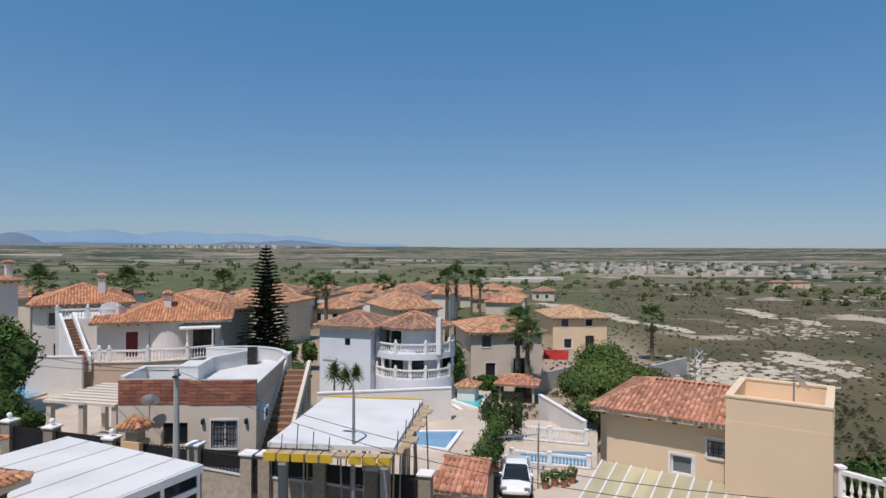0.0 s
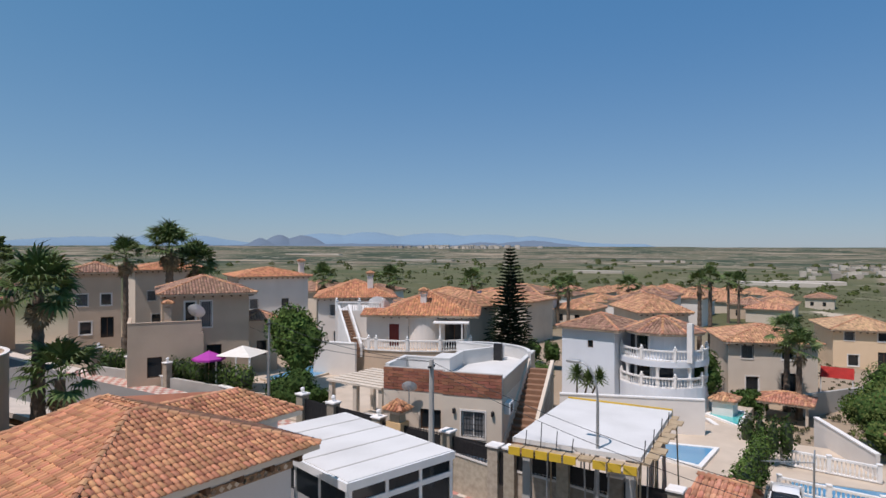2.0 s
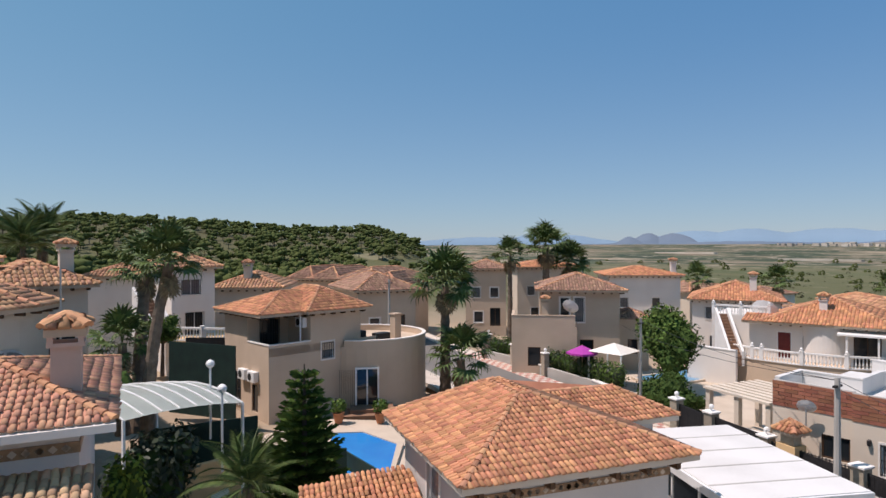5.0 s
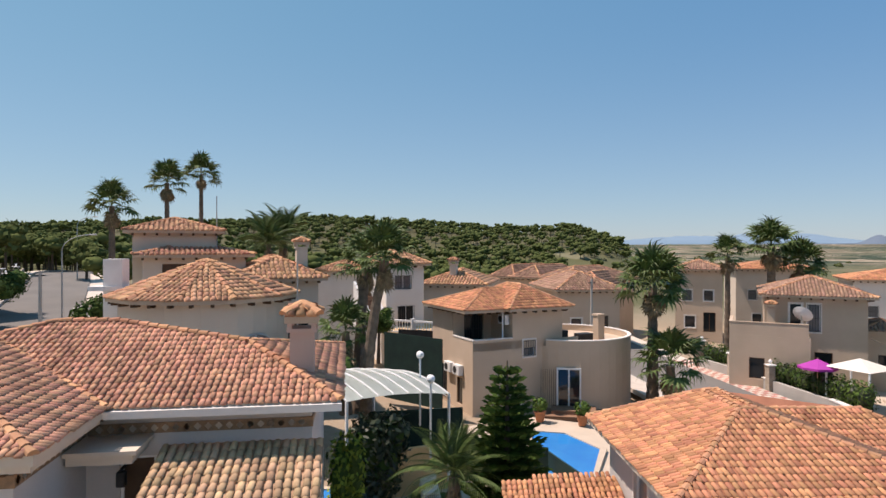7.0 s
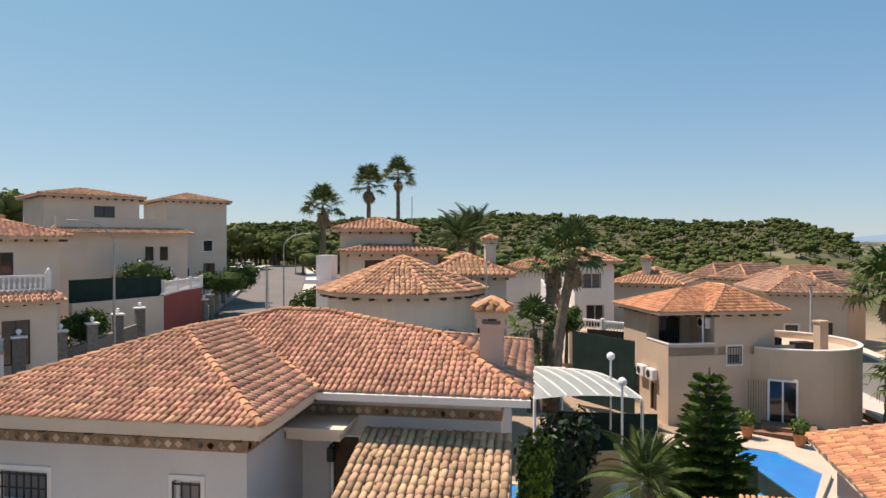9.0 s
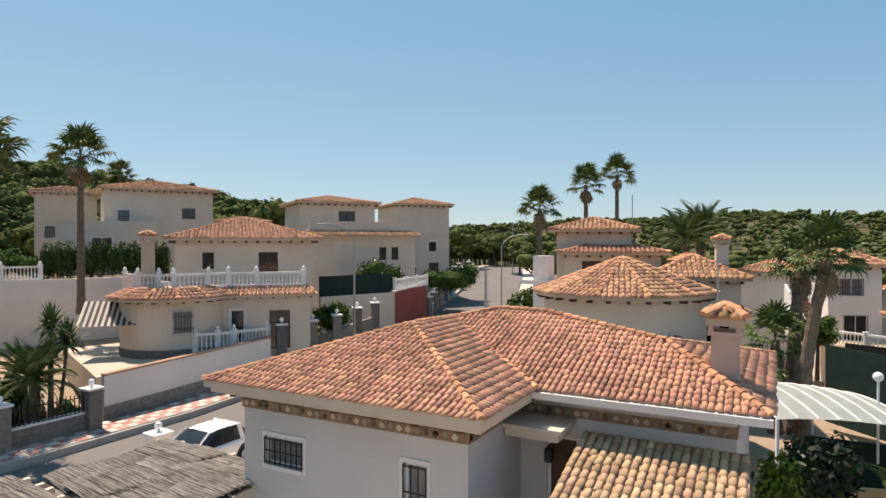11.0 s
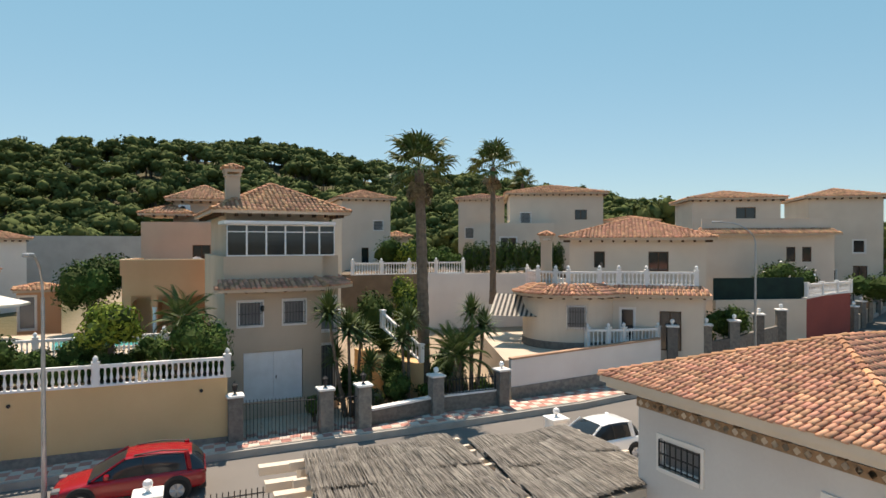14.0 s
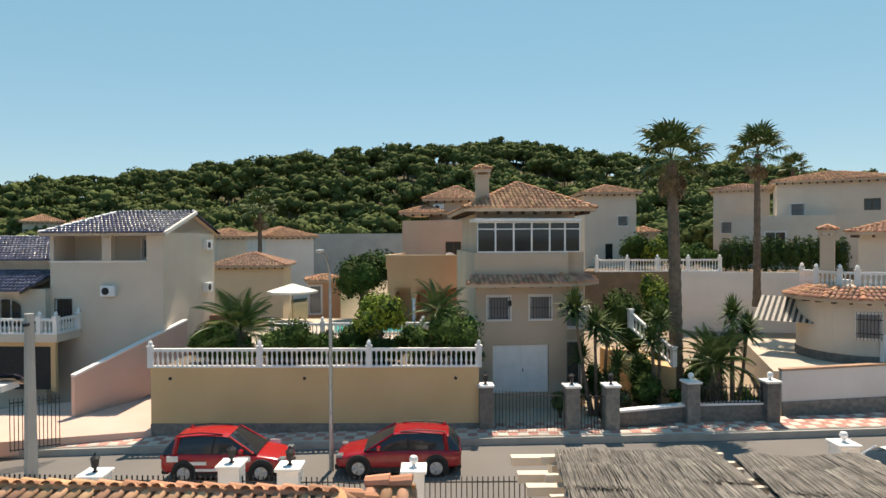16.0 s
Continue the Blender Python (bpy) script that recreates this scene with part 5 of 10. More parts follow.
        part("sill_trim", boxes((-0.30 * L, 0.27 * L, s * hw * 0.95 - 0.03, s * hw * 0.95 + 0.04, 0.20, 0.40)), PLASTIC, t)
        for fx in (-0.30, 0.305):
            R = 0.365 if suv else 0.30
            def wh():
                bm = bmesh.new()
                lathe(bm, [(R * 0.6, -0.11), (R * 0.95, -0.11), (R, -0.07), (R, 0.07), (R * 0.95, 0.11), (R * 0.62, 0.11), (R * 0.6, 0.06)], 22)
                return mesh_of(bm, "tyre", RUBBER)
            def rim():
                bm = bmesh.new()
                lathe(bm, [(R * 0.2, 0.09), (R * 0.2, 0.115)], 8)
                lathe(bm, [(R * 0.56, 0.06), (R * 0.64, 0.112), (R * 0.66, 0.10)], 22)
                for i in range(5):
                    a = i * 2 * math.pi / 5
                    for da in (-0.16, 0.16):
                        tube(bm, [(R * 0.1 * math.cos(a), R * 0.1 * math.sin(a), 0.095), (R * 0.6 * math.cos(a + da), R * 0.6 * math.sin(a + da), 0.085)], 0.034, 4)
                return mesh_of(bm, "rim", ALLOY)
            def arch():
                bm = bmesh.new()
                lathe(bm, [(R * 1.22, -0.03), (R * 1.22, 0.02), (R * 1.14, 0.03)], 26)
                return mesh_of(bm, "wheel_arch", PLASTIC)
            turn = pose(fx * L, s * (hw - 0.075), R, 90 * -s, 0, 0)
            w_ = part("wheel", shared(("tyre", R), wh), None, t, "", turn)
            part("rim", shared(("rim", R), rim), None, w_)
            part("wheel_arch", shared(("arch", R), arch), None, t, "", pose(fx * L, s * (hw - 0.015), R + 0.03, 90 * -s, 0, 0))
    part("bumper", boxes((0.44 * L, 0.497 * L, -hw * 0.72, hw * 0.72, 0.24, 0.42), bevel=0.03), PLASTIC, t)
    part("rear_bumper", boxes((-0.497 * L, -0.44 * L, -hw * 0.78, hw * 0.78, 0.26, 0.44), bevel=0.03), PLASTIC, t)
    return t


# ---- the street to the south: cars ----
car(-2.95, -22.75, gz(-2.95, -22.75), -12 + 0, 4.55, 1.84, 1.6, CARRED, "dark red sport utility car parked by the kerb")
c2 = car(3.1, -24.05, gz(3.1, -24.05), 168, 4.5, 1.84, 1.68, CARRED2, "bright red hatchback with white lettering bars on its doors")
for i, (xa, xb, za, zb) in enumerate(((0.55, 1.15, 0.66, 0.78), (-0.3, 0.1, 0.66, 0.78), (-0.5, 1.3, 0.44, 0.53), (1.55, 1.95, 0.78, 0.98), (-1.0, -0.55, 0.78, 0.96))):
    part("lettering_bar", boxes((xa - 0.35, xb - 0.35, 0.922, 0.932, za, zb)), WHITE, c2)
    part("lettering_bar", boxes((-xb, -xa, -0.932, -0.922, za, zb)), WHITE, c2)
xw = (-17.99, -16.39, 1.81)
car(xw[0], xw[1], gz(xw[0], xw[1]), -8, 4.2, 1.75, 1.5, CARWHITE, "white car parked behind an iron railing", False)

# ---- the ochre wall with its raised garden ----
wl, wr = (6.89, -28.72, 0.15), (-6.79, -25.62, 0.2)
x, y, rz, wd = frame_of(wl, wr)
yw = low_wall(wl, wr, 0.1, 3.0, STUCCO_Y, 0.3, None, "ochre rendered garden wall on a grey stone base", STONE, 0.62)
for fx in (0.06, 0.47, 0.93):
    bm = bmesh.new()
    tube(bm, [(wd * fx, -0.04, 2.55), (wd * fx, 0.0, 2.55)], 0.07, 8)
    part("drain_hole", bm, METAL_D, yw)
balustrade([(wl[0], wl[1]), (wr[0], wr[1])], 3.12, 0.82, label="white balustrade along the top of the ochre wall", post=4.6)
back = Vector((-math.sin(radians(rz)), math.cos(radians(rz))))
def off(p, d, s=0.0):
    u = Vector((math.cos(radians(rz)), math.sin(radians(rz))))
    return (p[0] + back.x * d + u.x * s, p[1] + back.y * d + u.y * s)
patch("garden_bed", flip([off(wl, 0.3), off(wr, 0.3), off(wr, 18), off(wl, 18)]), 2.95, SOIL, "dry planted garden terrace above the wall", "garden")
patch("terrace", flip([off(wl, 6.6, 1.0), off(wr, 6.6, -0.5), off(wr, 17, -0.5), off(wl, 17, 1.0)]), 3.02, TERRACE, "pale tiled pool terrace")
balustrade([(2.23, -35.03, 3.05)[:2], (-8.5, -32.99, 3.05)[:2]], 3.05, 0.98, label="white balustrade round a pool terrace")
balustrade([(wr[0], wr[1]), off(wr, 6.5)], 3.12, 0.82, label="white balustrade stepping back from the wall")
pool([(-1.17, -36.98, 3.1)[:2], (-5.89, -36.1, 3.1)[:2], (-6.56, -39.98, 3.1)[:2], (-1.33, -40.95, 3.1)[:2]], 3.06, WATER_T, "turquoise pool behind a white balustrade")
pu = (1.34, -43.47, 3.1)
parasol(pu[0], pu[1], 3.02, 2.5, 1.7, CANVAS, "open white parasol on the pool terrace")
# planting on the terrace
def shrub(p, z, w_, h, material=LEAF, label="rounded green garden shrub", seed=1, trunk=0.0, size=0.1, count=900, flowers=0, name="shrub", cat="shrub", n=8):
    """A shrub or small tree of width w_ and height h standing at p; trunk: the height at which the crown begins."""
    rng = random.Random(seed)
    blobs = []
    ch = h - trunk
    for i in range(n):
        a, r = i * 2.4, w_ * 0.5 * rng.uniform(0.25, 0.62) * (0 if i == 0 else 1)
        s = rng.uniform(0.42, 0.62) if i else 0.7
        blobs.append((r * math.cos(a), r * math.sin(a), trunk + ch * rng.uniform(0.3, 0.72) if i else trunk + ch * 0.5, w_ * 0.5 * s, w_ * 0.5 * s, ch * 0.5 * s * 1.05))
    return bush(name, p[0], p[1], z, blobs, material, count, size, label, cat, cat + "s", seed, (trunk + ch * 0.4, 0.05 + w_ * 0.025) if trunk else None, flowers=flowers)


shrub((-2.94, -28.51, 2.95), 2.95, 2.9, 3.3, LEAF_Y, "small bright green tree in the raised garden", 4, 1.2, 0.10, 1500, name="small_tree", cat="tree")
pp = (3.41, -30.85, 2.95)
palm(pp[0], pp[1], 2.9, 1.3, 0.33, 1.05, 21, 40, 6, kind="feather", label="squat feather palm with arching fronds")
palm(*(-5.56, -28.0, 2.95)[:2], 2.95, 2.2, 0.14, 0.75, 22, 22, 4, kind="feather", label="slender feather palm in the raised garden")
for i, (px, py, w_, h, m_) in enumerate(((505, 630, 1.6, 1.5, HEDGE), (560, 632, 1.2, 0.9, LEAF), (610, 632, 1.7, 1.4, HEDGE), (800, 632, 2.0, 2.0, LEAF), (345, 630, 1.5, 1.3, LEAF_D), (745, 634, 1.0, 0.9, LEAF), (470, 634, 1.2, 1.0, LEAF_D))):
    shrub(off(wl, 1.4 + (i % 3) * 0.9, (px - 265) / 580 * wd), 2.95, w_ * 1.4, h * 1.4, (LEAF if m_ is LEAF_D else m_), "green shrub in the raised garden bed", 30 + i, 0, 0.09, 1300)
for i in range(22):
    rr_g = random.Random(500 + i)
    m_ = (HEDGE, LEAF, LEAF_D, HEDGE)[i % 4]
    shrub(off(wl, rr_g.uniform(0.9, 5.6), wd * (i + 0.5) / 22), 2.95, rr_g.uniform(0.8, 1.7), rr_g.uniform(0.5, 1.5), m_, "low green plant in the raised garden bed", 500 + i, 0, 0.08, 420)
for i, f_ in enumerate((0.36, 0.42, 0.66, 0.9)):
    yucca(*off(wl, 2.2 + 0.7 * (i % 2), wd * f_), 2.95, [(0, 0, 0.35, 0.85)], label="spiky low agave in the raised bed")
hut = thing("pool_house", 0.34, -47.34, 3.0, math.degrees(math.atan2(0.05, -2.16)), "small orange pool house with a white door", "shed")
body(hut, 0, 2.4, 0, 2.4, -1, 2.5, STUCCO_O, [("f", 0.1, 1.05, 0.9, 2.1, "curtain")])
roof(hut, hip_faces(0, 2.4, 0, 2.4, 2.55, 0.35, 0.2), TILE_P, 0.24, 0.38, seed=37)
yucca(*off(wl, 1.5, wd * 0.83), 2.95, [(0, 0, 0.3, 0.9), (0.5, 0.2, 0.2, 0.7)], label="spiky low agave in the raised bed")
shrub((-3.34, -43.19, 3.22), 3.0, 5.0, 5.2, HEDGE, "dark rounded olive tree by the pool house", 41, 0.8, 0.13, 2200, name="olive_tree", cat="tree")

# ---- villa D: three storeys with a glazed loggia ----
x, y, rz, wd = frame_of((-7.54, -28.84, 1.23), (-13.12, -28.07, 0.74))
dd = thing("villa", x, y, 0.9, rz, "tall beige villa with a glazed white loggia and garage", "house", "villas")
w8 = wd * 0.79
body(dd, 0, w8, 0, 9, -1.2, 5.4, STUCCO_D, [("f", 0.8, 1.45, 2.75, 2.3, "garage"), ("f", 0.6, 5.0, 1.05, 1.1, "bars"), ("f", 2.65, 5.0, 1.0, 1.1, "bars")])
body(dd, w8, wd, 1.1, 9, -1.2, 5.4, STUCCO_D, [("f", 0.12, 1.5, 0.85, 2.2, "bars"), ("f", 0.12, 4.4, 0.9, 1.7, "curtain")])
rf = roof(dd, [[(-0.55, -0.75, 5.55), (w8 + 0.1, -0.75, 5.55), (w8 - 0.2, 0.4, 5.95), (-0.1, 0.4, 5.95)], [(w8 + 0.1, -0.75, 5.55), (wd + 0.5, 0.3, 5.6), (wd, 1.4, 6.0), (w8 - 0.2, 0.4, 5.95)]], TILE_A, seed=12, name="skirt_roof")
rafters(rf, 0, w8, 0, 9, 5.62, "f", 0.75)
body(dd, 0, wd * 0.82, 0.35, 9, 5.4, 7.0, STUCCO_D, name="loggia_wall")
body(dd, wd * 0.82, wd - 0.1, 0.8, 9, 5.4, 7.0, STUCCO_D, name="loggia_wall")
for (xa, xb, ya, n) in ((0.15, wd * 0.66, 0.4, 4), (wd * 0.66, wd * 0.93, 0.4, 2)):
    for i in range(n):
        a, b = xa + (xb - xa) * i / n, xa + (xb - xa) * (i + 1) / n
        fr = part("window_frame", boxes((a, a + 0.04, ya, ya + 0.09, 7.0, 8.5), (b - 0.04, b, ya, ya + 0.09, 7.0, 8.5), (a + 0.04, b - 0.04, ya, ya + 0.09, 7.0, 7.06), (a + 0.04, b - 0.04, ya, ya + 0.09, 8.12, 8.17), (a + 0.04, b - 0.04, ya, ya + 0.09, 8.44, 8.5)), METAL_W, dd, "white metal window frame")
        part("pane", boxes((a + 0.03, b - 0.03, ya + 0.04, ya + 0.055, 7.04, 8.46)), GLASS, fr)
part("loggia_roof", boxes((0.0, wd * 0.93, 0.2, 2.4, 8.51, 8.66)), METAL_W, dd, "white flat loggia roof")
body(dd, 0.35, wd - 0.15, 2.2, 9, 7.0, 9.12, STUCCO_D, [("r", 1.5, 0.5, 1.0, 1.2, "dark")], "upper_wall")
hip(dd, 0.1, wd + 0.1, 1.6, 9.5, 9.2, 1.55, 0.55, TILE_P, "flr", seed=13)
chimney(dd, 0.7, 2.6, 9.1, 10.9, 0.65, STUCCO_D)
for i, xx in enumerate((w8 * 0.37, w8 * 0.93)):
    part("wall_lamp", shared("wlamp", lambda: mesh_of(boxes((-0.07, 0.07, -0.16, 0, 0, 0.26), bevel=0.03), "wall_lamp", METAL_D)), None, dd, "black wall lantern", pose(xx, 0, 4.3 if i else 4.45))
# driveway and forecourt, pillars, gates
pz = 0.32
pil = [(-7.06, -25.53, 0.3), (-10.48, -24.39, 0.3), (-12.02, -23.92, 0.3), (-15.63, -23.72, 0.45), (-18.81, -22.87, 0.5)]
patch("driveway", flip([pil[0][:2], pil[2][:2], (x + math.cos(radians(rz)) * wd, y + math.sin(radians(rz)) * wd), (x, y)]), 0.38, TERRACE, "pale concrete driveway in front of the garage", "driveway", 1.0)
patch("garden_bed", flip([pil[2][:2], pil[4][:2], (pil[4][0] - 2.5, pil[4][1] - 7), (x + math.cos(radians(rz)) * (wd + 0.2), y + math.sin(radians(rz)) * (wd + 0.2))]), 0.7, SOIL, "dry planted front garden behind a stone wall", "garden", 1.0)
for i, p in enumerate(pil):
    pillar(p[0], p[1], 0.3 + 0.05 * i, 2.0 if i < 3 else 1.95, 0.56, STONE, "lamp" if i < 3 else "ball", "grey stone gate pillar with a white cap and finial", rz)
railing(pil[0], pil[1], 0.38, 1.65, step=0.14, label="black iron double driveway gate", name="driveway_gate", cat="gate")
railing(pil[1], pil[2], 0.38, 1.65, step=0.13, label="black iron garden gate", name="garden_gate", cat="gate")
low_wall(pil[2], pil[3], 0.2, 1.05, STONE, 0.3, WHITE, "grey stone front garden wall with a white coping", dz=0.15)
low_wall(pil[3], pil[4], 0.35, 1.05, STONE, 0.3, WHITE, "grey stone front garden wall with a white coping", dz=0.1)
railing(pil[3], pil[4], 1.5, 0.75, step=0.16)
# its stair with a sloping balustrade
balustrade([(-15.11, -27.83, 3.82)[:2], (-16.0, -25.57, 2.47)[:2]], 4.2, 0.8, label="white balustrade down a garden stair", dz=-1.5, finial=False)
balustrade([(-12.66, -30.14, 4.11)[:2], (-13.57, -29.85, 4.09)[:2]], 4.15, 0.8, label="short white balcony balustrade", finial=False)
balustrade([(-15.28, -32.8, 3.95)[:2], (-18.99, -30.78, 3.83)[:2]], 3.6, 0.85, label="white balustrade on an upper garden terrace")
patch("garden_stair", flip([(-15.08, -28.08, 3.56)[:2], (-16.2, -25.68, 2.15)[:2], (-17.93, -29.08, 1.5)[:2], (-15.38, -31.64, 3.05)[:2]]), 2.6, STUCCO_Y, "ochre garden terrace wall below the stair", "terrace", 3.0)
# planting of villa D
palm(*(-16.64, -26.35, 1.13)[:2], 0.6, 11.6, 0.27, 1.12, 31, 40, 26, (0.15, -0.2), label="tall fan palm with a rough dark trunk in a front garden")
palm(*(-27.61, -34.44, 3.36)[:2], 4.5, 9.4, 0.19, 1.05, 32, 38, 8, label="tall slender fan palm behind a garden wall")
palm(*(-46.46, -52.54, 9.16)[:2], 6, 9.2, 0.2, 1.0, 33, 26, 6, label="distant fan palm between villas")
palm(*(-17.45, -24.59, 1.41)[:2], 0.6, 2.3, 0.22, 0.95, 34, 30, 10, kind="feather", label="young feather palm with drooping fronds by a wall")
yucca(*(-12.75, -26.58, 1.52)[:2], 0.6, [(-0.5, 0, 3.6, 1.0), (0.3, 0.3, 4.0, 1.05), (1.2, 0.1, 4.8, 1.1), (0.7, -0.3, 2.6, 0.85)], label="tall yucca with several leafy heads")
yucca(*(-15.47, -25.9, 1.36)[:2], 0.6, [(0, 0, 4.2, 1.0), (0.5, 0.2, 3.4, 0.9)], label="tall yucca beside the palm")
yucca(*(-18.62, -24.97, 1.2)[:2], 0.6, [(0, 0, 4.5, 1.0), (-0.6, 0.2, 3.8, 1.0), (0.4, 0.4, 3.2, 0.9)], label="tall yucca behind the stone wall")
shrub((-15.91, -30.25, 3.2), 2.2, 2.8, 4.0, HEDGE, "tall green garden shrub", 51, 0, 0.1, 1400)
shrub((-18.0, -30.21, 4.73), 2.6, 2.4, 4.6, LEAF_Y, "bright yellow-green leafy garden shrub", 52, 0, 0.1, 1300)
shrub((-10.94, -26.63, 1.71), 0.4, 1.0, 1.3, LEAF, "leafy potted shrub beside the garage", 53, 0.3, 0.09, 400)
for i in range(6):
    p = (-14.07, -25.92, 0.7)
    shrub((p[0] - i * 1.1, p[1] + 0.2 * i - 0.6), 0.65, 0.9, 0.7 + 0.2 * (i % 3), (LEAF, LEAF_D, HEDGE)[i % 3], "low green garden plant", 60 + i, 0, 0.08, 300)

for i, (px_, py_, w_, h, m_) in enumerate(((-13.2, -25.4, 1.3, 1.3, LEAF_D), (-14.6, -25.6, 1.5, 1.9, HEDGE), (-15.2, -27.0, 1.6, 2.6, HEDGE), (-16.4, -25.2, 1.2, 1.2, LEAF), (-17.6, -25.9, 1.8, 2.4, HEDGE), (-18.4, -26.6, 1.6, 2.9, LEAF_D), (-13.0, -27.4, 1.4, 2.2, HEDGE), (-19.0, -24.2, 1.0, 1.0, LEAF), (-16.9, -28.2, 1.8, 3.2, HEDGE))):
    shrub((px_, py_), 0.6, w_, h, m_, "dense green shrub in a front garden", 160 + i, 0, 0.09, 800)
yucca(-13.6, -26.3, 0.6, [(0, 0, 2.2, 0.9), (0.5, 0.3, 1.5, 0.8)], label="low yucca in a front garden")
yucca(-17.2, -24.9, 0.6, [(0, 0, 1.6, 0.9), (-0.5, 0.2, 2.4, 0.9)], label="low yucca behind the stone wall")

# ---- villa E: two storeys with a round bay ----
x, y, rz, wd = frame_of((-27.26, -27.39, 8.89), (-32.97, -20.7, 8.91))
ee = thing("villa", x, y, 2.4, rz, "cream villa with a round bay, balustraded terrace and tiled skirt roof", "house", "villas")
body(ee, 0.45, wd - 0.4, 0.9, 9, -2, 6.35, STUCCO, [("f", 1.5, 6.6, 0.65, 1.0, "dark"), ("f", 4.7, 6.4, 1.15, 1.2, "dark")])
body(ee, wd * 0.34, wd - 0.9, -1.9, 0.9, -2, 3.15, STUCCO, [("f", 0.5, 2.1, 0.75, 2.3, "win"), ("f", 2.6, 2.1, 1.15, 2.2, "dark")], "front_wall")
part("string_course", boxes((0.4, wd - 0.35, 0.84, 9, 3.1, 3.32)), STUCCO_O, ee)
rc = (0.55, -0.8, 2.75)
rb_ = round_body(ee, *rc, -2, 3.15, STUCCO)
bm = bmesh.new()
lathe(bm, [(rc[2] + 0.05, -2.0), (rc[2] + 0.05, 0.55), (rc[2] - 0.02, 0.6)], 40, rc[0], rc[1])
part("stone_plinth", bm, STONE, ee, "grey stone plinth")
m = pose(rc[0], rc[1], 0) @ pose(0, 0, 0, 0, 0, 12) @ pose(-0.55, -rc[2] - 0.03, 1.35)
bw = part("window", boxes((0, 1.1, -0.02, 0.1, 0, 1.3)), STUCCO_W, ee, "", m)
part("pane", boxes((0.1, 1.0, -0.04, -0.021, 0.1, 1.2)), GLASS_B, bw)
for i in range(8):
    part("window_bar", shared("baybar", lambda: mesh_of(boxes((-0.012, 0.012, -0.16, -0.135, 0.0, 1.3)), "window_bar", METAL_D)), None, bw, "", pose(0.05 + 0.14 * i, 0, 0))
for z_ in (0.3, 0.95):
    part("crossbar", shared("baycross", lambda: mesh_of(boxes((0, 1.1, -0.165, -0.13, 0, 0.03)), "crossbar", METAL_D)), None, bw, "", pose(0, 0, z_))
# skirt roof round the bay and along the front
fc = []
A = [(-195 + i * 28) for i in range(8)]
for a0, a1_ in zip(A, A[1:]):
    ro, ri = rc[2] + 0.6, rc[2] - 0.6
    P = lambda r_, a_, z_: (rc[0] + r_ * math.cos(radians(a_)), rc[1] + r_ * math.sin(radians(a_)), z_)
    fc.append([P(ro, a0, 3.25), P(ro, a1_, 3.25), P(ri, a1_, 3.7), P(ri, a0, 3.7)])
fc.append([(3.3, -2.4, 3.25), (wd - 0.5, -2.4, 3.25), (wd - 0.9, -1.3, 3.7), (3.1, -1.3, 3.7)])
rf = roof(ee, fc, TILE_A, seed=15, name="skirt_roof")
rafters(rf, wd * 0.34, wd - 0.9, -1.9, 0.9, 3.3, "f", 0.62)
me = CACHE["rafter"]
for a in range(-190, 0, 14):
    part("rafter", me, None, rf, "", pose(rc[0], rc[1], 0) @ pose(0, 0, 0, 0, 0, a + 90) @ pose(0, -rc[2], 3.1))
part("terrace_floor", boxes((0.0, wd - 1.1, -1.5, 0.9, 3.5, 3.66)), TERRACE, ee)
for pts in ([(-2.0, -0.4), (-1.2, -1.7), (0.6, -2.4), (2.3, -1.7), (3.4, -1.25), (wd - 1.2, -1.25)],):
    b_ = balustrade(pts, 3.68, 0.8, parent=ee)
    b_.name = "roof_balustrade"
hip(ee, 0.45, wd - 0.4, 0.9, 9, 6.45, 1.35, 0.55, TILE_A, "flr", seed=14)
chimney(ee, -0.75, -1.2, 3.0, 6.2, 0.62, STUCCO_D)
aw = new("awning")
aw.parent = ee
ns = 23
for i in range(ns):
    a, b = -3.9 + 3.2 * i / ns, -3.9 + 3.2 * (i + 1) / ns
    bm = bmesh.new()
    v = [bm.verts.new(p) for p in ((a, -0.6, 3.0), (b, -0.6, 3.0), (b, -3.0, 1.9), (a, -3.0, 1.9))]
    bm.faces.new(v)
    bmesh.ops.solidify(bm, geom=bm.faces[:], thickness=0.02)
    part("stripe", bm, STRIPE if i % 2 else CANVAS, aw)
# forecourt wall
el, er = (-20.09, -23.67, 2.68), (-29.03, -21.51, 3.2)
ef, eb = (-20.57, -23.64, 0.44)[2], (-20.57, -23.64, 1.32)[2]
low_wall(el, er, ef, el[2] - ef, STUCCO_W, 0.25, TILE_G, "white rendered front wall with a tile coping on a stone base", STONE, eb - ef, dz=er[2] - el[2], deep=1.2)
patch("terrace", flip([(el[0] - 0.1, el[1] - 0.6), (er[0] - 0.1, er[1] - 0.6), (er[0] - 3, er[1] - 8), (el[0] - 5, el[1] - 9)]), 2.55, TERRACE, "pale terrace in front of the round bay")
balustrade([(-25.78, -23.88, 2.71)[:2], (-26.68, -23.17, 3.19)[:2], (-29.42, -22.0, 3.18)[:2]], 2.75, 1.0, label="white balustrade beside an entrance")
pl2 = [(-29.79, -21.32, 2.46), (-32.44, -20.97, 2.37), (-34.93, -20.75, 2.45), (-38.21, -21.06, 2.59), (-41.01, -21.11, 2.7)]
for p in pl2:
    pillar(p[0], p[1], p[2] - 0.2, 1.6, 0.55, STONE, "ball", "grey stone pillar with a white ball on top", rz)
for a, b in zip(pl2, pl2[1:]):
    low_wall(a, b, a[2] - 0.3, 0.7, STONE, 0.25, None, "low grey stone wall between pillars", dz=b[2] - a[2])
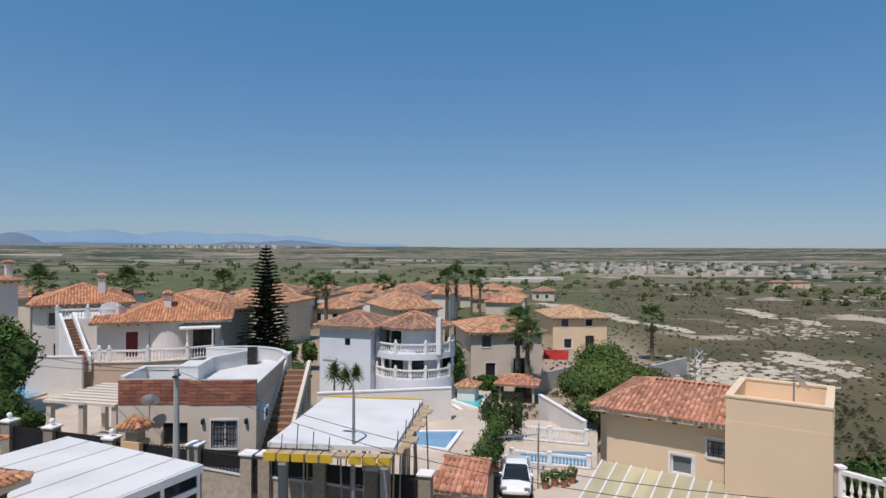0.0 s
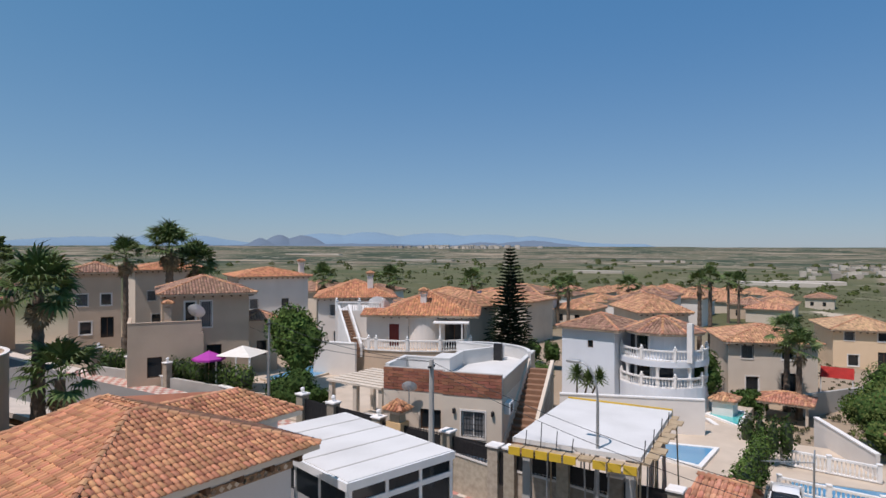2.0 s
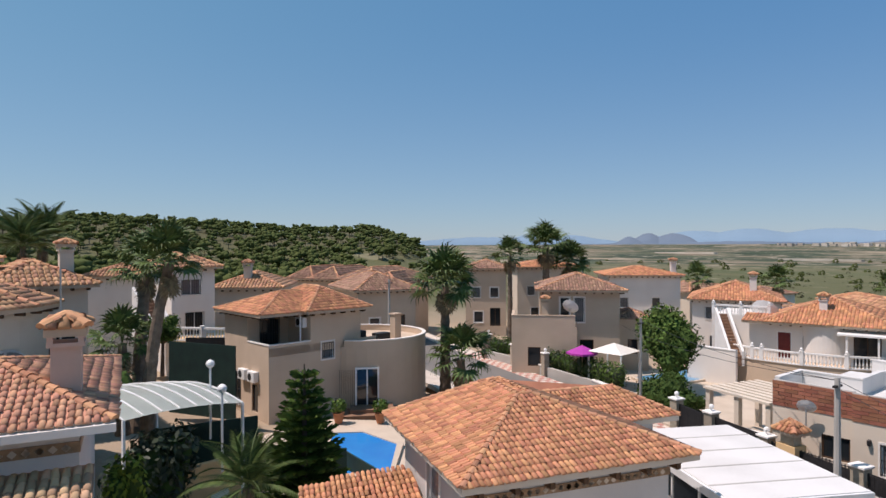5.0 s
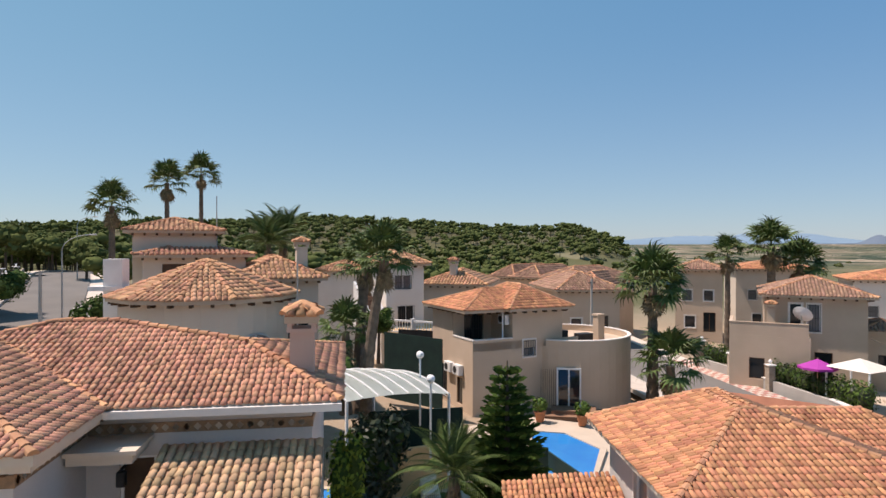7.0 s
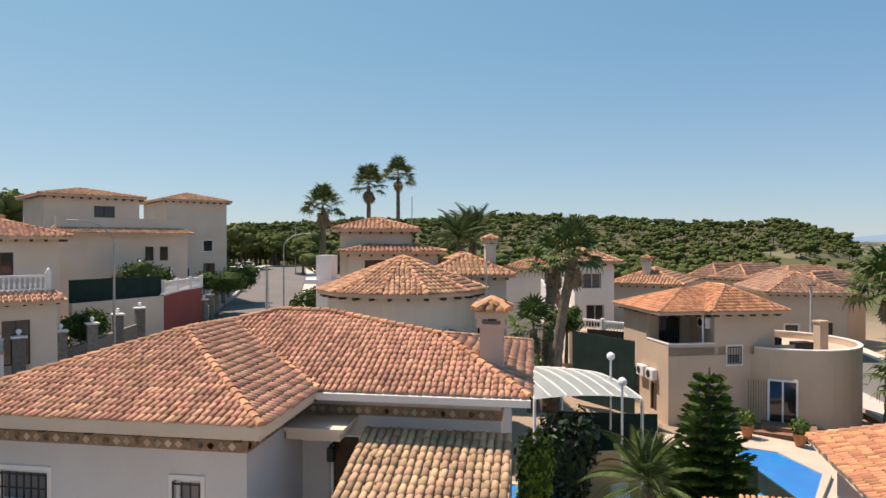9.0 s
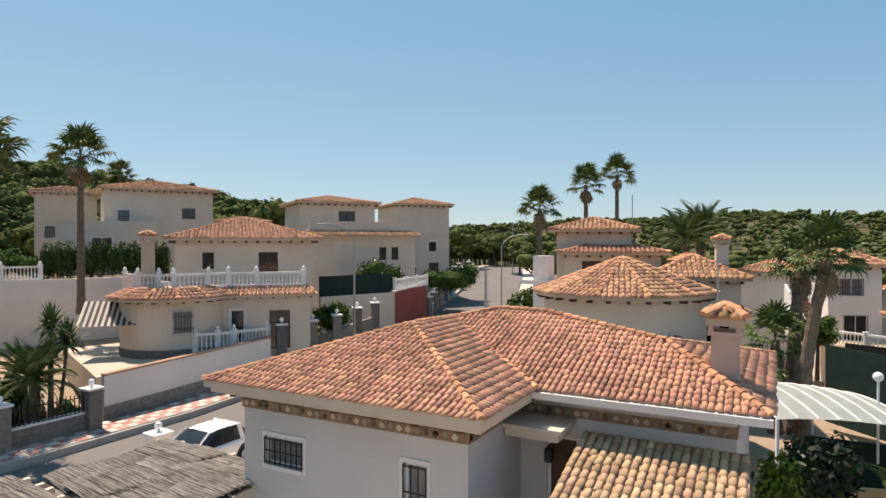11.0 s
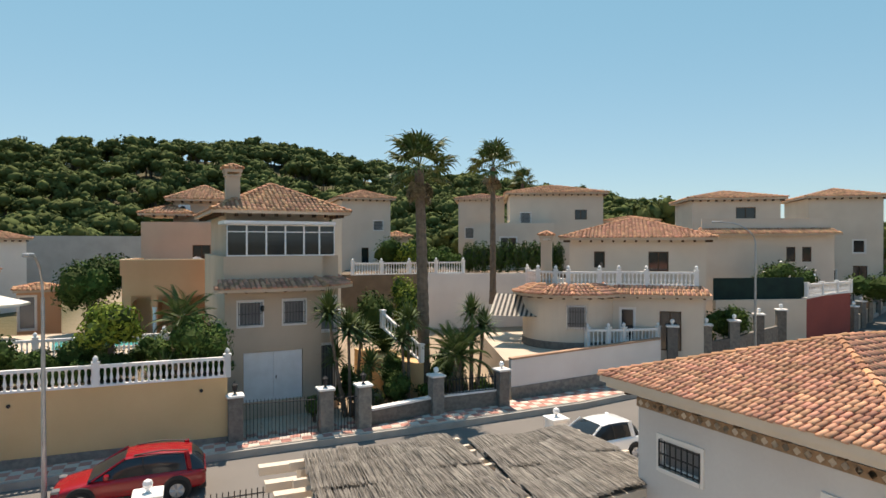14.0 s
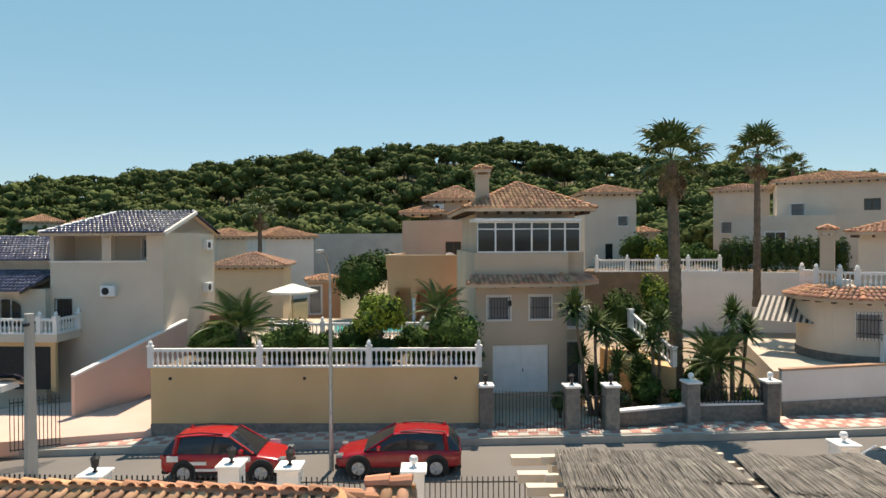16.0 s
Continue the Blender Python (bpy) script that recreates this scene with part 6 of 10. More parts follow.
shrub((-33.5, -22.09, 2.35), 2.2, 2.6, 2.4, HEDGE, "round green shrub behind pillars", 71, 0, 0.1, 1100)
shrub((-36.09, -21.74, 2.45), 2.4, 2.4, 2.4, LEAF, "round green shrub behind pillars", 72, 0, 0.1, 1000)
lp = (-36.8, -20.5, 2.49)
lamp_post(lp[0], lp[1], 1.5, 8.35, rz + 180, 1.9)

# ---- upper plots behind ----
ul, ur = (-26.95, -42.29, 6.11), (-35.27, -38.4, 5.83)
low_wall(ul, ur, 1.5, 4.55, STUCCO_W, 0.3, None, "high white retaining wall of an upper garden")
low_wall(ur, (-32.7, -32.55, 6.2), 1.5, 4.4, STUCCO_W, 0.3, None, "high white retaining wall of an upper garden")
balustrade([(-20.97, -43.34, 6.3)[:2], ul[:2], (-30.05, -41.38, 6.02)[:2]], 6.05, 0.95, label="white balustrade on a high retaining wall")
patch("garden_bed", flip([(-21.43, -46.44, 6.18)[:2], (-28.02, -43.97, 6.01)[:2], (-36.62, -39.87, 5.72)[:2], (-51.48, -47.64, 5.4)[:2], (-32.47, -67.76, 5.45)[:2]]), 5.95, SOIL, "upper garden terrace", "garden", 4)
hedge((-31.89, -43.76, 6.64), (-37.66, -37.49, 6.63), 5.9, 2.7, 1.5, HEDGE, 260, 0.10, "tall dark clipped hedge on an upper terrace")
for i, (_, w_, h, m_) in enumerate(((330, 3.0, 3.2, HEDGE), (365, 2.6, 2.8, LEAF_Y), (430, 3.0, 2.6, LEAF), (395, 2.4, 3.5, HEDGE), (460, 2.0, 2.0, LEAF))):
    p = ((-26.8, -48.19, 6.67), (-27.61, -46.57, 6.68), (-30.58, -45.89, 6.62), (-31.91, -50.98, 6.47), (-31.14, -44.29, 6.64))[i]
    shrub(p, 5.9, w_, h, m_, "garden shrub on an upper terrace", 80 + i, 0, 0.13, 700)

# front walls and hedges along the climbing street
wp = offset(W_STREET[1:4], 5.75)
wq = []
for (ax, ay), (bx, by) in zip(wp, wp[1:]):
    wq += [(ax + (bx - ax) * i / 5, ay + (by - ay) * i / 5) for i in range(5)]
wq = [(a, b, gz(a, b)) for a, b in wq if -92 < a < -53]
for i, (a, b) in enumerate(zip(wq, wq[1:])):
    low_wall(a, b, a[2], 1.1, (STONE, STUCCO_Y)[i > 4], 0.28, None, "grey front garden wall along the street", dz=b[2] - a[2])
    hedge((a[0], a[1] - 1.0), (b[0], b[1] - 1.0), a[2] + 0.3, 2.2 + 0.3 * (i % 2), 1.3, (HEDGE, LEAF_D)[i % 2], 90, 0.11, "dark leafy hedge above a street wall", 90 + i)
for a in wq:
    pillar(a[0], a[1], a[2], 2.0, 0.5, STONE, None, "grey stone pillar in a street wall")


# ---- reed pergola, near roofs and fence on the camera's side of the south street ----
def reed_mat(corners, z, label, seed, along=0.0, n=3200, dz=0.25):
    """Split reeds laid side by side on a pergola, ragged at the edges."""
    cx, cy = sum(c[0] for c in corners) / 4, sum(c[1] for c in corners) / 4
    t = thing("reed_pergola", cx, cy, 0, 0, label, "pergola", "pergolas")
    P = [Vector((c[0] - cx, c[1] - cy, 0)) for c in corners]
    rng = np.random.default_rng(seed)
    V, Q = [], []
    rows = 4
    for i in range(n):
        u = rng.random()
        k = rng.integers(0, rows)
        a = P[0].lerp(P[1], u).lerp(P[3].lerp(P[2], u), (k - 0.12) / rows)
        b = P[0].lerp(P[1], u + rng.normal(0, 0.012)).lerp(P[3].lerp(P[2], u + rng.normal(0, 0.012)), min(1.03, (k + 1 + rng.uniform(-0.05, 0.12)) / rows))
        zz = z + rng.uniform(-0.02, 0.05) + 0.05 * (k % 2) + 0.05 * math.sin(u * 9 + k)
        d = (b - a).normalized()
        q = Vector((-d.y, d.x, 0)) * rng.uniform(0.004, 0.0095)
        m = (a + b) / 2
        s = len(V)
        for p, h in ((a, zz + 0.02), (m, zz + rng.uniform(0, 0.03)), (b, zz - 0.01)):
            V += [tuple(p - q + Vector((0, 0, h))), tuple(p + Vector((0, 0, h + 0.014))), tuple(p + q + Vector((0, 0, h)))]
        Q += [(s, s + 1, s + 4, s + 3), (s + 1, s + 2, s + 5, s + 4), (s + 3, s + 4, s + 7, s + 6), (s + 4, s + 5, s + 8, s + 7)]
    o = part("reed_cover", arrays("reed_cover", V, Q, THATCH), None, t, "grey weathered reed matting")
    o["kind"] = "stuff"
    bm = bmesh.new()
    bm.faces.new([bm.verts.new(p + Vector((0, 0, z - 0.05))) for p in P])
    part("lining", bm, THATCH, t)
    for k in range(rows + 1):
        bm = bmesh.new()
        a, b = P[0].lerp(P[3], k / rows), P[1].lerp(P[2], k / rows)
        d = (b - a).normalized()
        a, b = a - d * 0.35, b + d * 0.35
        q = Vector((-d.y, d.x, 0)) * 0.06
        v = [bm.verts.new(p + s * q + Vector((0, 0, z + h))) for p in (a, b) for s in (-1, 1) for h in (-0.24, -0.06)]
        for f in ((0, 1, 3, 2), (4, 6, 7, 5), (0, 4, 5, 1), (2, 3, 7, 6), (1, 5, 7, 3), (0, 2, 6, 4)):
            bm.faces.new([v[i] for i in f])
        part("beam", bm, STUCCO, t, "pale painted concrete beam")
    for p in P:
        part("column", boxes((p.x - 0.14, p.x + 0.14, p.y - 0.14, p.y + 0.14, -0.3, z - 0.24)), STUCCO, t)
    return t


reed_mat([(-5.71, -14.69, 3.2)[:2], (-9.54, -14.01, 3.2)[:2], (-8.7, -9.87, 3.2)[:2], (-4.35, -10.2, 3.2)[:2]], 3.2, "reed-covered pergola with pale beams, weathered grey", 5)
reed_mat([(-9.88, -13.46, 3.15)[:2], (-12.97, -12.8, 3.15)[:2], (-12.4, -8.83, 3.15)[:2], (-8.6, -9.19, 3.15)[:2]], 3.15, "ragged reed-covered pergola beside a white villa", 6)
for p, h in (((2.48, -19.09, 2.1), 0), ((0.82, -18.51, 2.1), 0), ((-2.62, -17.54, 2.1), 1), ((6.12, -19.16, 2.1), 0), ((-16.22, -16.61, 2.0), 1)):
    g = gz(p[0], p[1])
    pillar(p[0], p[1], g, 2.0 - g, 0.6, WHITE, "ball" if h else "lamp", "white fence pillar with a lamp or ball on top")
fz = [(9.77, -20.91, 1.6), (6.39, -20.04, 1.6), (2.48, -19.1, 1.6), (0.82, -18.63, 1.6), (-2.67, -17.82, 1.6), (-5.96, -17.14, 1.6)]
for a, b in zip(fz, fz[1:]):
    g = gz(*a[:2])
    railing(a, b, 0.55, 1.05, step=0.15, label="black iron street railing with bent tips")
    low_wall(a, b, gz(*a[:2]), 0.5, STUCCO_W, 0.25, WHITE, "low white wall carrying an iron railing")
# steps and blocks by the pergola
for i, p in enumerate(((-5.77, -15.97, 2.6), (-5.55, -14.81, 2.6), (-5.41, -13.77, 2.7))):
    pb_ = thing("pergola_beam", p[0], p[1], p[2], 168, "pale concrete pergola beam on a post", "beam", "pergola beams")
    part("beam", boxes((-0.75, 0.75, -0.14, 0.14, -0.12, 0.1)), STUCCO, pb_)
    part("post", boxes((0.3, 0.55, -0.12, 0.12, -3.0, -0.12)), STUCCO, pb_)

# the villa under the camera: its roof ridge and a tiled chimney top
rl, rr_ = (5.42, -11.18, 4.85), (-0.16, -9.55, 4.8)
x, y, rz, wd = frame_of(rl, rr_)
hv = thing("villa", x, y, 0, rz, "villa with a low pale orange tiled roof", "house", "villas")
zr = (rl[2] + rr_[2]) / 2 - 0.05
roof(hv, [[(-4, -3.4, zr - 1.15), (wd + 1.6, -3.4, zr - 1.15), (wd, 0, zr), (-4, 0, zr)], [(wd + 1.6, 2.0, zr - 1.15), (-4, 2.0, zr - 1.15), (-4, 0, zr), (wd, 0, zr)], [(wd + 1.6, -3.4, zr - 1.15), (wd + 1.6, 2.0, zr - 1.15), (wd, 0, zr)]], TILE_P, 0.22, 0.36, seed=22, ridge=RIDGE)
body(hv, -4, wd + 1.1, -2.9, 1.5, -0.5, zr - 1.3, STUCCO_W)
cx_ = (-0.97, -10.06, 4.6)
ch = thing("chimney_stack", cx_[0], cx_[1], 0, rz, "pale chimney with a little barrel-tiled top", "chimney")
part("shaft", boxes((-0.32, 0.32, -0.3, 0.3, -0.3, cx_[2] - 0.22)), STUCCO, ch)
k = cx_[2]
roof(ch, [[(-0.4, -0.45, k - 0.2), (0.4, -0.45, k - 0.2), (0.36, 0, k + 0.06), (-0.36, 0, k + 0.06)], [(0.4, 0.45, k - 0.2), (-0.4, 0.45, k - 0.2), (-0.36, 0, k + 0.06), (0.36, 0, k + 0.06)]], TILE_P, 0.26, 0.4, seed=23, name="chimney_roof")

# ---- the left-hand villa with glazed blue tiles ----
lh = thing("villa", 7.81, -35.53, 0, 165, "cream villa with glazed dark blue roof tiles, loggia and balcony", "house", "villas")
body(lh, -6.2, 0, 0, 6.5, -0.6, 7.4, STUCCO, [("f", 0.25, 4.8, 0.95, 1.3, "darkbars")])
body(lh, -0.9, 0, 0, 1.8, 7.4, 9.0, STUCCO, name="upper_wall")
body(lh, -6.2, 0, 1.8, 6.5, 7.4, 9.0, STUCCO, [("f", 4.1, 0.15, 1.1, 1.1, "curtain")], "upper_wall")
part("loggia_pier", boxes((-3.35, -2.85, 0.02, 0.4, 7.4, 9.0)), STUCCO, lh)
part("loggia_coping", boxes((-6.24, -0.902, -0.04, 0.22, 7.402, 7.5)), STUCCO_W, lh)
part("loggia_cheek", boxes((-6.2, -6.0, 0.0, 1.8, 7.4, 9.0)), STUCCO, lh)
bm = bmesh.new()
bm.faces.new([bm.verts.new(p) for p in ((-0.02, 0, 9.0), (-0.02, 6.5, 9.0), (-0.02, 3.25, 10.05))])
bmesh.ops.solidify(bm, geom=bm.faces[:], thickness=0.25)
part("gable_wall", bm, STUCCO, lh)
roof(lh, [[(-6.5, -0.4, 8.98), (0.25, -0.4, 8.98), (0.25, 3.25, 10.2), (-4.4, 3.25, 10.2)], [(0.25, 6.9, 8.98), (-6.5, 6.9, 8.98), (-4.4, 3.25, 10.2), (0.25, 3.25, 10.2)], [(-6.5, 6.9, 8.98), (-6.5, -0.4, 8.98), (-4.4, 3.25, 10.2)]], TILE_K, seed=31, ridge=WHITE)
part("verge", boxes((0.252, 0.4, 0, 3.9, -0.12, 0.06)), STUCCO_W, lh, "", pose(0, -0.4, 8.98, math.degrees(math.atan2(1.22, 3.65)), 0, 0))
body(lh, -13.5, -6.2, -0.4, 6.5, -0.6, 6.0, STUCCO, [("f", 6.0, 1.9, 1.15, 1.9, "dark")], "side_wing")
body(lh, -13.5, -6.2, 1.2, 6.5, 6.0, 7.4, STUCCO, name="upper_wing")
roof(lh, [[(-14, -1.2, 5.95), (-7.0, -1.2, 5.95), (-6.3, 1.2, 6.95), (-14, 1.2, 6.95)]], TILE_K, seed=32, ridge=WHITE, name="lower_roof")
roof(lh, [[(-14, 0.8, 7.5), (-6.1, 0.8, 7.5), (-6.1, 4.6, 8.85), (-14, 4.6, 8.85)]], TILE_K, seed=33, ridge=WHITE, name="upper_roof")
# arched window over the balcony
bm = bmesh.new()
aw_ = [(0, 0), (1.9, 0)] + [(0.95 + 0.95 * math.cos(a), 0.85 + 0.75 * math.sin(a)) for a in [i * math.pi / 10 for i in range(11)]]
bm.faces.new([bm.verts.new((a, 0, b)) for a, b in aw_])
bmesh.ops.solidify(bm, geom=bm.faces[:], thickness=0.12)
wn = part("arched_window", bm, METAL_W, lh, "white arched window", pose(-9.3, -0.45, 3.95))
bm = bmesh.new()
for s0, s1 in ((0.06, 0.34), (0.38, 0.64), (0.68, 0.94)):
    q = [(s0 * 1.9, 0.08), (s1 * 1.9, 0.08)] + [(1.9 * (s1 - (s1 - s0) * i / 5), 0.85 + 0.68 * math.sqrt(max(0, 1 - (2 * (s1 - (s1 - s0) * i / 5) - 1) ** 2))) for i in range(6)]
    bm.faces.new([bm.verts.new((a, -0.015, b)) for a, b in q])
part("pane", bm, GLASS, wn)
part("balcony_slab", boxes((-13.5, -4.5, -2.0, -0.41, 3.45, 3.85), (-6.19, -4.5, -0.41, -0.01, 3.45, 3.85)), STUCCO, lh)
balustrade([(-13.4, -1.9), (-4.6, -1.9), (-4.6, -0.1)], 3.85, 0.8, parent=lh).name = "balcony_balustrade"
# black panel standing in for the shade inside the open garage
part("garage_opening", boxes((-8.2, -5.0, -1.7, -1.6, 1.0, 3.2)), PLASTIC, lh)
part("garage_surround", boxes((-8.45, -8.2, -1.75, -1.55, 0.9, 3.44), (-5.0, -4.75, -1.75, -1.55, 0.9, 3.44), (-8.2, -5.0, -1.75, -1.55, 3.2, 3.44)), STUCCO_Y, lh)
ac_unit(lh, pose(-2.9, 0, 5.6))
for v_ in (5.4, 8.0):
    ac_unit(lh, pose(0, 5.2, v_, 0, 0, 90))
# stepped stair against the side
for i in range(6):
    part("stair_step", boxes((0.05, 1.0, 5.6 - i * 0.75, 6.3 - i * 0.75, 0.5, 3.9 - i * 0.4)), TREAD, lh, "brown tiled stair step")
low_wall((10.81, -31.6, 2.14), (6.86, -36.74, 2.98), 0.3, 2.0, PINKWALL, 0.25, WHITE, "pinkish sloping driveway wall with a white coping", dz=1.8)
pw = thing("gateway", *(12.16, -27.33, 0.89)[:2], 0.1, -12 + 180, "gateway with a blue-tiled canopy and iron gate", "gateway")
part("canopy", boxes((-4.0, 0.6, -0.5, 0.5, 2.7, 2.95)), STUCCO_W, pw)
roof(pw, [[(0.7, 0.75, 2.9), (-4.2, 0.75, 2.9), (-4.2, 0, 3.3), (0.7, 0, 3.3)]], TILE_K, seed=34, name="canopy_roof")
for xx in (-3.7, -0.4):
    part("post", boxes((xx - 0.3, xx + 0.3, -0.3, 0.3, -0.4, 2.7)), PINKWALL, pw)
patch("driveway", flip([(6.86, -28.57, 0.36)[:2], (13.59, -28.32, 0.67)[:2], (16.16, -33.74, 1.58)[:2], (6.69, -35.76, 1.91)[:2]]), 0.45, PINKWALL, "pink paved driveway", "driveway", 0.6)
gt = [(11.67, -27.32, 1.04), (10.1, -27.82, 0.79)]
railing(gt[0], gt[1], 0.3, 2.0, step=0.13, label="black iron entrance gate", name="entrance_gate", cat="gate")
pl_ = (8.36, -20.79, 1.67)
pole(pl_[0], pl_[1], -0.2, 6.6, 0.17, CONCRETE)
lp = (-0.51, -23.32, -0.23)
lamp_post(lp[0], lp[1], 0.05, 8.15, 75, 1.2)

# ---- orange arcade house behind the pool terrace ----
x, y, rz, wd = frame_of((-4.83, -41.02, 3.45), (-10.1, -38.98, 3.59))
ah = thing("villa", x, y, 2.9, rz, "orange villa with an arcaded porch and roof terrace", "house", "villas")
body(ah, 0, wd, 0, 7, -2, 3.7, STUCCO_O, [("f", 0.5, 2.0, 1.1, 2.5, "void"), ("f", 1.95, 2.0, 1.1, 2.5, "void"), ("f", 3.6, 2.0, 1.6, 2.5, "void")])
for u, w_ in ((0.5, 1.1), (1.95, 1.1), (3.6, 1.6)):
    bm = bmesh.new()
    pts = [(u, 2.5)] + [(u + w_ / 2 - w_ / 2 * math.cos(a), 1.8 + w_ / 2 * math.sin(a)) for a in [i * math.pi / 8 for i in range(9)]] + [(u + w_, 2.5)]
    f = bm.faces.new([bm.verts.new((a, 0.02, b)) for a, b in pts])
    bmesh.ops.solidify(bm, geom=bm.faces[:], thickness=0.25)
    part("arch", bm, STUCCO_O, ah)
    bm = bmesh.new()
    lathe(bm, [(0.13, 0), (0.11, 0.2), (0.10, 1.6), (0.15, 1.8)], 10, u - 0.15, -0.05)
    part("column", bm, STUCCO_B, ah)
parapet(ah, [(0, 5), (0, 0.05), (wd, 0.05)], 3.7, 4.6, STUCCO_O, closed=False, cap=STUCCO_P)
ub = thing("villa", *(-6.71, -46.82, 6.58)[:2], 4.0, rz, "beige villa with stacked tiled roofs behind the arcade", "house", "villas")
body(ub, 0, 5.2, 0, 6, -3, 6.0, STUCCO_D, [("f", 3.3, 6.4, 1.2, 1.0, "dark")])
hip(ub, 0.1, 3.0, 0.2, 5, 6.6, 0.6, 0.3, TILE_P, "f", seed=35)
body(ub, 1.8, 5.6, 1.4, 6, 6.0, 7.6, STUCCO_D)
hip(ub, 1.8, 5.6, 1.4, 7, 7.7, 1.1, 0.45, TILE_P, "f", seed=36)
ac_unit(ub, pose(2.6, 1.4, 6.7))
dp = (-9.18, -41.27, 6.8)
dish(dp[0], dp[1], dp[2] - 0.6, rz + 60, 0.75, "dark satellite dish on the orange roof terrace")


# ---- further villas ----
def villa(pl, pr, z0, zt, depth, wall, tile, rise=1.2, holes=(), label="cream villa with a hipped tile roof", seed=1, pitch=0.26, row=0.42, over=0.45, raft="f", chim=None):
    x, y, rz, wd = frame_of(pl, pr)
    h = thing("villa", x, y, z0, rz, label, "house", "villas")
    body(h, 0, wd, 0, depth, -3, zt - z0 - 0.15, wall, [(s, u * wd, v + 3, w_, hh, k_) for s, u, v, w_, hh, k_ in holes])
    hip(h, 0, wd, 0, depth, zt - z0, rise, over, tile, raft, pitch=pitch, row=row, seed=seed)
    if chim:
        chimney(h, chim[0] * wd, chim[1], zt - z0, zt - z0 + rise + 0.5, 0.6, wall)
    return h, wd


W2 = (("f", 0.15, 3.6, 1.0, 1.2, "bars"), ("f", 0.6, 3.6, 1.0, 1.2, "win"), ("f", 0.2, 0.7, 1.1, 1.3, "win"), ("f", 0.6, 0.3, 1.2, 2.1, "dark"))
W1 = (("f", 0.2, 0.9, 1.1, 1.2, "win"), ("f", 0.6, 0.2, 1.3, 2.1, "dark"))

# villa F: round conical roof with arched windows
cf = (-29.5, -2.47, 6.42)
fr_ = thing("villa", cf[0], cf[1], 2.4, -10, "cream villa with a conical tiled roof and arched glazing", "house", "villas")
ze = 3.95
bm = bmesh.new()
R = 3.55
round_body(fr_, 0, 0, R, -2.5, ze - 0.15, STUCCO, sides=32)
n8 = 12
ring = [((R + 0.5) * math.cos(i * 2 * math.pi / n8), (R + 0.5) * math.sin(i * 2 * math.pi / n8), ze) for i in range(n8)]
cr_ = roof(fr_, [[ring[i], ring[(i + 1) % n8], (0, 0, ze + 1.5)] for i in range(n8)], TILE_P, seed=41)
for i in range(30):
    part("rafter", CACHE["rafter"], None, cr_, "", pose(0, 0, 0, 0, 0, i * 12) @ pose(0, -R, ze - 0.19))
aim = math.degrees(math.atan2(-cf[1], -cf[0])) + 90 + 10
for da, w_ in ((-6, 2.0), (32, 1.8), (-45, 1.6)):
    m = pose(0, 0, 0, 0, 0, aim + da) @ pose(-w_ / 2, -R - 0.02, 0.9)
    bm = bmesh.new()
    pts = [(0, 0), (w_, 0)] + [(w_ / 2 + w_ / 2 * math.cos(a), 0.9 + 0.7 * math.sin(a)) for a in [i * math.pi / 10 for i in range(11)]]
    bm.faces.new([bm.verts.new((a, 0, b)) for a, b in pts])
    bmesh.ops.solidify(bm, geom=bm.faces[:], thickness=0.3)
    wn = part("arched_window", bm, METAL_W, fr_, "white arched window", m)
    bm = bmesh.new()
    for s0, s1 in ((0.08, 0.47), (0.53, 0.92)):
        q = [(s0 * w_, 0.08), (s1 * w_, 0.08)] + [(w_ * (s1 - (s1 - s0) * i / 5), 0.88 + 0.62 * math.sqrt(max(0, 1 - (2 * (s1 - (s1 - s0) * i / 5) - 1) ** 2))) for i in range(6)]
        bm.faces.new([bm.verts.new((a, -0.012, b)) for a, b in q])
    part("pane", bm, GLASS_B, wn)
h, wd = villa((-34.08, -1.21, 6.49), (-34.47, 2.87, 6.57), 2.4, 6.75, 7, STUCCO, TILE_P, 1.1, (("f", 0.55, 0.6, 1.3, 2.0, "dark"),), "cream villa wing with a hipped tile roof and chimney", 42, chim=(0.82, 1.2))
h, wd = villa((-37.46, -6.99, 9.32), (-38.01, -2.67, 9.3), 3, 9.35, 5, STUCCO, TILE_P, 0.75, (), "upper storey of a cream villa with tiled roof", 43)
h2, wd = villa((-36.07, -6.24, 8.36), (-37.09, -1.01, 8.37), 3, 8.0, 4, STUCCO, TILE_R, 0.5, (("f", 0.18, 3.1, 1.5, 1.4, "dark"), ("f", 0.48, 3.1, 1.5, 1.4, "dark")), "glazed sun room under a red tiled roof", 44)
st = (-30.46, -6.33, 4.9)
part("chimney_block", boxes((-0.4, 0.4, -0.4, 0.4, -1, 3.0), (-1.0, 0.5, -0.5, 0.5, 1.6, 1.8)), WHITE, None).matrix_basis = pose(st[0], st[1], st[2], 0, 0, 80)
tagged(bpy.data.objects["chimney_block"], "white stair block beside the round villa", "stair block")
balustrade([(-24.1, 0.26, 5.06)[:2], (-24.47, 1.1, 5.05)[:2], (-22.99, 2.21, 4.76)[:2]], 3.9, 0.9, label="white balustrade by a round villa", dz=-0.8, finial=False)
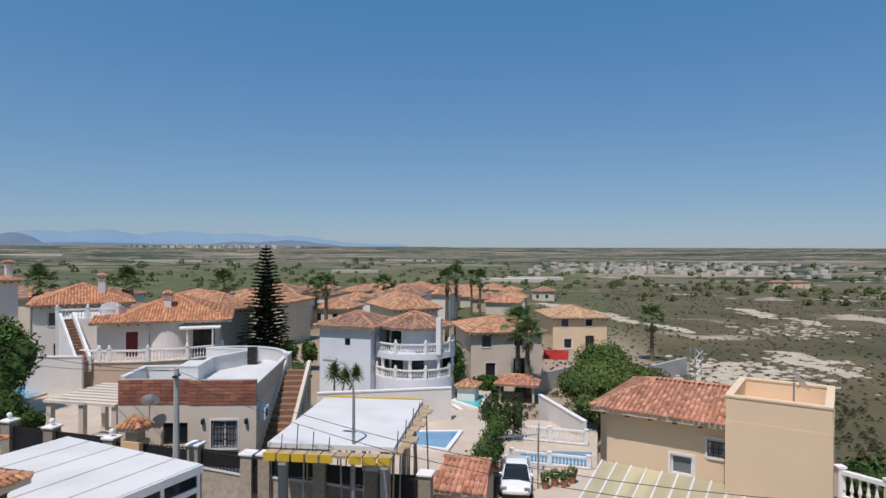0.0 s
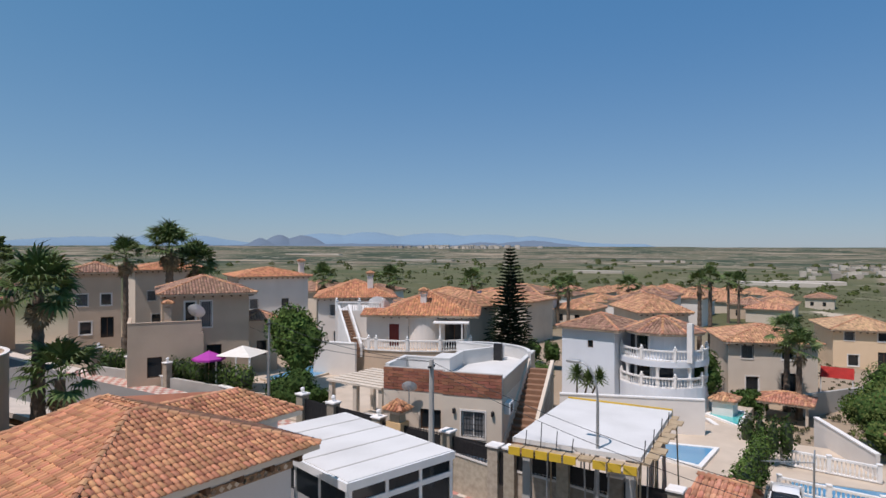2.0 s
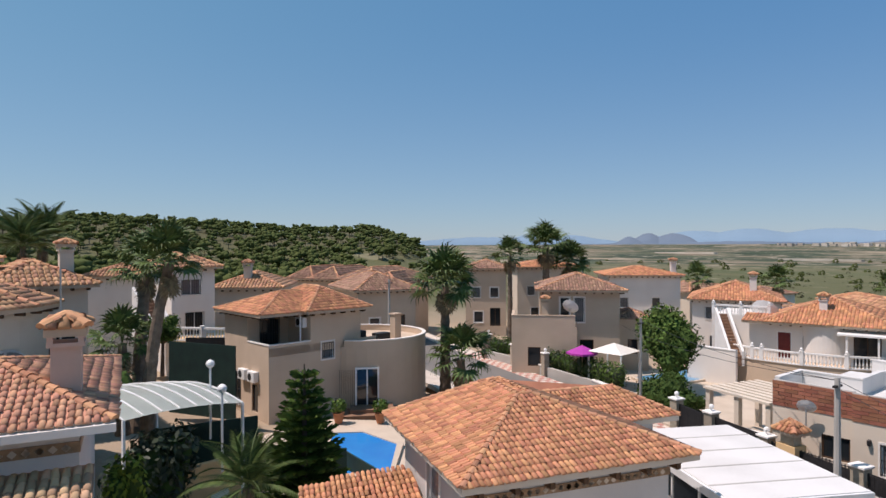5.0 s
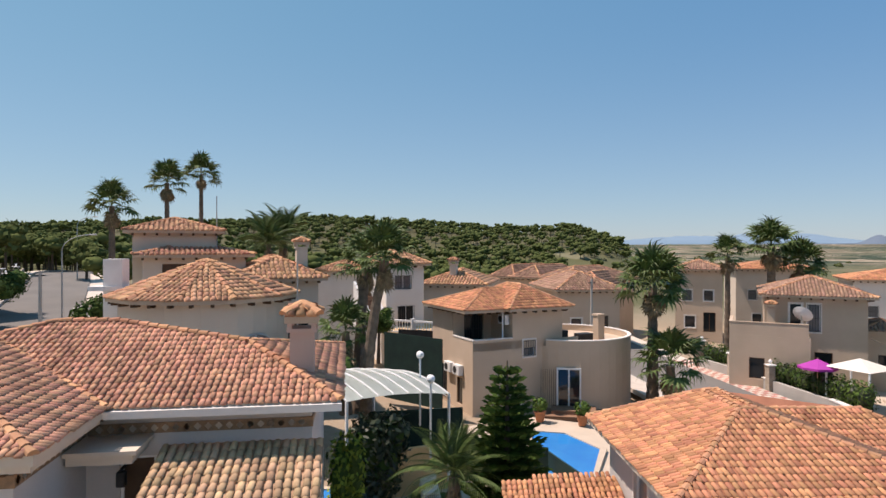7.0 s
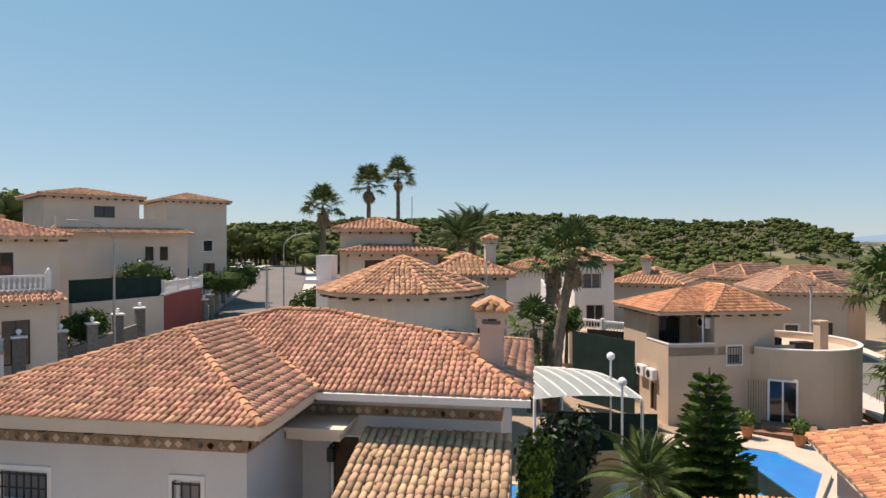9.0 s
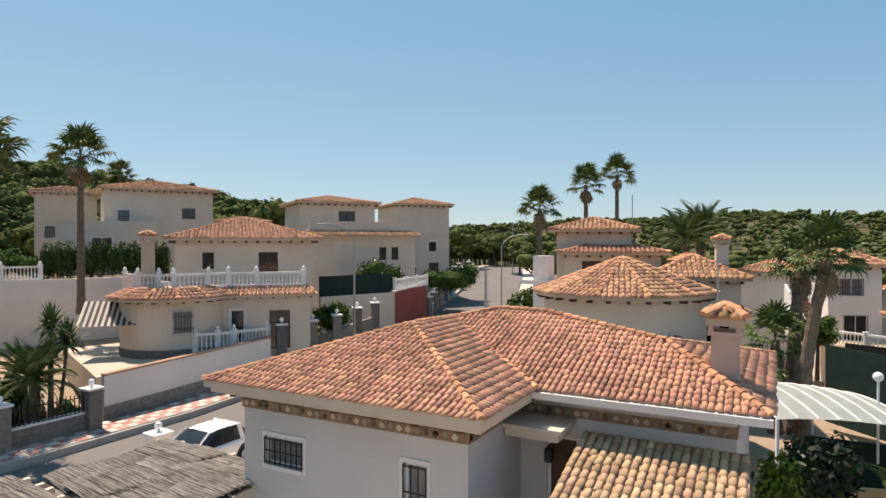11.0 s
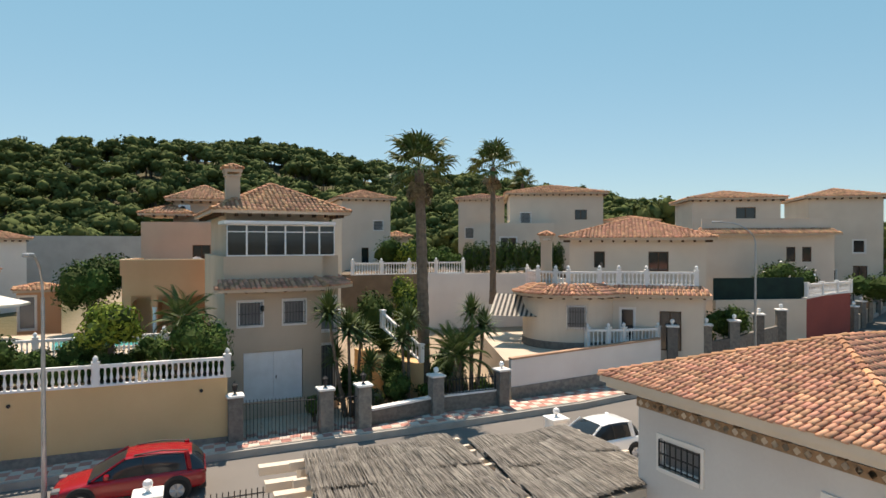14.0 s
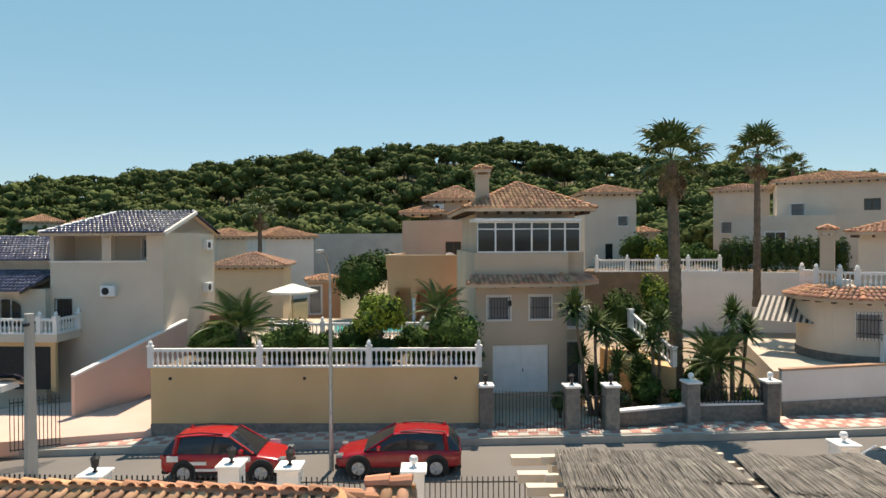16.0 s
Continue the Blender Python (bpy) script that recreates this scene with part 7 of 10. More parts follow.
for px_, py_, za_, zb_ in ((-37.91, -2.63, 7.2, 11.36), (-23.97, 1.22, 6.02, 7.84)):
    an = thing("aerial_mast", px_, py_, za_, 0, "thin grey aerial mast above a tiled roof", "mast", "aerial masts")
    bm = bmesh.new()
    tube(bm, [(0, 0, -1.6), (0, 0, zb_ - za_)], 0.03, 5)
    part("pole", bm, METAL_G, an)
    for k_ in range(4):
        part("element", boxes((-0.3 + 0.04 * k_, 0.3 - 0.04 * k_, -0.008, 0.008, 0, 0.016)), METAL_G, an, "", pose(0, 0, zb_ - za_ - 0.15 - 0.12 * k_))
# villa G: stair villa further west
h, wd = villa((-45.25, 8.75, 2.86), (-45.6, 11.7, 2.97), 1.8, 7.15, 6, STUCCO_W, TILE_P, 0.9, (("f", 0.22, 3.4, 1.3, 1.1, "bars"), ("f", 0.3, 0.2, 1.3, 2.0, "darkbars")), "white two-storey villa with an outside stair", 45)
h, wd = villa((-51.8, 4.29, 6.32), (-50.32, 8.11, 6.34), 1.5, 6.4, 5, STUCCO_W, TILE_P, 0.9, (), "cream villa beyond the palms", 46)
h, wd = villa((-50.34, 12.93, 4.86), (-47.94, 17.32, 4.87), 0.5, 5.3, 7, STUCCO, TILE_P, 1.1, W1, "cream villa with a hipped roof and chimney", 47, chim=(0.45, 1.5))
def stair(pa, pb, za, zb, wide, label, n=12, tread=None, side=WHITE):
    """A straight outside stair from pa (foot) to pb (top) with solid cheeks."""
    ax, ay, rz_, L = frame_of(pa, pb)
    t = thing("stair", ax, ay, 0, rz_, label, "stair", "outside stairs")
    for i in range(n):
        part("step", boxes((L * i / n, L * (i + 1) / n, 0.2, wide, za - 0.6, za + (zb - za) * (i + 1) / n)), tread or TERRACE, t)
    for y0 in (0.0, wide):
        bm = bmesh.new()
        v = [bm.verts.new((p, yy, z_)) for yy in (y0, y0 + 0.18) for p, z_ in ((0, za - 0.6), (L, za - 0.6), (L, zb + 0.5), (0, za + 0.5))]
        for f in ((0, 1, 2, 3), (7, 6, 5, 4), (0, 4, 5, 1), (1, 5, 6, 2), (2, 6, 7, 3), (3, 7, 4, 0)):
            bm.faces.new([v[i] for i in f])
        part("cheek_wall", bm, side, t)
    return t


stair((-44.24, 8.7, 3.62), (-46.95, 7.77, 5.96), 2.8, 5.3, 1.2, "white outside stair climbing to an upper floor", tread=TREAD)
balustrade([(-43.15, 8.46, 2.93)[:2], (-40.39, 11.44, 3.03)[:2]], 2.4, 0.9, label="white balustrade on a stair villa terrace", finial=False)
patch("terrace", flip([(-43.21, 8.18, 2.4)[:2], (-40.36, 11.51, 2.5)[:2], (-47.92, 14.19, 2.27)[:2], (-51.02, 9.91, 2.48)[:2]]), 2.4, STUCCO_Y, "ochre-edged terrace of the stair villa", "terrace", 3.0)
shrub((-40.33, 7.26, 2.63), 1.0, 2.3, 3.6, LEAF, "clipped green tree with a ball crown", 91, 1.5, 0.1, 1300, name="clipped_tree", cat="tree")
# palms to the west
palm(*(-28.78, 4.24, 3.68)[:2], 1.0, 6.6, 0.25, 0.85, 51, 40, 18, (-0.9, 0.5), label="tall leaning fan palm beside a netted fence")
palm(*(-26.75, 4.27, 4.04)[:2], 1.0, 6.9, 0.22, 0.85, 52, 40, 14, (0.3, 0.8), label="tall fan palm beside a netted fence")
palm(*(-27.86, 3.54, 3.8)[:2], 1.2, 3.4, 0.2, 0.8, 56, 34, 10, label="middling fan palm between taller palms")
palm(*(-65.47, -9.13, 11.28)[:2], 3.6, 11.0, 0.24, 1.25, 53, 36, 16, label="tall distant fan palm above the roofs")
palm(*(-67.82, -6.22, 11.33)[:2], 3.6, 12.2, 0.22, 1.2, 54, 36, 8, label="tall distant fan palm above the roofs")
palm(*(-60.74, -12.98, 6.38)[:2], 3.4, 8.6, 0.26, 1.35, 55, 36, 12, label="fan palm at the end of the street")
palm(*(-50.1, 0.35, 7.53)[:2], 4.0, 4.6, 0.2, 1.3, 57, 40, 4, kind="feather", label="clump of feather palms behind roofs")
palm(*(-52.07, 1.51, 7.5)[:2], 4.0, 5.2, 0.2, 1.3, 58, 40, 4, kind="feather", label="clump of feather palms behind roofs")
shrub((-25.95, 2.69, 4.71), 1.5, 2.4, 3.4, LEAF_D, "dark shrub under the palms", 92, 0, 0.1, 900)

# ---- the garden between the near roofs ----
patch("terrace", flip([(-18.83, 1.37, -0.9)[:2], (-17.1, 9.62, -0.9)[:2], (-27.06, 19.18, -0.9)[:2], (-31.89, 13.49, -0.9)[:2], (-26.77, 1.47, -0.9)[:2]]), -0.95, TERRACE, "pale paved pool terrace", "terrace", 0.6)
pool([(-28.36, 13.04, -0.9)[:2], (-27.63, 14.33, -0.9)[:2], (-25.06, 14.78, -0.9)[:2], (-21.88, 12.55, -0.9)[:2], (-23.59, 10.23, -0.9)[:2]], -0.85, WATER, "bright blue swimming pool with a pale rim")
pool([(-22.77, 1.66, -0.4)[:2], (-22.5, 3.98, -0.4)[:2], (-18.84, 3.33, -0.4)[:2], (-19.06, 1.39, -0.4)[:2]], -0.45, WATER, "deep blue swimming pool in a small garden")
patch("lawn", flip([(-22.84, 5.35, -0.9)[:2], (-22.35, 7.18, -0.9)[:2], (-18.58, 6.06, -0.9)[:2], (-18.9, 4.54, -0.9)[:2]]), -0.9, LAWN, "small bright lawn beside a pool", "lawn", 0.3)
low_wall((-22.31, 2.66, 1.59), (-22.96, 6.91, 1.21), -1.2, 2.0, STUCCO_Y, 0.2, None, "ochre garden boundary wall")
nt_ = low_wall((-24.24, 4.02, 2.39), (-23.93, 7.81, 2.15), -0.3, 2.2, NET, 0.05, None, "dark green netting on a boundary fence")
low_wall((-23.93, 7.81, 2.11), (-21.97, 10.69, 0.2), -0.9, 1.5, NET, 0.05, None, "dark green netting along a pool")
low_wall((-25.01, 11.37, -0.82), (-19.31, 11.5, 1.11), -1.4, 1.3, NET, 0.08, None, "dark netting screen in front of a pool")
nf = [(-35.34, 6.7, 2.69), (-31.68, 9.16, 2.28), (-28.54, 9.16, 1.21)]
low_wall(nf[0], nf[1], 0.5, 3.0, NET, 0.05, None, "dark green netting on a boundary fence")
low_wall((-39.09, 8.34, 2.4), (-37.48, 10.69, 2.39), 0.8, 2.3, METAL_D, 0.05, None, "black mesh garden fence panel")
# pool cover
x, y, rz, wd = frame_of((-21.32, 2.54, 3.04), (-23.16, 6.18, 2.65))
dm = thing("pool_enclosure", x, y, 0, rz, "pale green curved polycarbonate pool enclosure", "pool enclosure")
nx, ny = 7, 10
V = [[(-0.3 + (wd + 0.6) * i / nx, 4.8 * j / ny - 0.8, 3.05 + 0.75 * math.sin(math.pi * (0.12 + 0.76 * j / ny)) - 0.5 * (i / nx) ** 2) for i in range(nx + 1)] for j in range(ny + 1)]
for i in range(nx):
    bm = bmesh.new()
    r0 = [(bm.verts.new(V[j][i]), bm.verts.new(V[j][i + 1])) for j in range(ny + 1)]
    for p, q in zip(r0, r0[1:]):
        bm.faces.new((p[0], p[1], q[1], q[0]))
    bmesh.ops.solidify(bm, geom=bm.faces[:], thickness=0.02)
    part("sheet", bm, SHEET, dm)
for i in range(nx + 1):
    bm = bmesh.new()
    tube(bm, [Vector(V[j][i]) + Vector((0, 0, 0.02)) for j in range(ny + 1)], 0.03, 5)
    part("rib", bm, METAL_W, dm)
    if i in (0, nx):
        for j in (0, ny):
            part("leg", boxes((V[j][i][0] - 0.04, V[j][i][0] + 0.04, V[j][i][1] - 0.04, V[j][i][1] + 0.04, -0.5, V[j][i][2])), METAL_W, dm)
for p in ((-23.74, 5.96, 2.75), (-21.22, 5.72, 2.33)):
    t = thing("globe_lamp", p[0], p[1], p[2] - 0.8, 0, "white opal globe garden lamp on a post", "lamp", "globe lamps")
    bm = bmesh.new()
    tube(bm, [(0, 0, -0.6), (0, 0, 2.1)], 0.04, 6)
    part("post", bm, METAL_W, t)
    bm = bmesh.new()
    bmesh.ops.create_icosphere(bm, subdivisions=2, radius=0.16)
    part("globe", bm, GLOBE, t, "", pose(0, 0, 2.22))
shrub((-21.2, 3.6), -0.8, 2.7, 4.1, LEAF_D, "large dark glossy magnolia shrub", 93, 0, 0.13, 2600, n=12)
shrub((-18.32, 2.35, 2.98), -0.5, 1.3, 3.6, LEAF_Y, "lime green shrub against a villa corner", 94, 0, 0.1, 900)


def araucaria(x, y, z, h, r, label, seed=1, dense=12):
    """A tiered conifer: a straight trunk, whorls of flat branches with upturned sprays."""
    t = thing("conifer", x, y, z, 0, label, "conifer tree", "conifers")
    bm = bmesh.new()
    tube(bm, [(0, 0, -0.3), (0, 0, h * 0.6), (0, 0, h)], [0.16, 0.09, 0.02], 8)
    part("trunk", bm, BARK, t)
    rng = np.random.default_rng(seed)
    tiers = int(h / 0.34)
    for k in range(tiers):
        f = k / tiers
        zz = h * (0.06 + 0.93 * f)
        L = r * (1 - f) ** 0.8 + 0.12
        V, Q = [], []
        nb = 9
        for b in range(nb):
            a = b * 2 * math.pi / nb + k * 0.9 + rng.normal(0, 0.12)
            Lb = L * rng.uniform(0.82, 1.12)
            c, s = math.cos(a), math.sin(a)
            m_ = max(8, int(Lb * dense * 1.5))
            for i in range(m_):
                q = (i + 1) / m_
                rr = q * Lb
                hz = zz + 0.28 * rr - 0.10 * rr * rr + rng.normal(0, 0.03)
                w_ = 0.34 * math.sin(math.pi * min(0.95, 0.25 + q * 0.75)) * min(1, L) + 0.06
                for sd in (-1, 1):
                    d = len(V)
                    V += [(c * rr, s * rr, hz), (c * (rr + 0.12) - s * sd * w_ * 0.5, s * (rr + 0.12) + c * sd * w_ * 0.5, hz + 0.07), (c * (rr + 0.22) - s * sd * w_, s * (rr + 0.22) + c * sd * w_, hz + 0.03), (c * (rr + 0.03) - s * sd * w_ * 0.5, s * (rr + 0.03) + c * sd * w_ * 0.5, hz - 0.05)]
                    Q.append((d, d + 1, d + 2, d + 3))
        part("branch_tier", arrays("branch_tier", V, Q, CONIFER if h > 8 else LEAF), None, t)
    return t


araucaria(*(-18.03, 7.36, 0.99)[:2], -0.9, 5.8, 1.6, "young tiered araucaria conifer in the garden", 5)
palm(*(-18.12, 5.64, 1.1)[:2], -0.9, 2.3, 0.2, 0.85, 61, 30, 8, kind="feather", label="bushy feather palm in the garden")
def lounger(p, z, rz):
    t = thing("sun_lounger", p[0], p[1], z, rz, "white sun lounger with a pale cushion", "sun lounger", "sun loungers")
    part("cushion", boxes((-0.9, 0.35, -0.32, 0.32, 0.34, 0.44), bevel=0.03), CANVAS, t)
    part("backrest", boxes((0, 0.65, -0.32, 0.32, 0, 0.1), bevel=0.03), CANVAS, t, "", pose(0.33, 0, 0.36, 0, -35, 0))
    part("frame", boxes((-0.95, 0.9, -0.35, 0.35, 0.27, 0.33)), METAL_W, t)
    for sx in (-0.8, 0.7):
        for sy in (-0.28, 0.28):
            part("leg", boxes((sx - 0.03, sx + 0.03, sy - 0.03, sy + 0.03, 0, 0.27)), METAL_W, t)
lounger((-24.35, 6.32, -0.6), -0.95, 150)
lounger((-22.38, 5.97, -0.6), -0.9, 170)
# terrace pots at villa C
for p in ((-30.19, 14.18, -0.6), (-28.94, 16.03, -0.6)):
    t = thing("plant_pot", p[0], p[1], -0.9, 0, "terracotta pot with a leafy plant", "plant pot", "plant pots")
    bm = bmesh.new()
    lathe(bm, [(0.2, 0), (0.3, 0.5), (0.34, 0.55), (0.28, 0.55)], 12)
    part("pot", bm, POT, t)
    v, q = leaf_cloud(np.random.default_rng(7), [(0, 0, 0.9, 0.4, 0.4, 0.4)], 160, 0.12)
    part("plant", arrays("plant", v, q, LEAF), None, t)

# tall palms right of villa C
pc = (-31.84, 22.29, -1.3)
palm(pc[0], pc[1], -1.0, 7.2, 0.3, 1.3, 62, 44, 40, label="stout fan palm with a brown skirt of dead fronds")
palm(*(-30.45, 22.51, -1.04)[:2], -1.0, 2.6, 0.3, 1.3, 63, 34, 12, label="young fan palm beside a taller one")
palm(*(-42.2, 36.62, -0.29)[:2], -0.8, 8.5, 0.22, 1.0, 64, 36, 10, label="tall slender fan palm by the street")
palm(*(-52.97, 51.5, 4.33)[:2], -1.5, 9.9, 0.42, 1.7, 65, 46, 36, label="broad tall palm above the far roofs")
palm(*(-52.51, 54.8, 4.25)[:2], -1.5, 8.0, 0.4, 1.6, 66, 46, 36, label="broad palm with hanging fronds above the roofs")


# ---- the street to the north: fence, pillars and the brick-banded house ----
np_ = [(-20.25, 29.59, 0.29), (-17.48, 28.43, 0.34), (-14.21, 27.43, 0.16), (-10.03, 26.28, 0.26), (-7.59, 25.66, 0.08), (-6.75, 25.28, 0.19), (-4.46, 25.0, 0.06), (-2.34, 24.51, -0.08), (-0.22, 24.25, -0.22)]
for i, p in enumerate(np_):
    pillar(p[0], p[1], -2.0, p[2] + 1.9, 0.5, STONE_L, "ball" if i < 3 else None, "cream stone fence pillar with a pale cap")
for i, (a, b) in enumerate(zip(np_, np_[1:])):
    if i in (0, 4, 7):
        railing(a, b, a[2] - 1.75, 1.5, solid=True, step=0.2, label="black steel gate panel between pillars", name="steel_gate", cat="gate", dz=b[2] - a[2])
    else:
        low_wall(a, b, a[2] - 2.2, 1.15, STONE_L, 0.28, STUCCO_W, "cream stone street wall with a pale coping", dz=b[2] - a[2])
        railing(a, b, a[2] - 1.0, 0.8, solid=True, step=0.16, label="black steel fence panel on a stone wall", dz=b[2] - a[2])
yb = (-13.02, 27.14, 0.1)
bx_ = thing("letterbox_pier", yb[0], yb[1], -1.8, -12, "ochre pier with a tiny tiled roof", "pier")
part("shaft", boxes((-0.45, 0.45, -0.35, 0.35, 0, 1.9)), STUCCO_Y, bx_)
part("niche", boxes((-0.3, 0.3, -0.25, 0.25, 1.9, 2.5)), STONE_L, bx_)
roof(bx_, hip_faces(-0.4, 0.4, -0.35, 0.35, 2.5, 0.4, 0.12), TILE_B, 0.2, 0.3, name="pier_roof")

x, y, rz, wd = frame_of((-14.32, 27.94, -0.7), (-8.09, 28.33, -1.02))
bh = thing("villa", x, y, -1.5, rz, "cream flat-roofed villa with a red brick parapet", "house", "villas")
zt = 4.1
body(bh, 0, wd * 0.52, 0.25, 9, -1, 2.85, STUCCO, [("f", wd * 0.32, 2.0, 1.1, 1.0, "dark")])
body(bh, wd * 0.52, wd, 0, 9, -1, 2.85, STUCCO, [("f", wd * 0.16, 1.9, 1.15, 1.25, "bars")])
nb = 7
rng_b = random.Random(3)
for r in range(nb):
    zz = 2.86 + r * 0.16
    for side, (xa, xb, yy) in (("a", (0.0, wd * 0.52, 0.22)), ("b", (wd * 0.52, wd, -0.03))):
        L = xb - xa
        n = max(1, round(L / 0.55))
        for i in range(n + 1):
            sft = 0.27 if r % 2 else 0.0
            a, b = max(xa, xa + L * i / n - sft), min(xb, xa + L * (i + 1) / n - sft)
            if b - a < 0.06:
                continue
            part("brick", boxes((a + 0.008, b - 0.008, yy, yy + 0.22, zz + 0.008, zz + 0.15)), BRICK, bh)
part("brick_backing", boxes((0, wd * 0.52, 0.26, 0.44, 2.85, zt - 0.1), (wd * 0.52, wd, 0.01, 0.19, 2.85, zt - 0.1)), CONCRETE, bh)
part("roof_deck", boxes((0.2, wd - 0.1, 0.4, 9, 2.86, 3.3)), MEMBRANE, bh, "white roof membrane")
parapet(bh, [(wd - 0.1, 0.3), (wd - 0.1, 8.9)], 2.85, 3.75, STUCCO_D, closed=False, cap=MEMBRANE)
parapet(bh, [(0.1, 0.5), (0.1, 3.0), (2.6, 3.0), (2.6, 5.5), (4.4, 8.2)], 3.0, zt - 0.05, MEMBRANE, closed=False)
parapet(bh, [(4.4, 8.2)] + arc(wd - 3.2, 6.2, 3.3, 120, 10, 10) , 2.9, zt - 0.1, MEMBRANE, closed=False)
part("roof_vent", boxes((4.0, 4.5, 7.4, 7.7, 3.3, 4.3)), METAL_D, bh)
ac_unit(bh, pose(wd, 0.9, 2.0) @ pose(0, 0, 0, 0, 0, 90))
for u in (wd * 0.2, wd * 0.62, wd * 0.93):
    part("wall_lamp", CACHE["wlamp"], None, bh, "", pose(u, 0.25 if u < wd * 0.5 else 0, 2.0))
stair((x + math.cos(radians(rz)) * (wd + 0.15) - 0.1, y + math.sin(radians(rz)) * (wd + 0.15), 0), (x + math.cos(radians(rz)) * (wd + 0.15) - math.sin(radians(rz)) * 6.5, y + math.sin(radians(rz)) * (wd + 0.15) + math.cos(radians(rz)) * 6.5, 0), -1.4, 1.7, -1.35, "brick-treaded outside stair with a cream cheek wall", 15, TREAD, STUCCO)
dq = (-12.65, 27.65, 1.55)
dish(dq[0], dq[1], dq[2] - 0.7, 200, 0.38, "white satellite dish on a house front")

# utility pole, lamp and cables
q = (-10.42, 25.26, 0.02)
pole(q[0], q[1], -1.8, 5.4, 0.13, CONCRETE, "weathered grey utility pole with cables")
top_ = (q[0], q[1], 3.5)
lpp = (-2.93, 23.43, -0.22)
lamp_post(lpp[0], lpp[1], -2.0, 6.3, 165, 0.7)
cable(top_, (*(11.15, 16.99, 2.69)[:2], 1.6), 0.9)
cable((top_[0], top_[1], top_[2] - 0.3), (*(11.15, 16.99, 2.46)[:2], 1.2), 1.0)
cable(top_, (*(-31.44, 38.66, -0.43)[:2], 2.4), 0.5)
pq = (-24.21, 31.67, -0.69)
pole(pq[0], pq[1], -1.5, 5.6, 0.08, METAL_G, "slim grey steel pole beside a hedge")
cable(top_, (pq[0], pq[1], 4.0), 0.4)
pq2 = (-44.96, 25.68, 3.15)
pole(pq2[0], pq2[1], -1.0, 6.8, 0.11, CONCRETE, "grey utility pole among the villas")

# ---- the unfinished deck ----
x, y, rz, wd = frame_of((-6.22, 23.56, 0.88), (-1.36, 23.0, 0.83))
sl = thing("building_shell", x, y, -2.4, rz, "unfinished white concrete deck with yellow formwork and props", "building")
dz_ = 3.35
part("deck", boxes((0, wd, 0, 7.2, dz_, dz_ + 0.18)), MEMBRANE, sl, "white screeded deck")
for i in range(9):
    a, b = wd * i / 9, wd * (i + 1) / 9
    part("formwork_board", boxes((a + 0.02, b - 0.02, -0.45, -0.02, dz_ - 0.12 - 0.02 * (i % 3), dz_ - 0.06)), WOOD_L, sl)
    if i != 5:
        part("formwork_panel", boxes((a + 0.03, b - 0.05, -0.5, -0.45, dz_ - 0.34, dz_ - 0.04)), YELLOW, sl, "yellow formwork panel")
for i in range(10):
    a, b = 7.2 * i / 10, 7.2 * (i + 1) / 10
    part("formwork_board", boxes((wd + 0.02, wd + 0.3 + 0.15 * (i % 3), a + 0.03, b - 0.03, dz_ - 0.1, dz_ - 0.03)), WOOD_L, sl)
part("edge_form", boxes((0, wd, 7.22, 7.3, dz_ - 0.1, dz_ + 0.24)), YELLOW, sl, "yellow edge board")
rng_s = random.Random(8)
for i in range(34):
    px_, py_ = rng_s.uniform(0.2, wd + 0.1), rng_s.uniform(0.2, 7.0)
    if i > 20:
        px_ = wd + rng_s.uniform(-0.3, 0.4)
    bm = bmesh.new()
    tube(bm, [(px_ + rng_s.uniform(-0.15, 0.15), py_, -0.8), (px_, py_, dz_ - 0.12)], 0.035, 5)
    part("prop", bm, METAL_G if i % 3 else WOOD_L, sl)
for i in range(9):
    px_, py_ = (wd * i / 8, -0.2) if i < 5 else (wd + 0.1, 7 * (i - 5) / 4)
    bm = bmesh.new()
    tube(bm, [(px_, py_, dz_), (px_ + 0.05, py_, dz_ + rng_s.uniform(0.5, 1.0))], 0.018, 4)
    part("rebar", bm, METAL_D, sl)
part("column", boxes((0.3, 0.6, 0.3, 0.6, -0.8, dz_), (wd - 0.6, wd - 0.3, 0.3, 0.6, -0.8, dz_)), CONCRETE, sl)
patch("yard", flip([(-6.56, 24.61, -0.38)[:2], (1.34, 24.54, -0.03)[:2], (3.41, 37.94, -2.09)[:2], (3.45, 45.96, -1.56)[:2], (-8.06, 42.23, -2.07)[:2]]), -3.3, TERRACE, "bare pale building yard", "yard", 1.5)
pool([(-2.19, 37.21, -3.1)[:2], (0.6, 36.16, -3.1)[:2], (1.46, 39.53, -3.1)[:2], (-1.44, 39.33, -3.1)[:2]], -3.2, WATER_P, "pale blue pool beside the building yard", 0.4, WHITE)
low_wall((-7.84, 40.75, -1.78), (1.04, 42.56, -2.16), -3.4, 2.3, STUCCO_W, 0.25, WHITE, "long white garden wall", deep=1)
tr_ = thing("tiled_porch", *(1.1, 25.3, -0.94)[:2], -3.0, -15, "small peach porch with a weathered tile roof", "porch")
body(tr_, -1.0, 1.0, 0, 2.4, 0, 1.7, STUCCO_P)
roof(tr_, [[(-1.2, -0.3, 1.7), (1.2, -0.3, 1.7), (1.0, 1.6, 2.4), (-1.0, 1.6, 2.4)], [(1.2, 2.8, 1.7), (-1.2, 2.8, 1.7), (-1.0, 1.6, 2.4), (1.0, 1.6, 2.4)]], TILE_R, seed=52)

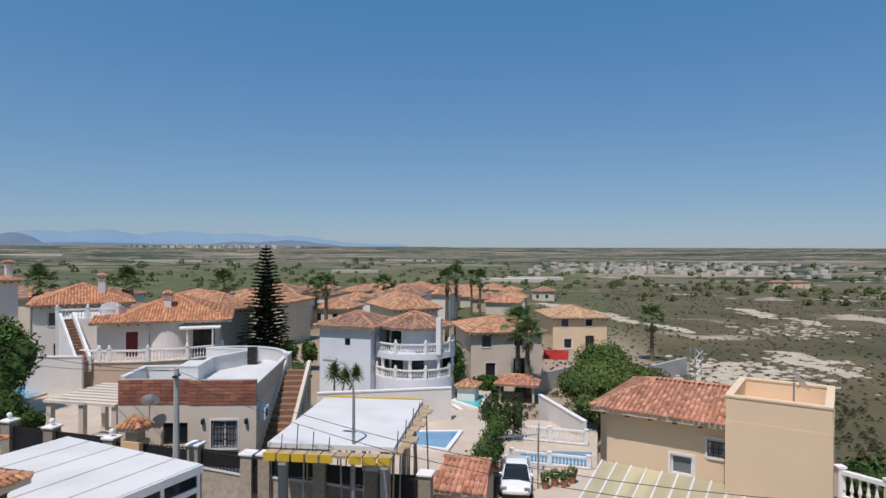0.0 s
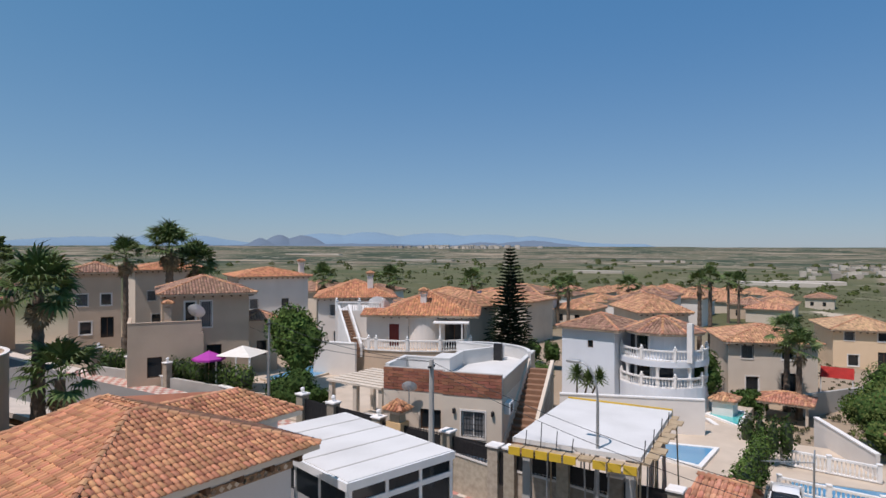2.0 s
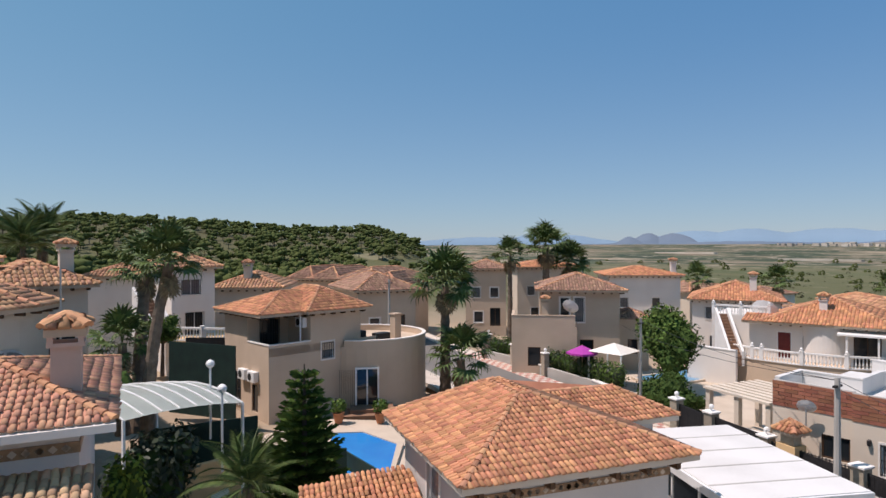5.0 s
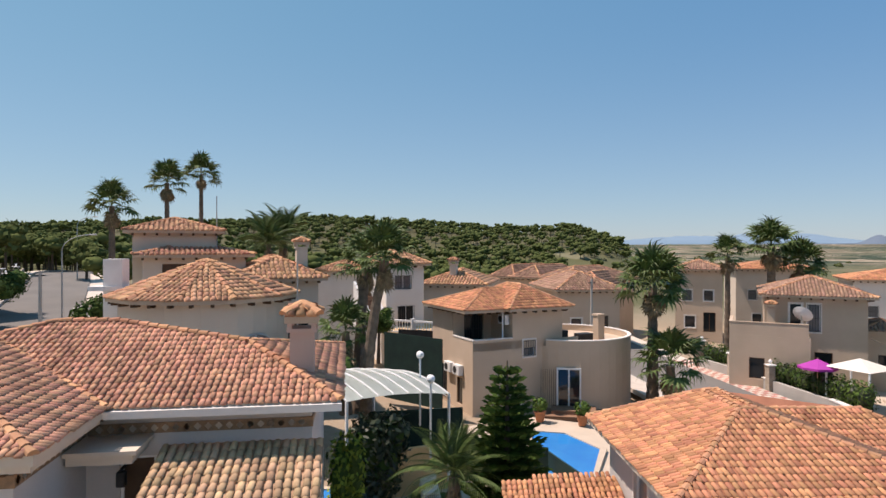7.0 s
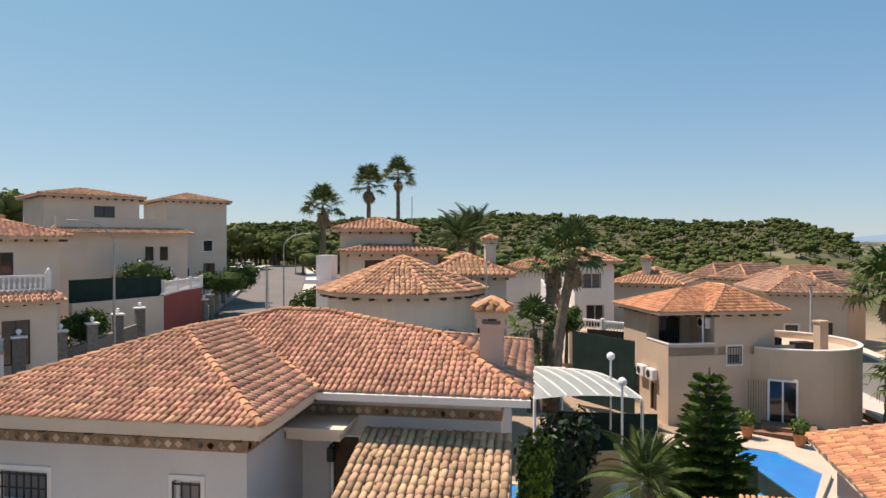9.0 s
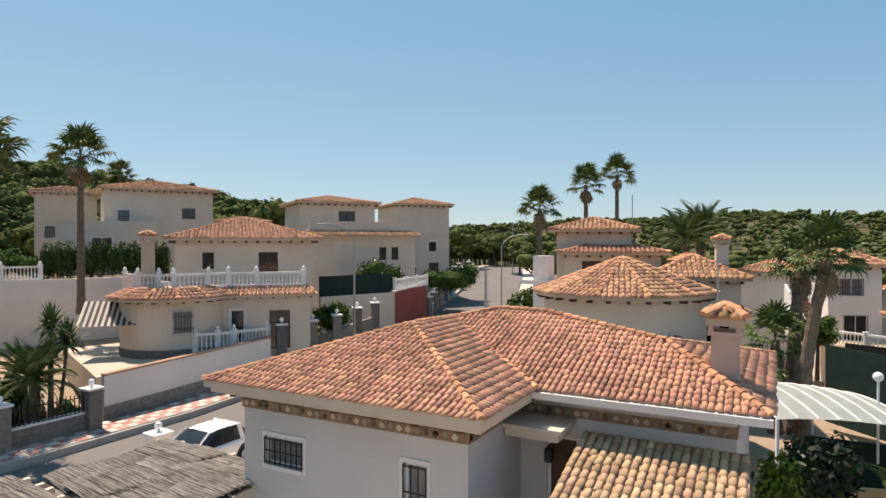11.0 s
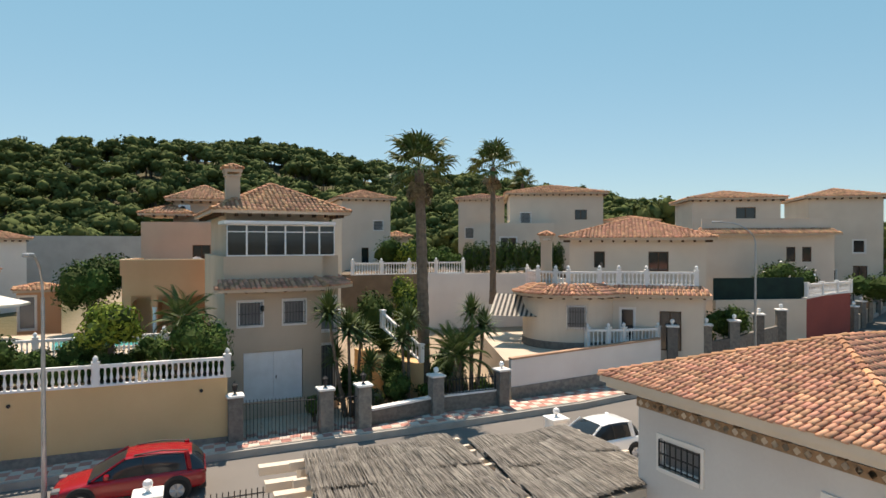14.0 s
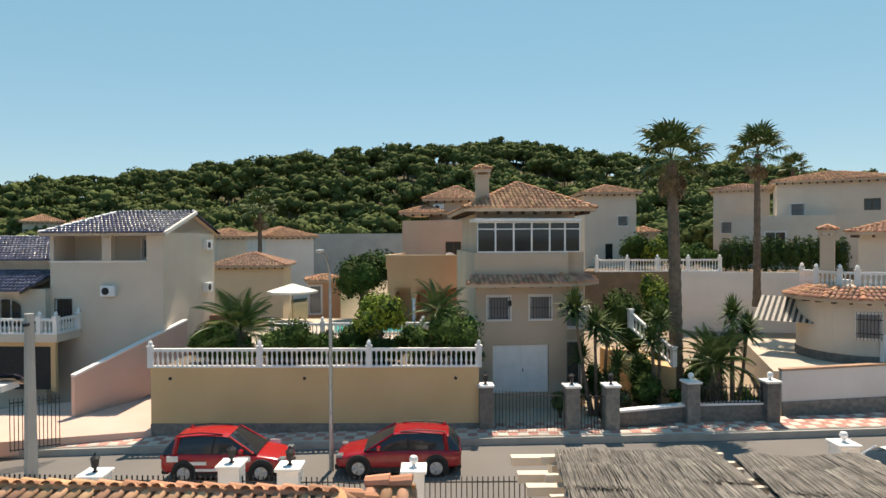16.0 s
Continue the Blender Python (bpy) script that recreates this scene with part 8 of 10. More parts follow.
# ---- the white curved house ----
x, y, rz, wd = frame_of((-10.12, 53.04, -3.36), (-5.61, 51.72, -2.61))
wh_ = thing("villa", x, y, -4.2, rz, "bluish white villa with curved balustraded verandas", "house", "villas")
body(wh_, 0, wd, 0, 5, -1.5, 6.0, STUCCO_B, [("f", wd * 0.5, 6.0, 0.5, 0.6, "dark")])
cx0, cy0, R0 = wd + 2.9, 3.0, 3.5
round_body(wh_, cx0, cy0, R0 - 1.1, -1, 6.1, STUCCO_B, sides=36)
round_body(wh_, cx0, cy0, R0, -1.5, 2.0, STUCCO_B, "veranda_base", 40)
round_body(wh_, cx0, cy0, R0, 3.6, 4.05, STUCCO_B, "balcony_slab", 40)
balustrade(arc(cx0, cy0, R0 - 0.1, -185, 30, 18), 2.0, 0.8, parent=wh_).name = "veranda_balustrade"
balustrade(arc(cx0, cy0, R0 - 0.1, -185, 30, 18), 4.05, 0.85, parent=wh_).name = "balcony_balustrade"
for a in (-170, -125, -78, -35, 5):
    bm = bmesh.new()
    lathe(bm, [(0.17, 2.0), (0.14, 2.2), (0.13, 3.3), (0.2, 3.6)], 10, cx0 + (R0 - 0.2) * math.cos(radians(a)), cy0 + (R0 - 0.2) * math.sin(radians(a)))
    part("column", bm, WHITE, wh_)
for a, zz, hh in ((-140, 4.1, 1.9), (-112, 4.5, 1.4), (-145, 2.05, 1.5), (-108, 2.3, 1.2), (-68, 2.3, 1.2)):
    m = pose(cx0, cy0, 0, 0, 0, a + 90) @ pose(-0.7, -(R0 - 1.1) - 0.03, zz)
    wn = part("window", boxes((0, 1.4, -0.02, 0.2, 0, hh)), METAL_W, wh_, "", m)
    part("pane", boxes((0.08, 1.32, -0.035, -0.021, 0.08, hh - 0.08)), GLASS, wn)
part("chimney", boxes((cx0 + 2.6, cx0 + 3.0, cy0 - 2.3, cy0 - 1.9, 4.0, 7.0)), WHITE, wh_)
roof(wh_, hip_faces(0, wd + 0.2, 0, 5, 6.1, 1.05, 0.4), TILE_G, 0.26, 0.42, seed=53)
nn = 10
rg = [(cx0 + (R0 - 0.2) * math.cos(i * 2 * math.pi / nn), cy0 + (R0 - 0.2) * math.sin(i * 2 * math.pi / nn), 6.1) for i in range(nn)]
roof(wh_, [[rg[i], rg[(i + 1) % nn], (cx0, cy0, 7.25)] for i in range(nn)], TILE_G, 0.26, 0.42, seed=54, name="round_roof")
patch("terrace", flip([(-9.63, 49.06, -2.93)[:2], (2.13, 44.02, -1.62)[:2], (4.86, 55.88, -2.36)[:2], (-11.77, 60.87, -3.49)[:2]]), -4.3, TERRACE, "pale terrace round the curved house", "terrace", 1.2)
pool([(1.45, 51.94, -4.2)[:2], (3.35, 49.35, -4.2)[:2], (4.01, 53.27, -4.2)[:2], (2.93, 54.43, -4.2)[:2]], -4.25, WATER_T, "small turquoise pool by a white wall", 0.35, WHITE)
low_wall((1.16, 50.05, -3.37), (4.22, 42.89, -2.75), -4.6, 0.45, STUCCO_W, 0.25, WHITE, "white garden wall beside a pool", dz=-0.2)
sh_ = thing("garden_shed", *(1.67, 52.04, -2.99)[:2], -4.3, rz, "small white garden shed with a tiled top", "shed")
body(sh_, 0, 1.5, 0, 1.5, -0.5, 1.2, STUCCO_W)
hip(sh_, 0, 1.5, 0, 1.5, 1.25, 0.4, 0.2, TILE_P, "", seed=55)
shrub((1.23, 54.05, -3.02), -4.4, 3.2, 3.8, HEDGE, "round olive-green tree on a terrace", 101, 0.8, 0.13, 1300, name="olive_tree", cat="tree")
yucca(*(-8.2, 49.33, -2.4)[:2], -4.0, [(0, 0, 2.6, 1.1), (0.9, 0, 2.2, 1.1), (1.7, 0.2, 2.4, 1.0)])

# cypress hedges
hedge((3.1, 42.97, -3.61), (5.96, 42.69, -3.09), -4.6, 3.0, 1.3, HEDGE, 110, 0.1, "tall dark green cypress hedge", 5)
hedge((1.13, 26.05, -0.92), (3.89, 37.9, -2.0), -4.0, 2.8, 1.1, LEAF, 130, 0.09, "tall bright green hedge along a plot boundary", 6)

# ---- plots to the north-east ----
patch("terrace", flip([(3.25, 32.91, -4.7)[:2], (8.65, 32.86, -4.7)[:2], (12.3, 47.32, -4.7)[:2], (5.48, 48.2, -4.7)[:2]]), -4.75, TERRACE, "pale paved pool yard", "yard", 1.2)
c3 = (4.55, 34.44, -4.0)
car(c3[0], c3[1], -4.75, 262, 4.1, 1.72, 1.45, CARWHITE, "white hatchback parked in a paved yard", False)
pool([(5.25, 37.87, -4.7)[:2], (9.46, 37.44, -4.7)[:2], (10.12, 40.13, -4.7)[:2], (5.57, 40.4, -4.7)[:2]], -4.72, WATER_P, "pale blue pool behind a low balustrade")
balustrade([(4.74, 38.58, -4.7)[:2], (9.25, 37.25, -4.7)[:2]], -4.7, 0.7, label="low white balustrade beside a pool", finial=False)
balustrade([(5.42, 43.17, -4.7)[:2], (10.13, 41.75, -4.7)[:2]], -4.7, 0.95, label="white balustrade closing a pool yard", finial=False)
low_wall((8.11, 49.52, -3.94), (10.23, 43.0, -3.88), -5.2, 2.0, STUCCO_W, 0.25, WHITE, "white stepped boundary wall", dz=-0.3)
for i, p in enumerate(((6.75, 34.77, -4.7), (7.26, 34.6, -4.7), (7.8, 35.1, -4.7), (6.13, 34.28, -4.7))):
    t = thing("plant_pot", p[0], p[1], -4.75, 0, "terracotta pot with a small green plant", "plant pot", "plant pots")
    bm = bmesh.new()
    lathe(bm, [(0.16, 0), (0.22, 0.36), (0.26, 0.4), (0.2, 0.4)], 10)
    part("pot", bm, POT, t)
    v, q = leaf_cloud(np.random.default_rng(i), [(0, 0, 0.65, 0.3, 0.3, 0.3)], 120, 0.1)
    part("plant", arrays("plant", v, q, LEAF), None, t)
pg = thing("awning_frame", *(5.72, 34.29, -4.7)[:2], -4.75, -10, "bare grey steel awning frame over a parking bay", "frame")
for a, b in (((0, 0, 0), (0, 0, 3.0)), ((-2.8, 0, 0), (-2.8, 0, 2.6)), ((0, 0, 3.0), (-2.8, 0, 2.6)), ((0, 2.2, 0), (0, 2.2, 3.0)), ((0, 0, 3.0), (0, 2.2, 3.0)), ((-2.8, 0, 2.6), (-2.8, 2.2, 2.6)), ((-2.8, 2.2, 0), (-2.8, 2.2, 2.6))):
    bm = bmesh.new()
    tube(bm, [a, b], 0.035, 5)
    part("bar", bm, METAL_G, pg)

x, y, rz, wd = frame_of((5.64, 22.0, -0.31), (11.77, 18.02, 1.27))
ph = thing("villa", x, y, -4.0, rz, "peach villa with a mottled tile roof and square tower", "house", "villas")
wt = wd * 0.605
part("wall_step", boxes((0, 0.9, 1.2, 4.6, 0, 6.6)), STUCCO_P, ph)
body(ph, 0.45, wt, 0.55, 5, 0, 6.8, STUCCO_P, [("f", 2.2, 4.95, 0.7, 0.65, "curtain"), ("f", 3.38, 5.75, 0.5, 0.55, "bars")])
body(ph, wt, wd, 0, 3.4, 0, 7.15, STUCCO_P)
parapet(ph, [(wt + 0.1, 0.1), (wd - 0.1, 0.1), (wd - 0.1, 3.3), (wt + 0.1, 3.3)], 7.15, 7.88, STUCCO_P)
wq = wt - 0.02
roof(ph, [[(0, 0.1, 6.95), (wq, 0.1, 6.95), (wq, 2.8, 7.6), (1.6, 2.8, 7.6)], [(0, 5.5, 6.95), (0, 0.1, 6.95), (1.6, 2.8, 7.6)], [(wq, 5.5, 6.95), (0, 5.5, 6.95), (1.6, 2.8, 7.6), (wq, 2.8, 7.6)]], TILE_R, 0.165, 0.27, seed=56)
rafters(ph, 0.45, wt, 0.55, 5, 7.0, "f", 0.7)
dsh = (12.51, 20.26, 3.86)
dish(dsh[0] - 0.9, dsh[1] - 0.5, dsh[2] - 0.3, 75, 0.4, "grey satellite dish on a peach tower")
cg = thing("conservatory", x, y, -4.0, rz, "cream translucent conservatory roof with pale ribs", "conservatory")
for i in range(10):
    a = 0.3 + i * 0.52
    bm = bmesh.new()
    bm.faces.new([bm.verts.new(p) for p in ((a + 0.03, -2.6, 4.1), (a + 0.49, -2.6, 4.1), (a + 0.49, 0.5, 4.95), (a + 0.03, 0.5, 4.95))])
    bmesh.ops.solidify(bm, geom=bm.faces[:], thickness=0.03)
    part("roof_panel", bm, CREAMSHEET, cg)
    bm = bmesh.new()
    tube(bm, [(a, -2.6, 4.12), (a, 0.5, 4.97)], 0.035, 4)
    part("rib", bm, METAL_W, cg)
part("gutter", boxes((0.2, 5.6, -2.75, -2.62, 4.0, 4.14)), METAL_W, cg)
for xx in (0.3, 2.9, 5.4):
    part("post", boxes((xx - 0.05, xx + 0.05, -2.72, -2.62, 0.0, 4.0)), METAL_W, cg)
balustrade([(12.61, 19.02), (13.35, 17.91)], 0.95, 0.85, label="white balustrade beside a peach villa", finial=False)
patch("terrace", flip([(12.61, 19.17), (13.35, 18.06), (16.8, 14.5), (13.2, 15.6)]), 0.9, TERRACE, "raised terrace beside a peach villa", "terrace", 5.5)

# ---- carport beside the orange-roofed villa ----
x, y, rz, wd = frame_of((-7.77, 13.79, 2.6), (-6.26, 17.0, 2.6))
cp = thing("carport", x, y, 0, rz, "white membrane carport with dark tinted side panes", "carport")
part("canopy", boxes((-0.1, wd + 0.05, -0.05, 5.6, 2.5, 2.6)), MEMBRANE, cp, "white flat canopy")
for i in range(4):
    part("canopy_seam", boxes((-0.08, wd + 0.03, 0.9 + 1.2 * i, 0.96 + 1.2 * i, 2.601, 2.608)), CONCRETE, cp)
part("fascia", boxes((-0.12, wd + 0.07, -0.12, -0.051, 2.36, 2.58), (-0.18, -0.101, -0.12, 5.6, 2.36, 2.58)), METAL_W, cp)
for i in range(4):
    u = wd * i / 3
    part("post", boxes((u - 0.05, u + 0.05, -0.03, 0.07, -1.9, 2.5)), METAL_W, cp)
for i in range(3):
    part("side_pane", boxes((wd * i / 3 + 0.06, wd * (i + 1) / 3 - 0.06, 0.0, 0.02, -0.2, 2.35)), GLASS, cp)
    part("mid_rail", boxes((wd * i / 3 + 0.05, wd * (i + 1) / 3 - 0.05, -0.05, -0.002, 1.85, 2.0)), METAL_W, cp)
for i in range(4):
    part("side_pane", boxes((-0.06, -0.04, 0.1 + 1.3 * i, 1.3 + 1.3 * i, 1.6, 2.35)), GLASS, cp)
    part("side_rail", boxes((-0.1, -0.02, 0.0 + 1.3 * i, 0.07 + 1.3 * i, -1.5, 2.5)), METAL_W, cp)
balustrade([(-5.92, 14.23, 2.28)[:2], (-6.04, 16.89, 1.6)[:2]], -0.2, 0.85, label="white balustrade by the carport", finial=False)

# ---- hedge-lined plot and villa J ----
hl = [(-43.2, 34.5), (-39.4, 34.6), (-35.2, 34.2), (-30.2, 33.9), (-27.6, 33.2)]
hl = [(p[0], p[1], gz(*p)) for p in hl]
for i, (a, b) in enumerate(zip(hl, hl[1:])):
    low_wall(a, b, a[2], 0.85, CONCRETE, 0.3, WHITE if i % 2 else None, "low grey street wall below a hedge", dz=b[2] - a[2])
    hedge((a[0], a[1] + 0.85), (b[0], b[1] + 0.85), (a[2] + b[2]) / 2 + 0.4, 1.75 + 0.25 * (i % 2), 1.2, (HEDGE, LEAF)[i % 2], 130, 0.1, "leafy green hedge above a street wall", 7 + i)
for p in hl[:3] + [(-45.0, 36.4, gz(-45, 36.4))]:
    pillar(p[0], p[1], p[2] - 0.1, 2.0, 0.45, STONE_L, "ball", "stone pillar with a ball along a hedge")
shrub((-23.56, 33.4, -0.9), -1.8, 4.2, 2.8, HEDGE, "dense rounded hedge shrub by a gate", 111, 0, 0.11, 1500)
patch("terrace", flip([(-24.44, 31.49, -0.69)[:2], (-15.59, 30.11, 0.84)[:2], (-24.93, 47.8, -1.26)[:2], (-35.28, 42.0, -0.62)[:2]]), -1.8, TERRACE, "pale paved pool terrace behind a hedge", "terrace", 1.2)
pool([(-27.65, 40.82, -1.7)[:2], (-27.19, 45.04, -1.7)[:2], (-30.2, 46.6, -1.7)[:2], (-30.87, 39.66, -1.7)[:2], (-28.25, 38.45, -1.7)[:2]], -1.72, WATER_P, "blue kidney-edged pool on a pale terrace")
pgl = thing("pergola", *(-19.7, 31.18, 0.05)[:2], -1.8, -12, "pale concrete pergola over a seating corner", "pergola")
for i in range(8):
    part("slat", boxes((0, 4.2, i * 0.55, i * 0.55 + 0.3, 2.5, 2.62)), STUCCO, pgl)
for xx in (0.1, 2.0, 3.9):
    for yy in (0.1, 3.8):
        part("column", boxes((xx, xx + 0.28, yy, yy + 0.28, -0.5, 2.5)), STUCCO, pgl)
balustrade([(-19.16, 30.94, -0.82)[:2], (-16.06, 31.0, -0.58)[:2]], -1.8, 0.9, label="white balustrade under a pergola", finial=False)
p = (-31.65, 34.53, -0.13)
parasol(p[0], p[1], -1.2, 2.3, 1.15, PURPLE, "open purple parasol in a garden")
p = (-29.94, 36.04, -0.15)
gz_ = thing("gazebo", p[0], p[1], -1.3, 10, "white canvas garden gazebo", "gazebo")
bm = bmesh.new()
tp = bm.verts.new((0, 0, 2.75))
rg4 = [bm.verts.new(q) for q in ((-1.4, -1.4, 2.15), (1.4, -1.4, 2.15), (1.4, 1.4, 2.15), (-1.4, 1.4, 2.15))]
for i in range(4):
    bm.faces.new((tp, rg4[i], rg4[(i + 1) % 4]))
part("canopy", bm, CANVAS, gz_)
for sx in (-1.3, 1.3):
    for sy in (-1.3, 1.3):
        part("leg", boxes((sx - 0.05, sx + 0.05, sy - 0.05, sy + 0.05, -0.5, 2.15)), METAL_W, gz_)
x, y, rz, wd = frame_of((-36.73, 35.13, 0.36), (-32.47, 39.79, 0.2))
jh = thing("villa", x, y, -1.2, rz, "beige villa with a roof terrace and weathered tile roof", "house", "villas")
body(jh, -2.3, wd * 0.45, -1.2, 3, -1, 3.3, STUCCO_D, [("f", 1.3, 1.2, 1.0, 1.5, "dark")], "front_wing")
parapet(jh, [(-2.2, 2.8), (-2.2, -1.1), (wd * 0.43, -1.1)], 3.3, 4.2, STUCCO_D, closed=False)
body(jh, 0, wd, 0, 8, -1, 6.1, STUCCO_D, [("f", wd * 0.25, 4.6, 0.8, 2.0, "win"), ("f", wd * 0.43, 4.6, 0.8, 2.0, "bars"), ("r", 1.6, 4.8, 0.9, 1.2, "dark"), ("f", wd * 0.5, 1.2, 1.1, 2.0, "dark")])
hip(jh, 0.2, wd, 0, 8, 6.2, 1.2, 0.55, TILE_G, "fr", seed=57)
chimney(jh, 0.4, -0.8, 3.2, 5.2, 0.5, STUCCO_D)
roof(jh, hip_faces(wd + 0.1, wd + 2.6, 2.0, 6, 3.7, 0.6, 0.4), TILE_G, seed=58, name="side_roof")
body(jh, wd + 0.1, wd + 2.6, 2.0, 6, -1, 3.6, STUCCO_D, [("f", 0.8, 1.8, 0.8, 1.2, "dark")], "side_wing")
dj = (-34.41, 36.05, 2.76)
dish(dj[0], dj[1], 2.9, 200, 0.65)
shrub((-27.05, 38.28, -0.57), -1.6, 4.0, 6.6, LEAF, "leafy green garden tree", 112, 1.6, 0.15, 2600, name="garden_tree", cat="tree", n=14)
shrub((-21.52, 32.38, -0.42), -1.8, 2.6, 2.0, HEDGE, "green shrub beside a pool", 113, 0, 0.1, 900)
low_wall((-28.72, 43.21, -1.42), (-24.81, 43.29, -1.05), -1.8, 2.6, STUCCO_W, 0.25, WHITE, "plain white garden wall")

# ---- villa K: red door, curved balcony and outside stair ----
x, y, rz, wd = frame_of((-25.25, 45.92, 0.39), (-17.15, 48.51, 0.65))
kh = thing("villa", x, y, -2.0, rz, "white villa with a red door and curved balcony", "house", "villas")
body(kh, 0, wd, 0, 9, -1, 4.85, STUCCO_W, [("f", wd * 0.22, 3.2, 0.95, 2.0, "red"), ("f", wd * 0.42, 3.3, 0.9, 1.7, "darkbars"), ("f", wd * 0.78, 3.2, 1.6, 2.0, "dark")])
round_body(kh, wd * 0.57, 1.1, 1.7, -1, 4.84, STUCCO_W)
hip(kh, 1.5, wd + 0.2, 0, 8, 4.95, 1.65, 0.8, TILE_B, "f", seed=59)
roof(kh, [[(-0.4, -0.75, 4.93), (2.2, -0.75, 4.93), (2.2, 1.0, 5.35), (-0.4, 1.0, 5.35)]], TILE_B, seed=60, name="pent_roof")
chimney(kh, wd * 0.55, 1.6, 5.2, 6.5, 0.5, STUCCO_W)
pts = [(-1.2, -0.6), (0.5, -1.6), (wd * 0.4, -2.2), (wd * 0.75, -2.0), (wd + 0.3, -0.9)]
bm = bmesh.new()
prism(bm, pts + [(wd + 0.3, 0.2), (-1.2, 0.2)], -1, 2.2)
part("balcony_base", bm, STUCCO_D, kh, "beige stone-clad balcony base")
balustrade(pts, 2.2, 0.9, parent=kh).name = "balcony_balustrade"
pgk = part("pergola_slab", boxes((wd * 0.68, wd + 0.2, -1.7, 0.2, 4.4, 4.52)), WHITE, kh)
for u in (wd * 0.74, wd * 0.95):
    part("pergola_post", boxes((u, u + 0.12, -1.6, -1.48, 2.2, 4.4)), WHITE, kh)
stair((-24.8, 44.45, 0.53), (-27.49, 46.94, 3.5), 0.2, 3.1, 0.9, "brown-treaded outside stair with white cheeks", 14, TREAD, WHITE)
dk = (-26.52, 49.22, 3.14)
dish(dk[0] + 0.6, dk[1], dk[2] - 0.75, 190, 1.05, "large white satellite dish on a roof terrace", 30)
body(kh, -3.2, 0.2, 2.0, 8, -1, 5.0, STUCCO_W, name="terrace_block")
b_ = balustrade([(-3.1, 2.1), (1.0, 2.1)], 5.0, 0.8, parent=kh)
b_.name = "terrace_balustrade"

# other villas behind
villa((-36.12, 55.1, 0.3), (-29.4, 58.99, 0.45), -2.2, 3.3, 9, STUCCO_W, TILE_B, 1.6, W2, "white villa with a steep orange roof", 61, chim=(0.7, 2.0))
villa((-50.26, 59.46, 0.19), (-44.93, 66.04, -0.0), -2.5, 5.0, 8, STUCCO_W, TILE_B, 1.0, W2, "white two-storey villa with an orange roof", 62, chim=(0.93, 1.0))
villa((-57.48, 43.02, 0.77), (-54.55, 46.71, 0.65), -1.0, 6.0, 8, STUCCO_D, TILE_G, 0.9, W2, "beige villa with a weathered tile roof", 63)
villa((-61.21, 54.29, 0.63), (-56.61, 61.84, 0.34), -1.5, 5.8, 8, STUCCO, TILE_B, 0.9, W2, "cream villa with an orange roof beneath palms", 64)
villa((-53.34, 26.95, 2.46), (-52.3, 32.88, 2.01), -0.5, 4.3, 9, STUCCO_D, TILE_G, 1.6, W1, "beige bungalow with a weathered hipped roof", 65)
for i in range(4):
    villa(((-72.65, 27.7, 2.28), (-69.86, 29.3, 2.33), (-66.82, 31.23, 2.36), (-61.54, 32.86, 2.26))[i], ((-69.86, 29.3, 2.33), (-66.82, 31.23, 2.36), (-61.54, 32.86, 2.26), (-59.28, 34.87, 2.24))[i], -0.5, 4.7 - 0.5 * (i == 3), 10, STUCCO_D, TILE_G, 1.4, (), "beige terraced house with a weathered tile roof", 66 + i)
villa((-19.35, 54.62, 0.91), (-17.43, 57.37, 0.78), -2.8, 3.0, 8, STUCCO, TILE_P, 1.3, W1, "cream villa with a pale tiled roof", 71)
araucaria(*(-15.53, 55.85, 0.62)[:2], -2.8, 11.6, 2.5, "tall dark Norfolk-type pine with tiered branches", 9, 7)
shrub((-15.34, 49.64, 0.03), -2.8, 3.6, 3.2, LEAF, "rounded green tree beside the tall conifer", 121, 0.4, 0.13, 1200)
shrub((-11.46, 46.59, 0.47), -3.0, 4.2, 3.2, LEAF, "broad green tree behind a flat roof", 122, 0.4, 0.13, 1500)
shrub((-15.69, 47.43, 0.51), -2.8, 3.0, 2.6, LEAF_Y, "bright green leafy garden shrub", 123, 0.2, 0.13, 900)
shrub((-25.96, 37.79, 1.73), -2.0, 4.0, 5.5, HEDGE, "leafy green street tree", 124, 1.2, 0.14, 1500, name="garden_tree", cat="tree")
for i, p in enumerate(((-13.07, 62.64, 0.06), (-15.38, 64.16, 0.77))):
    shrub(p, -3.5, 2.2, 3.0, HEDGE, "dark leafy garden shrub", 125 + i, 0, 0.14, 500)
# pale grounds around the near villas, added to bounce light onto their shaded walls
patch("yard", flip([(-24, -14.5), (-6, -17.2), (8, -20), (9, 10), (-7, 17.5), (-27, 21.5)]), -1.05, TERRACE, "pale paved yards between the villas, added to bounce light", "yard", 0.8)
patch("yard", flip([(-21, -13.5), (-7, -16.6), (4, -18.6), (5, 0.0), (-11.5, 2.0), (-18.0, 0.6), (-21, -1.5)]), 0.25, TERRACE, "pale paved yard beside a white villa, added to bounce light", "yard", 2.0)


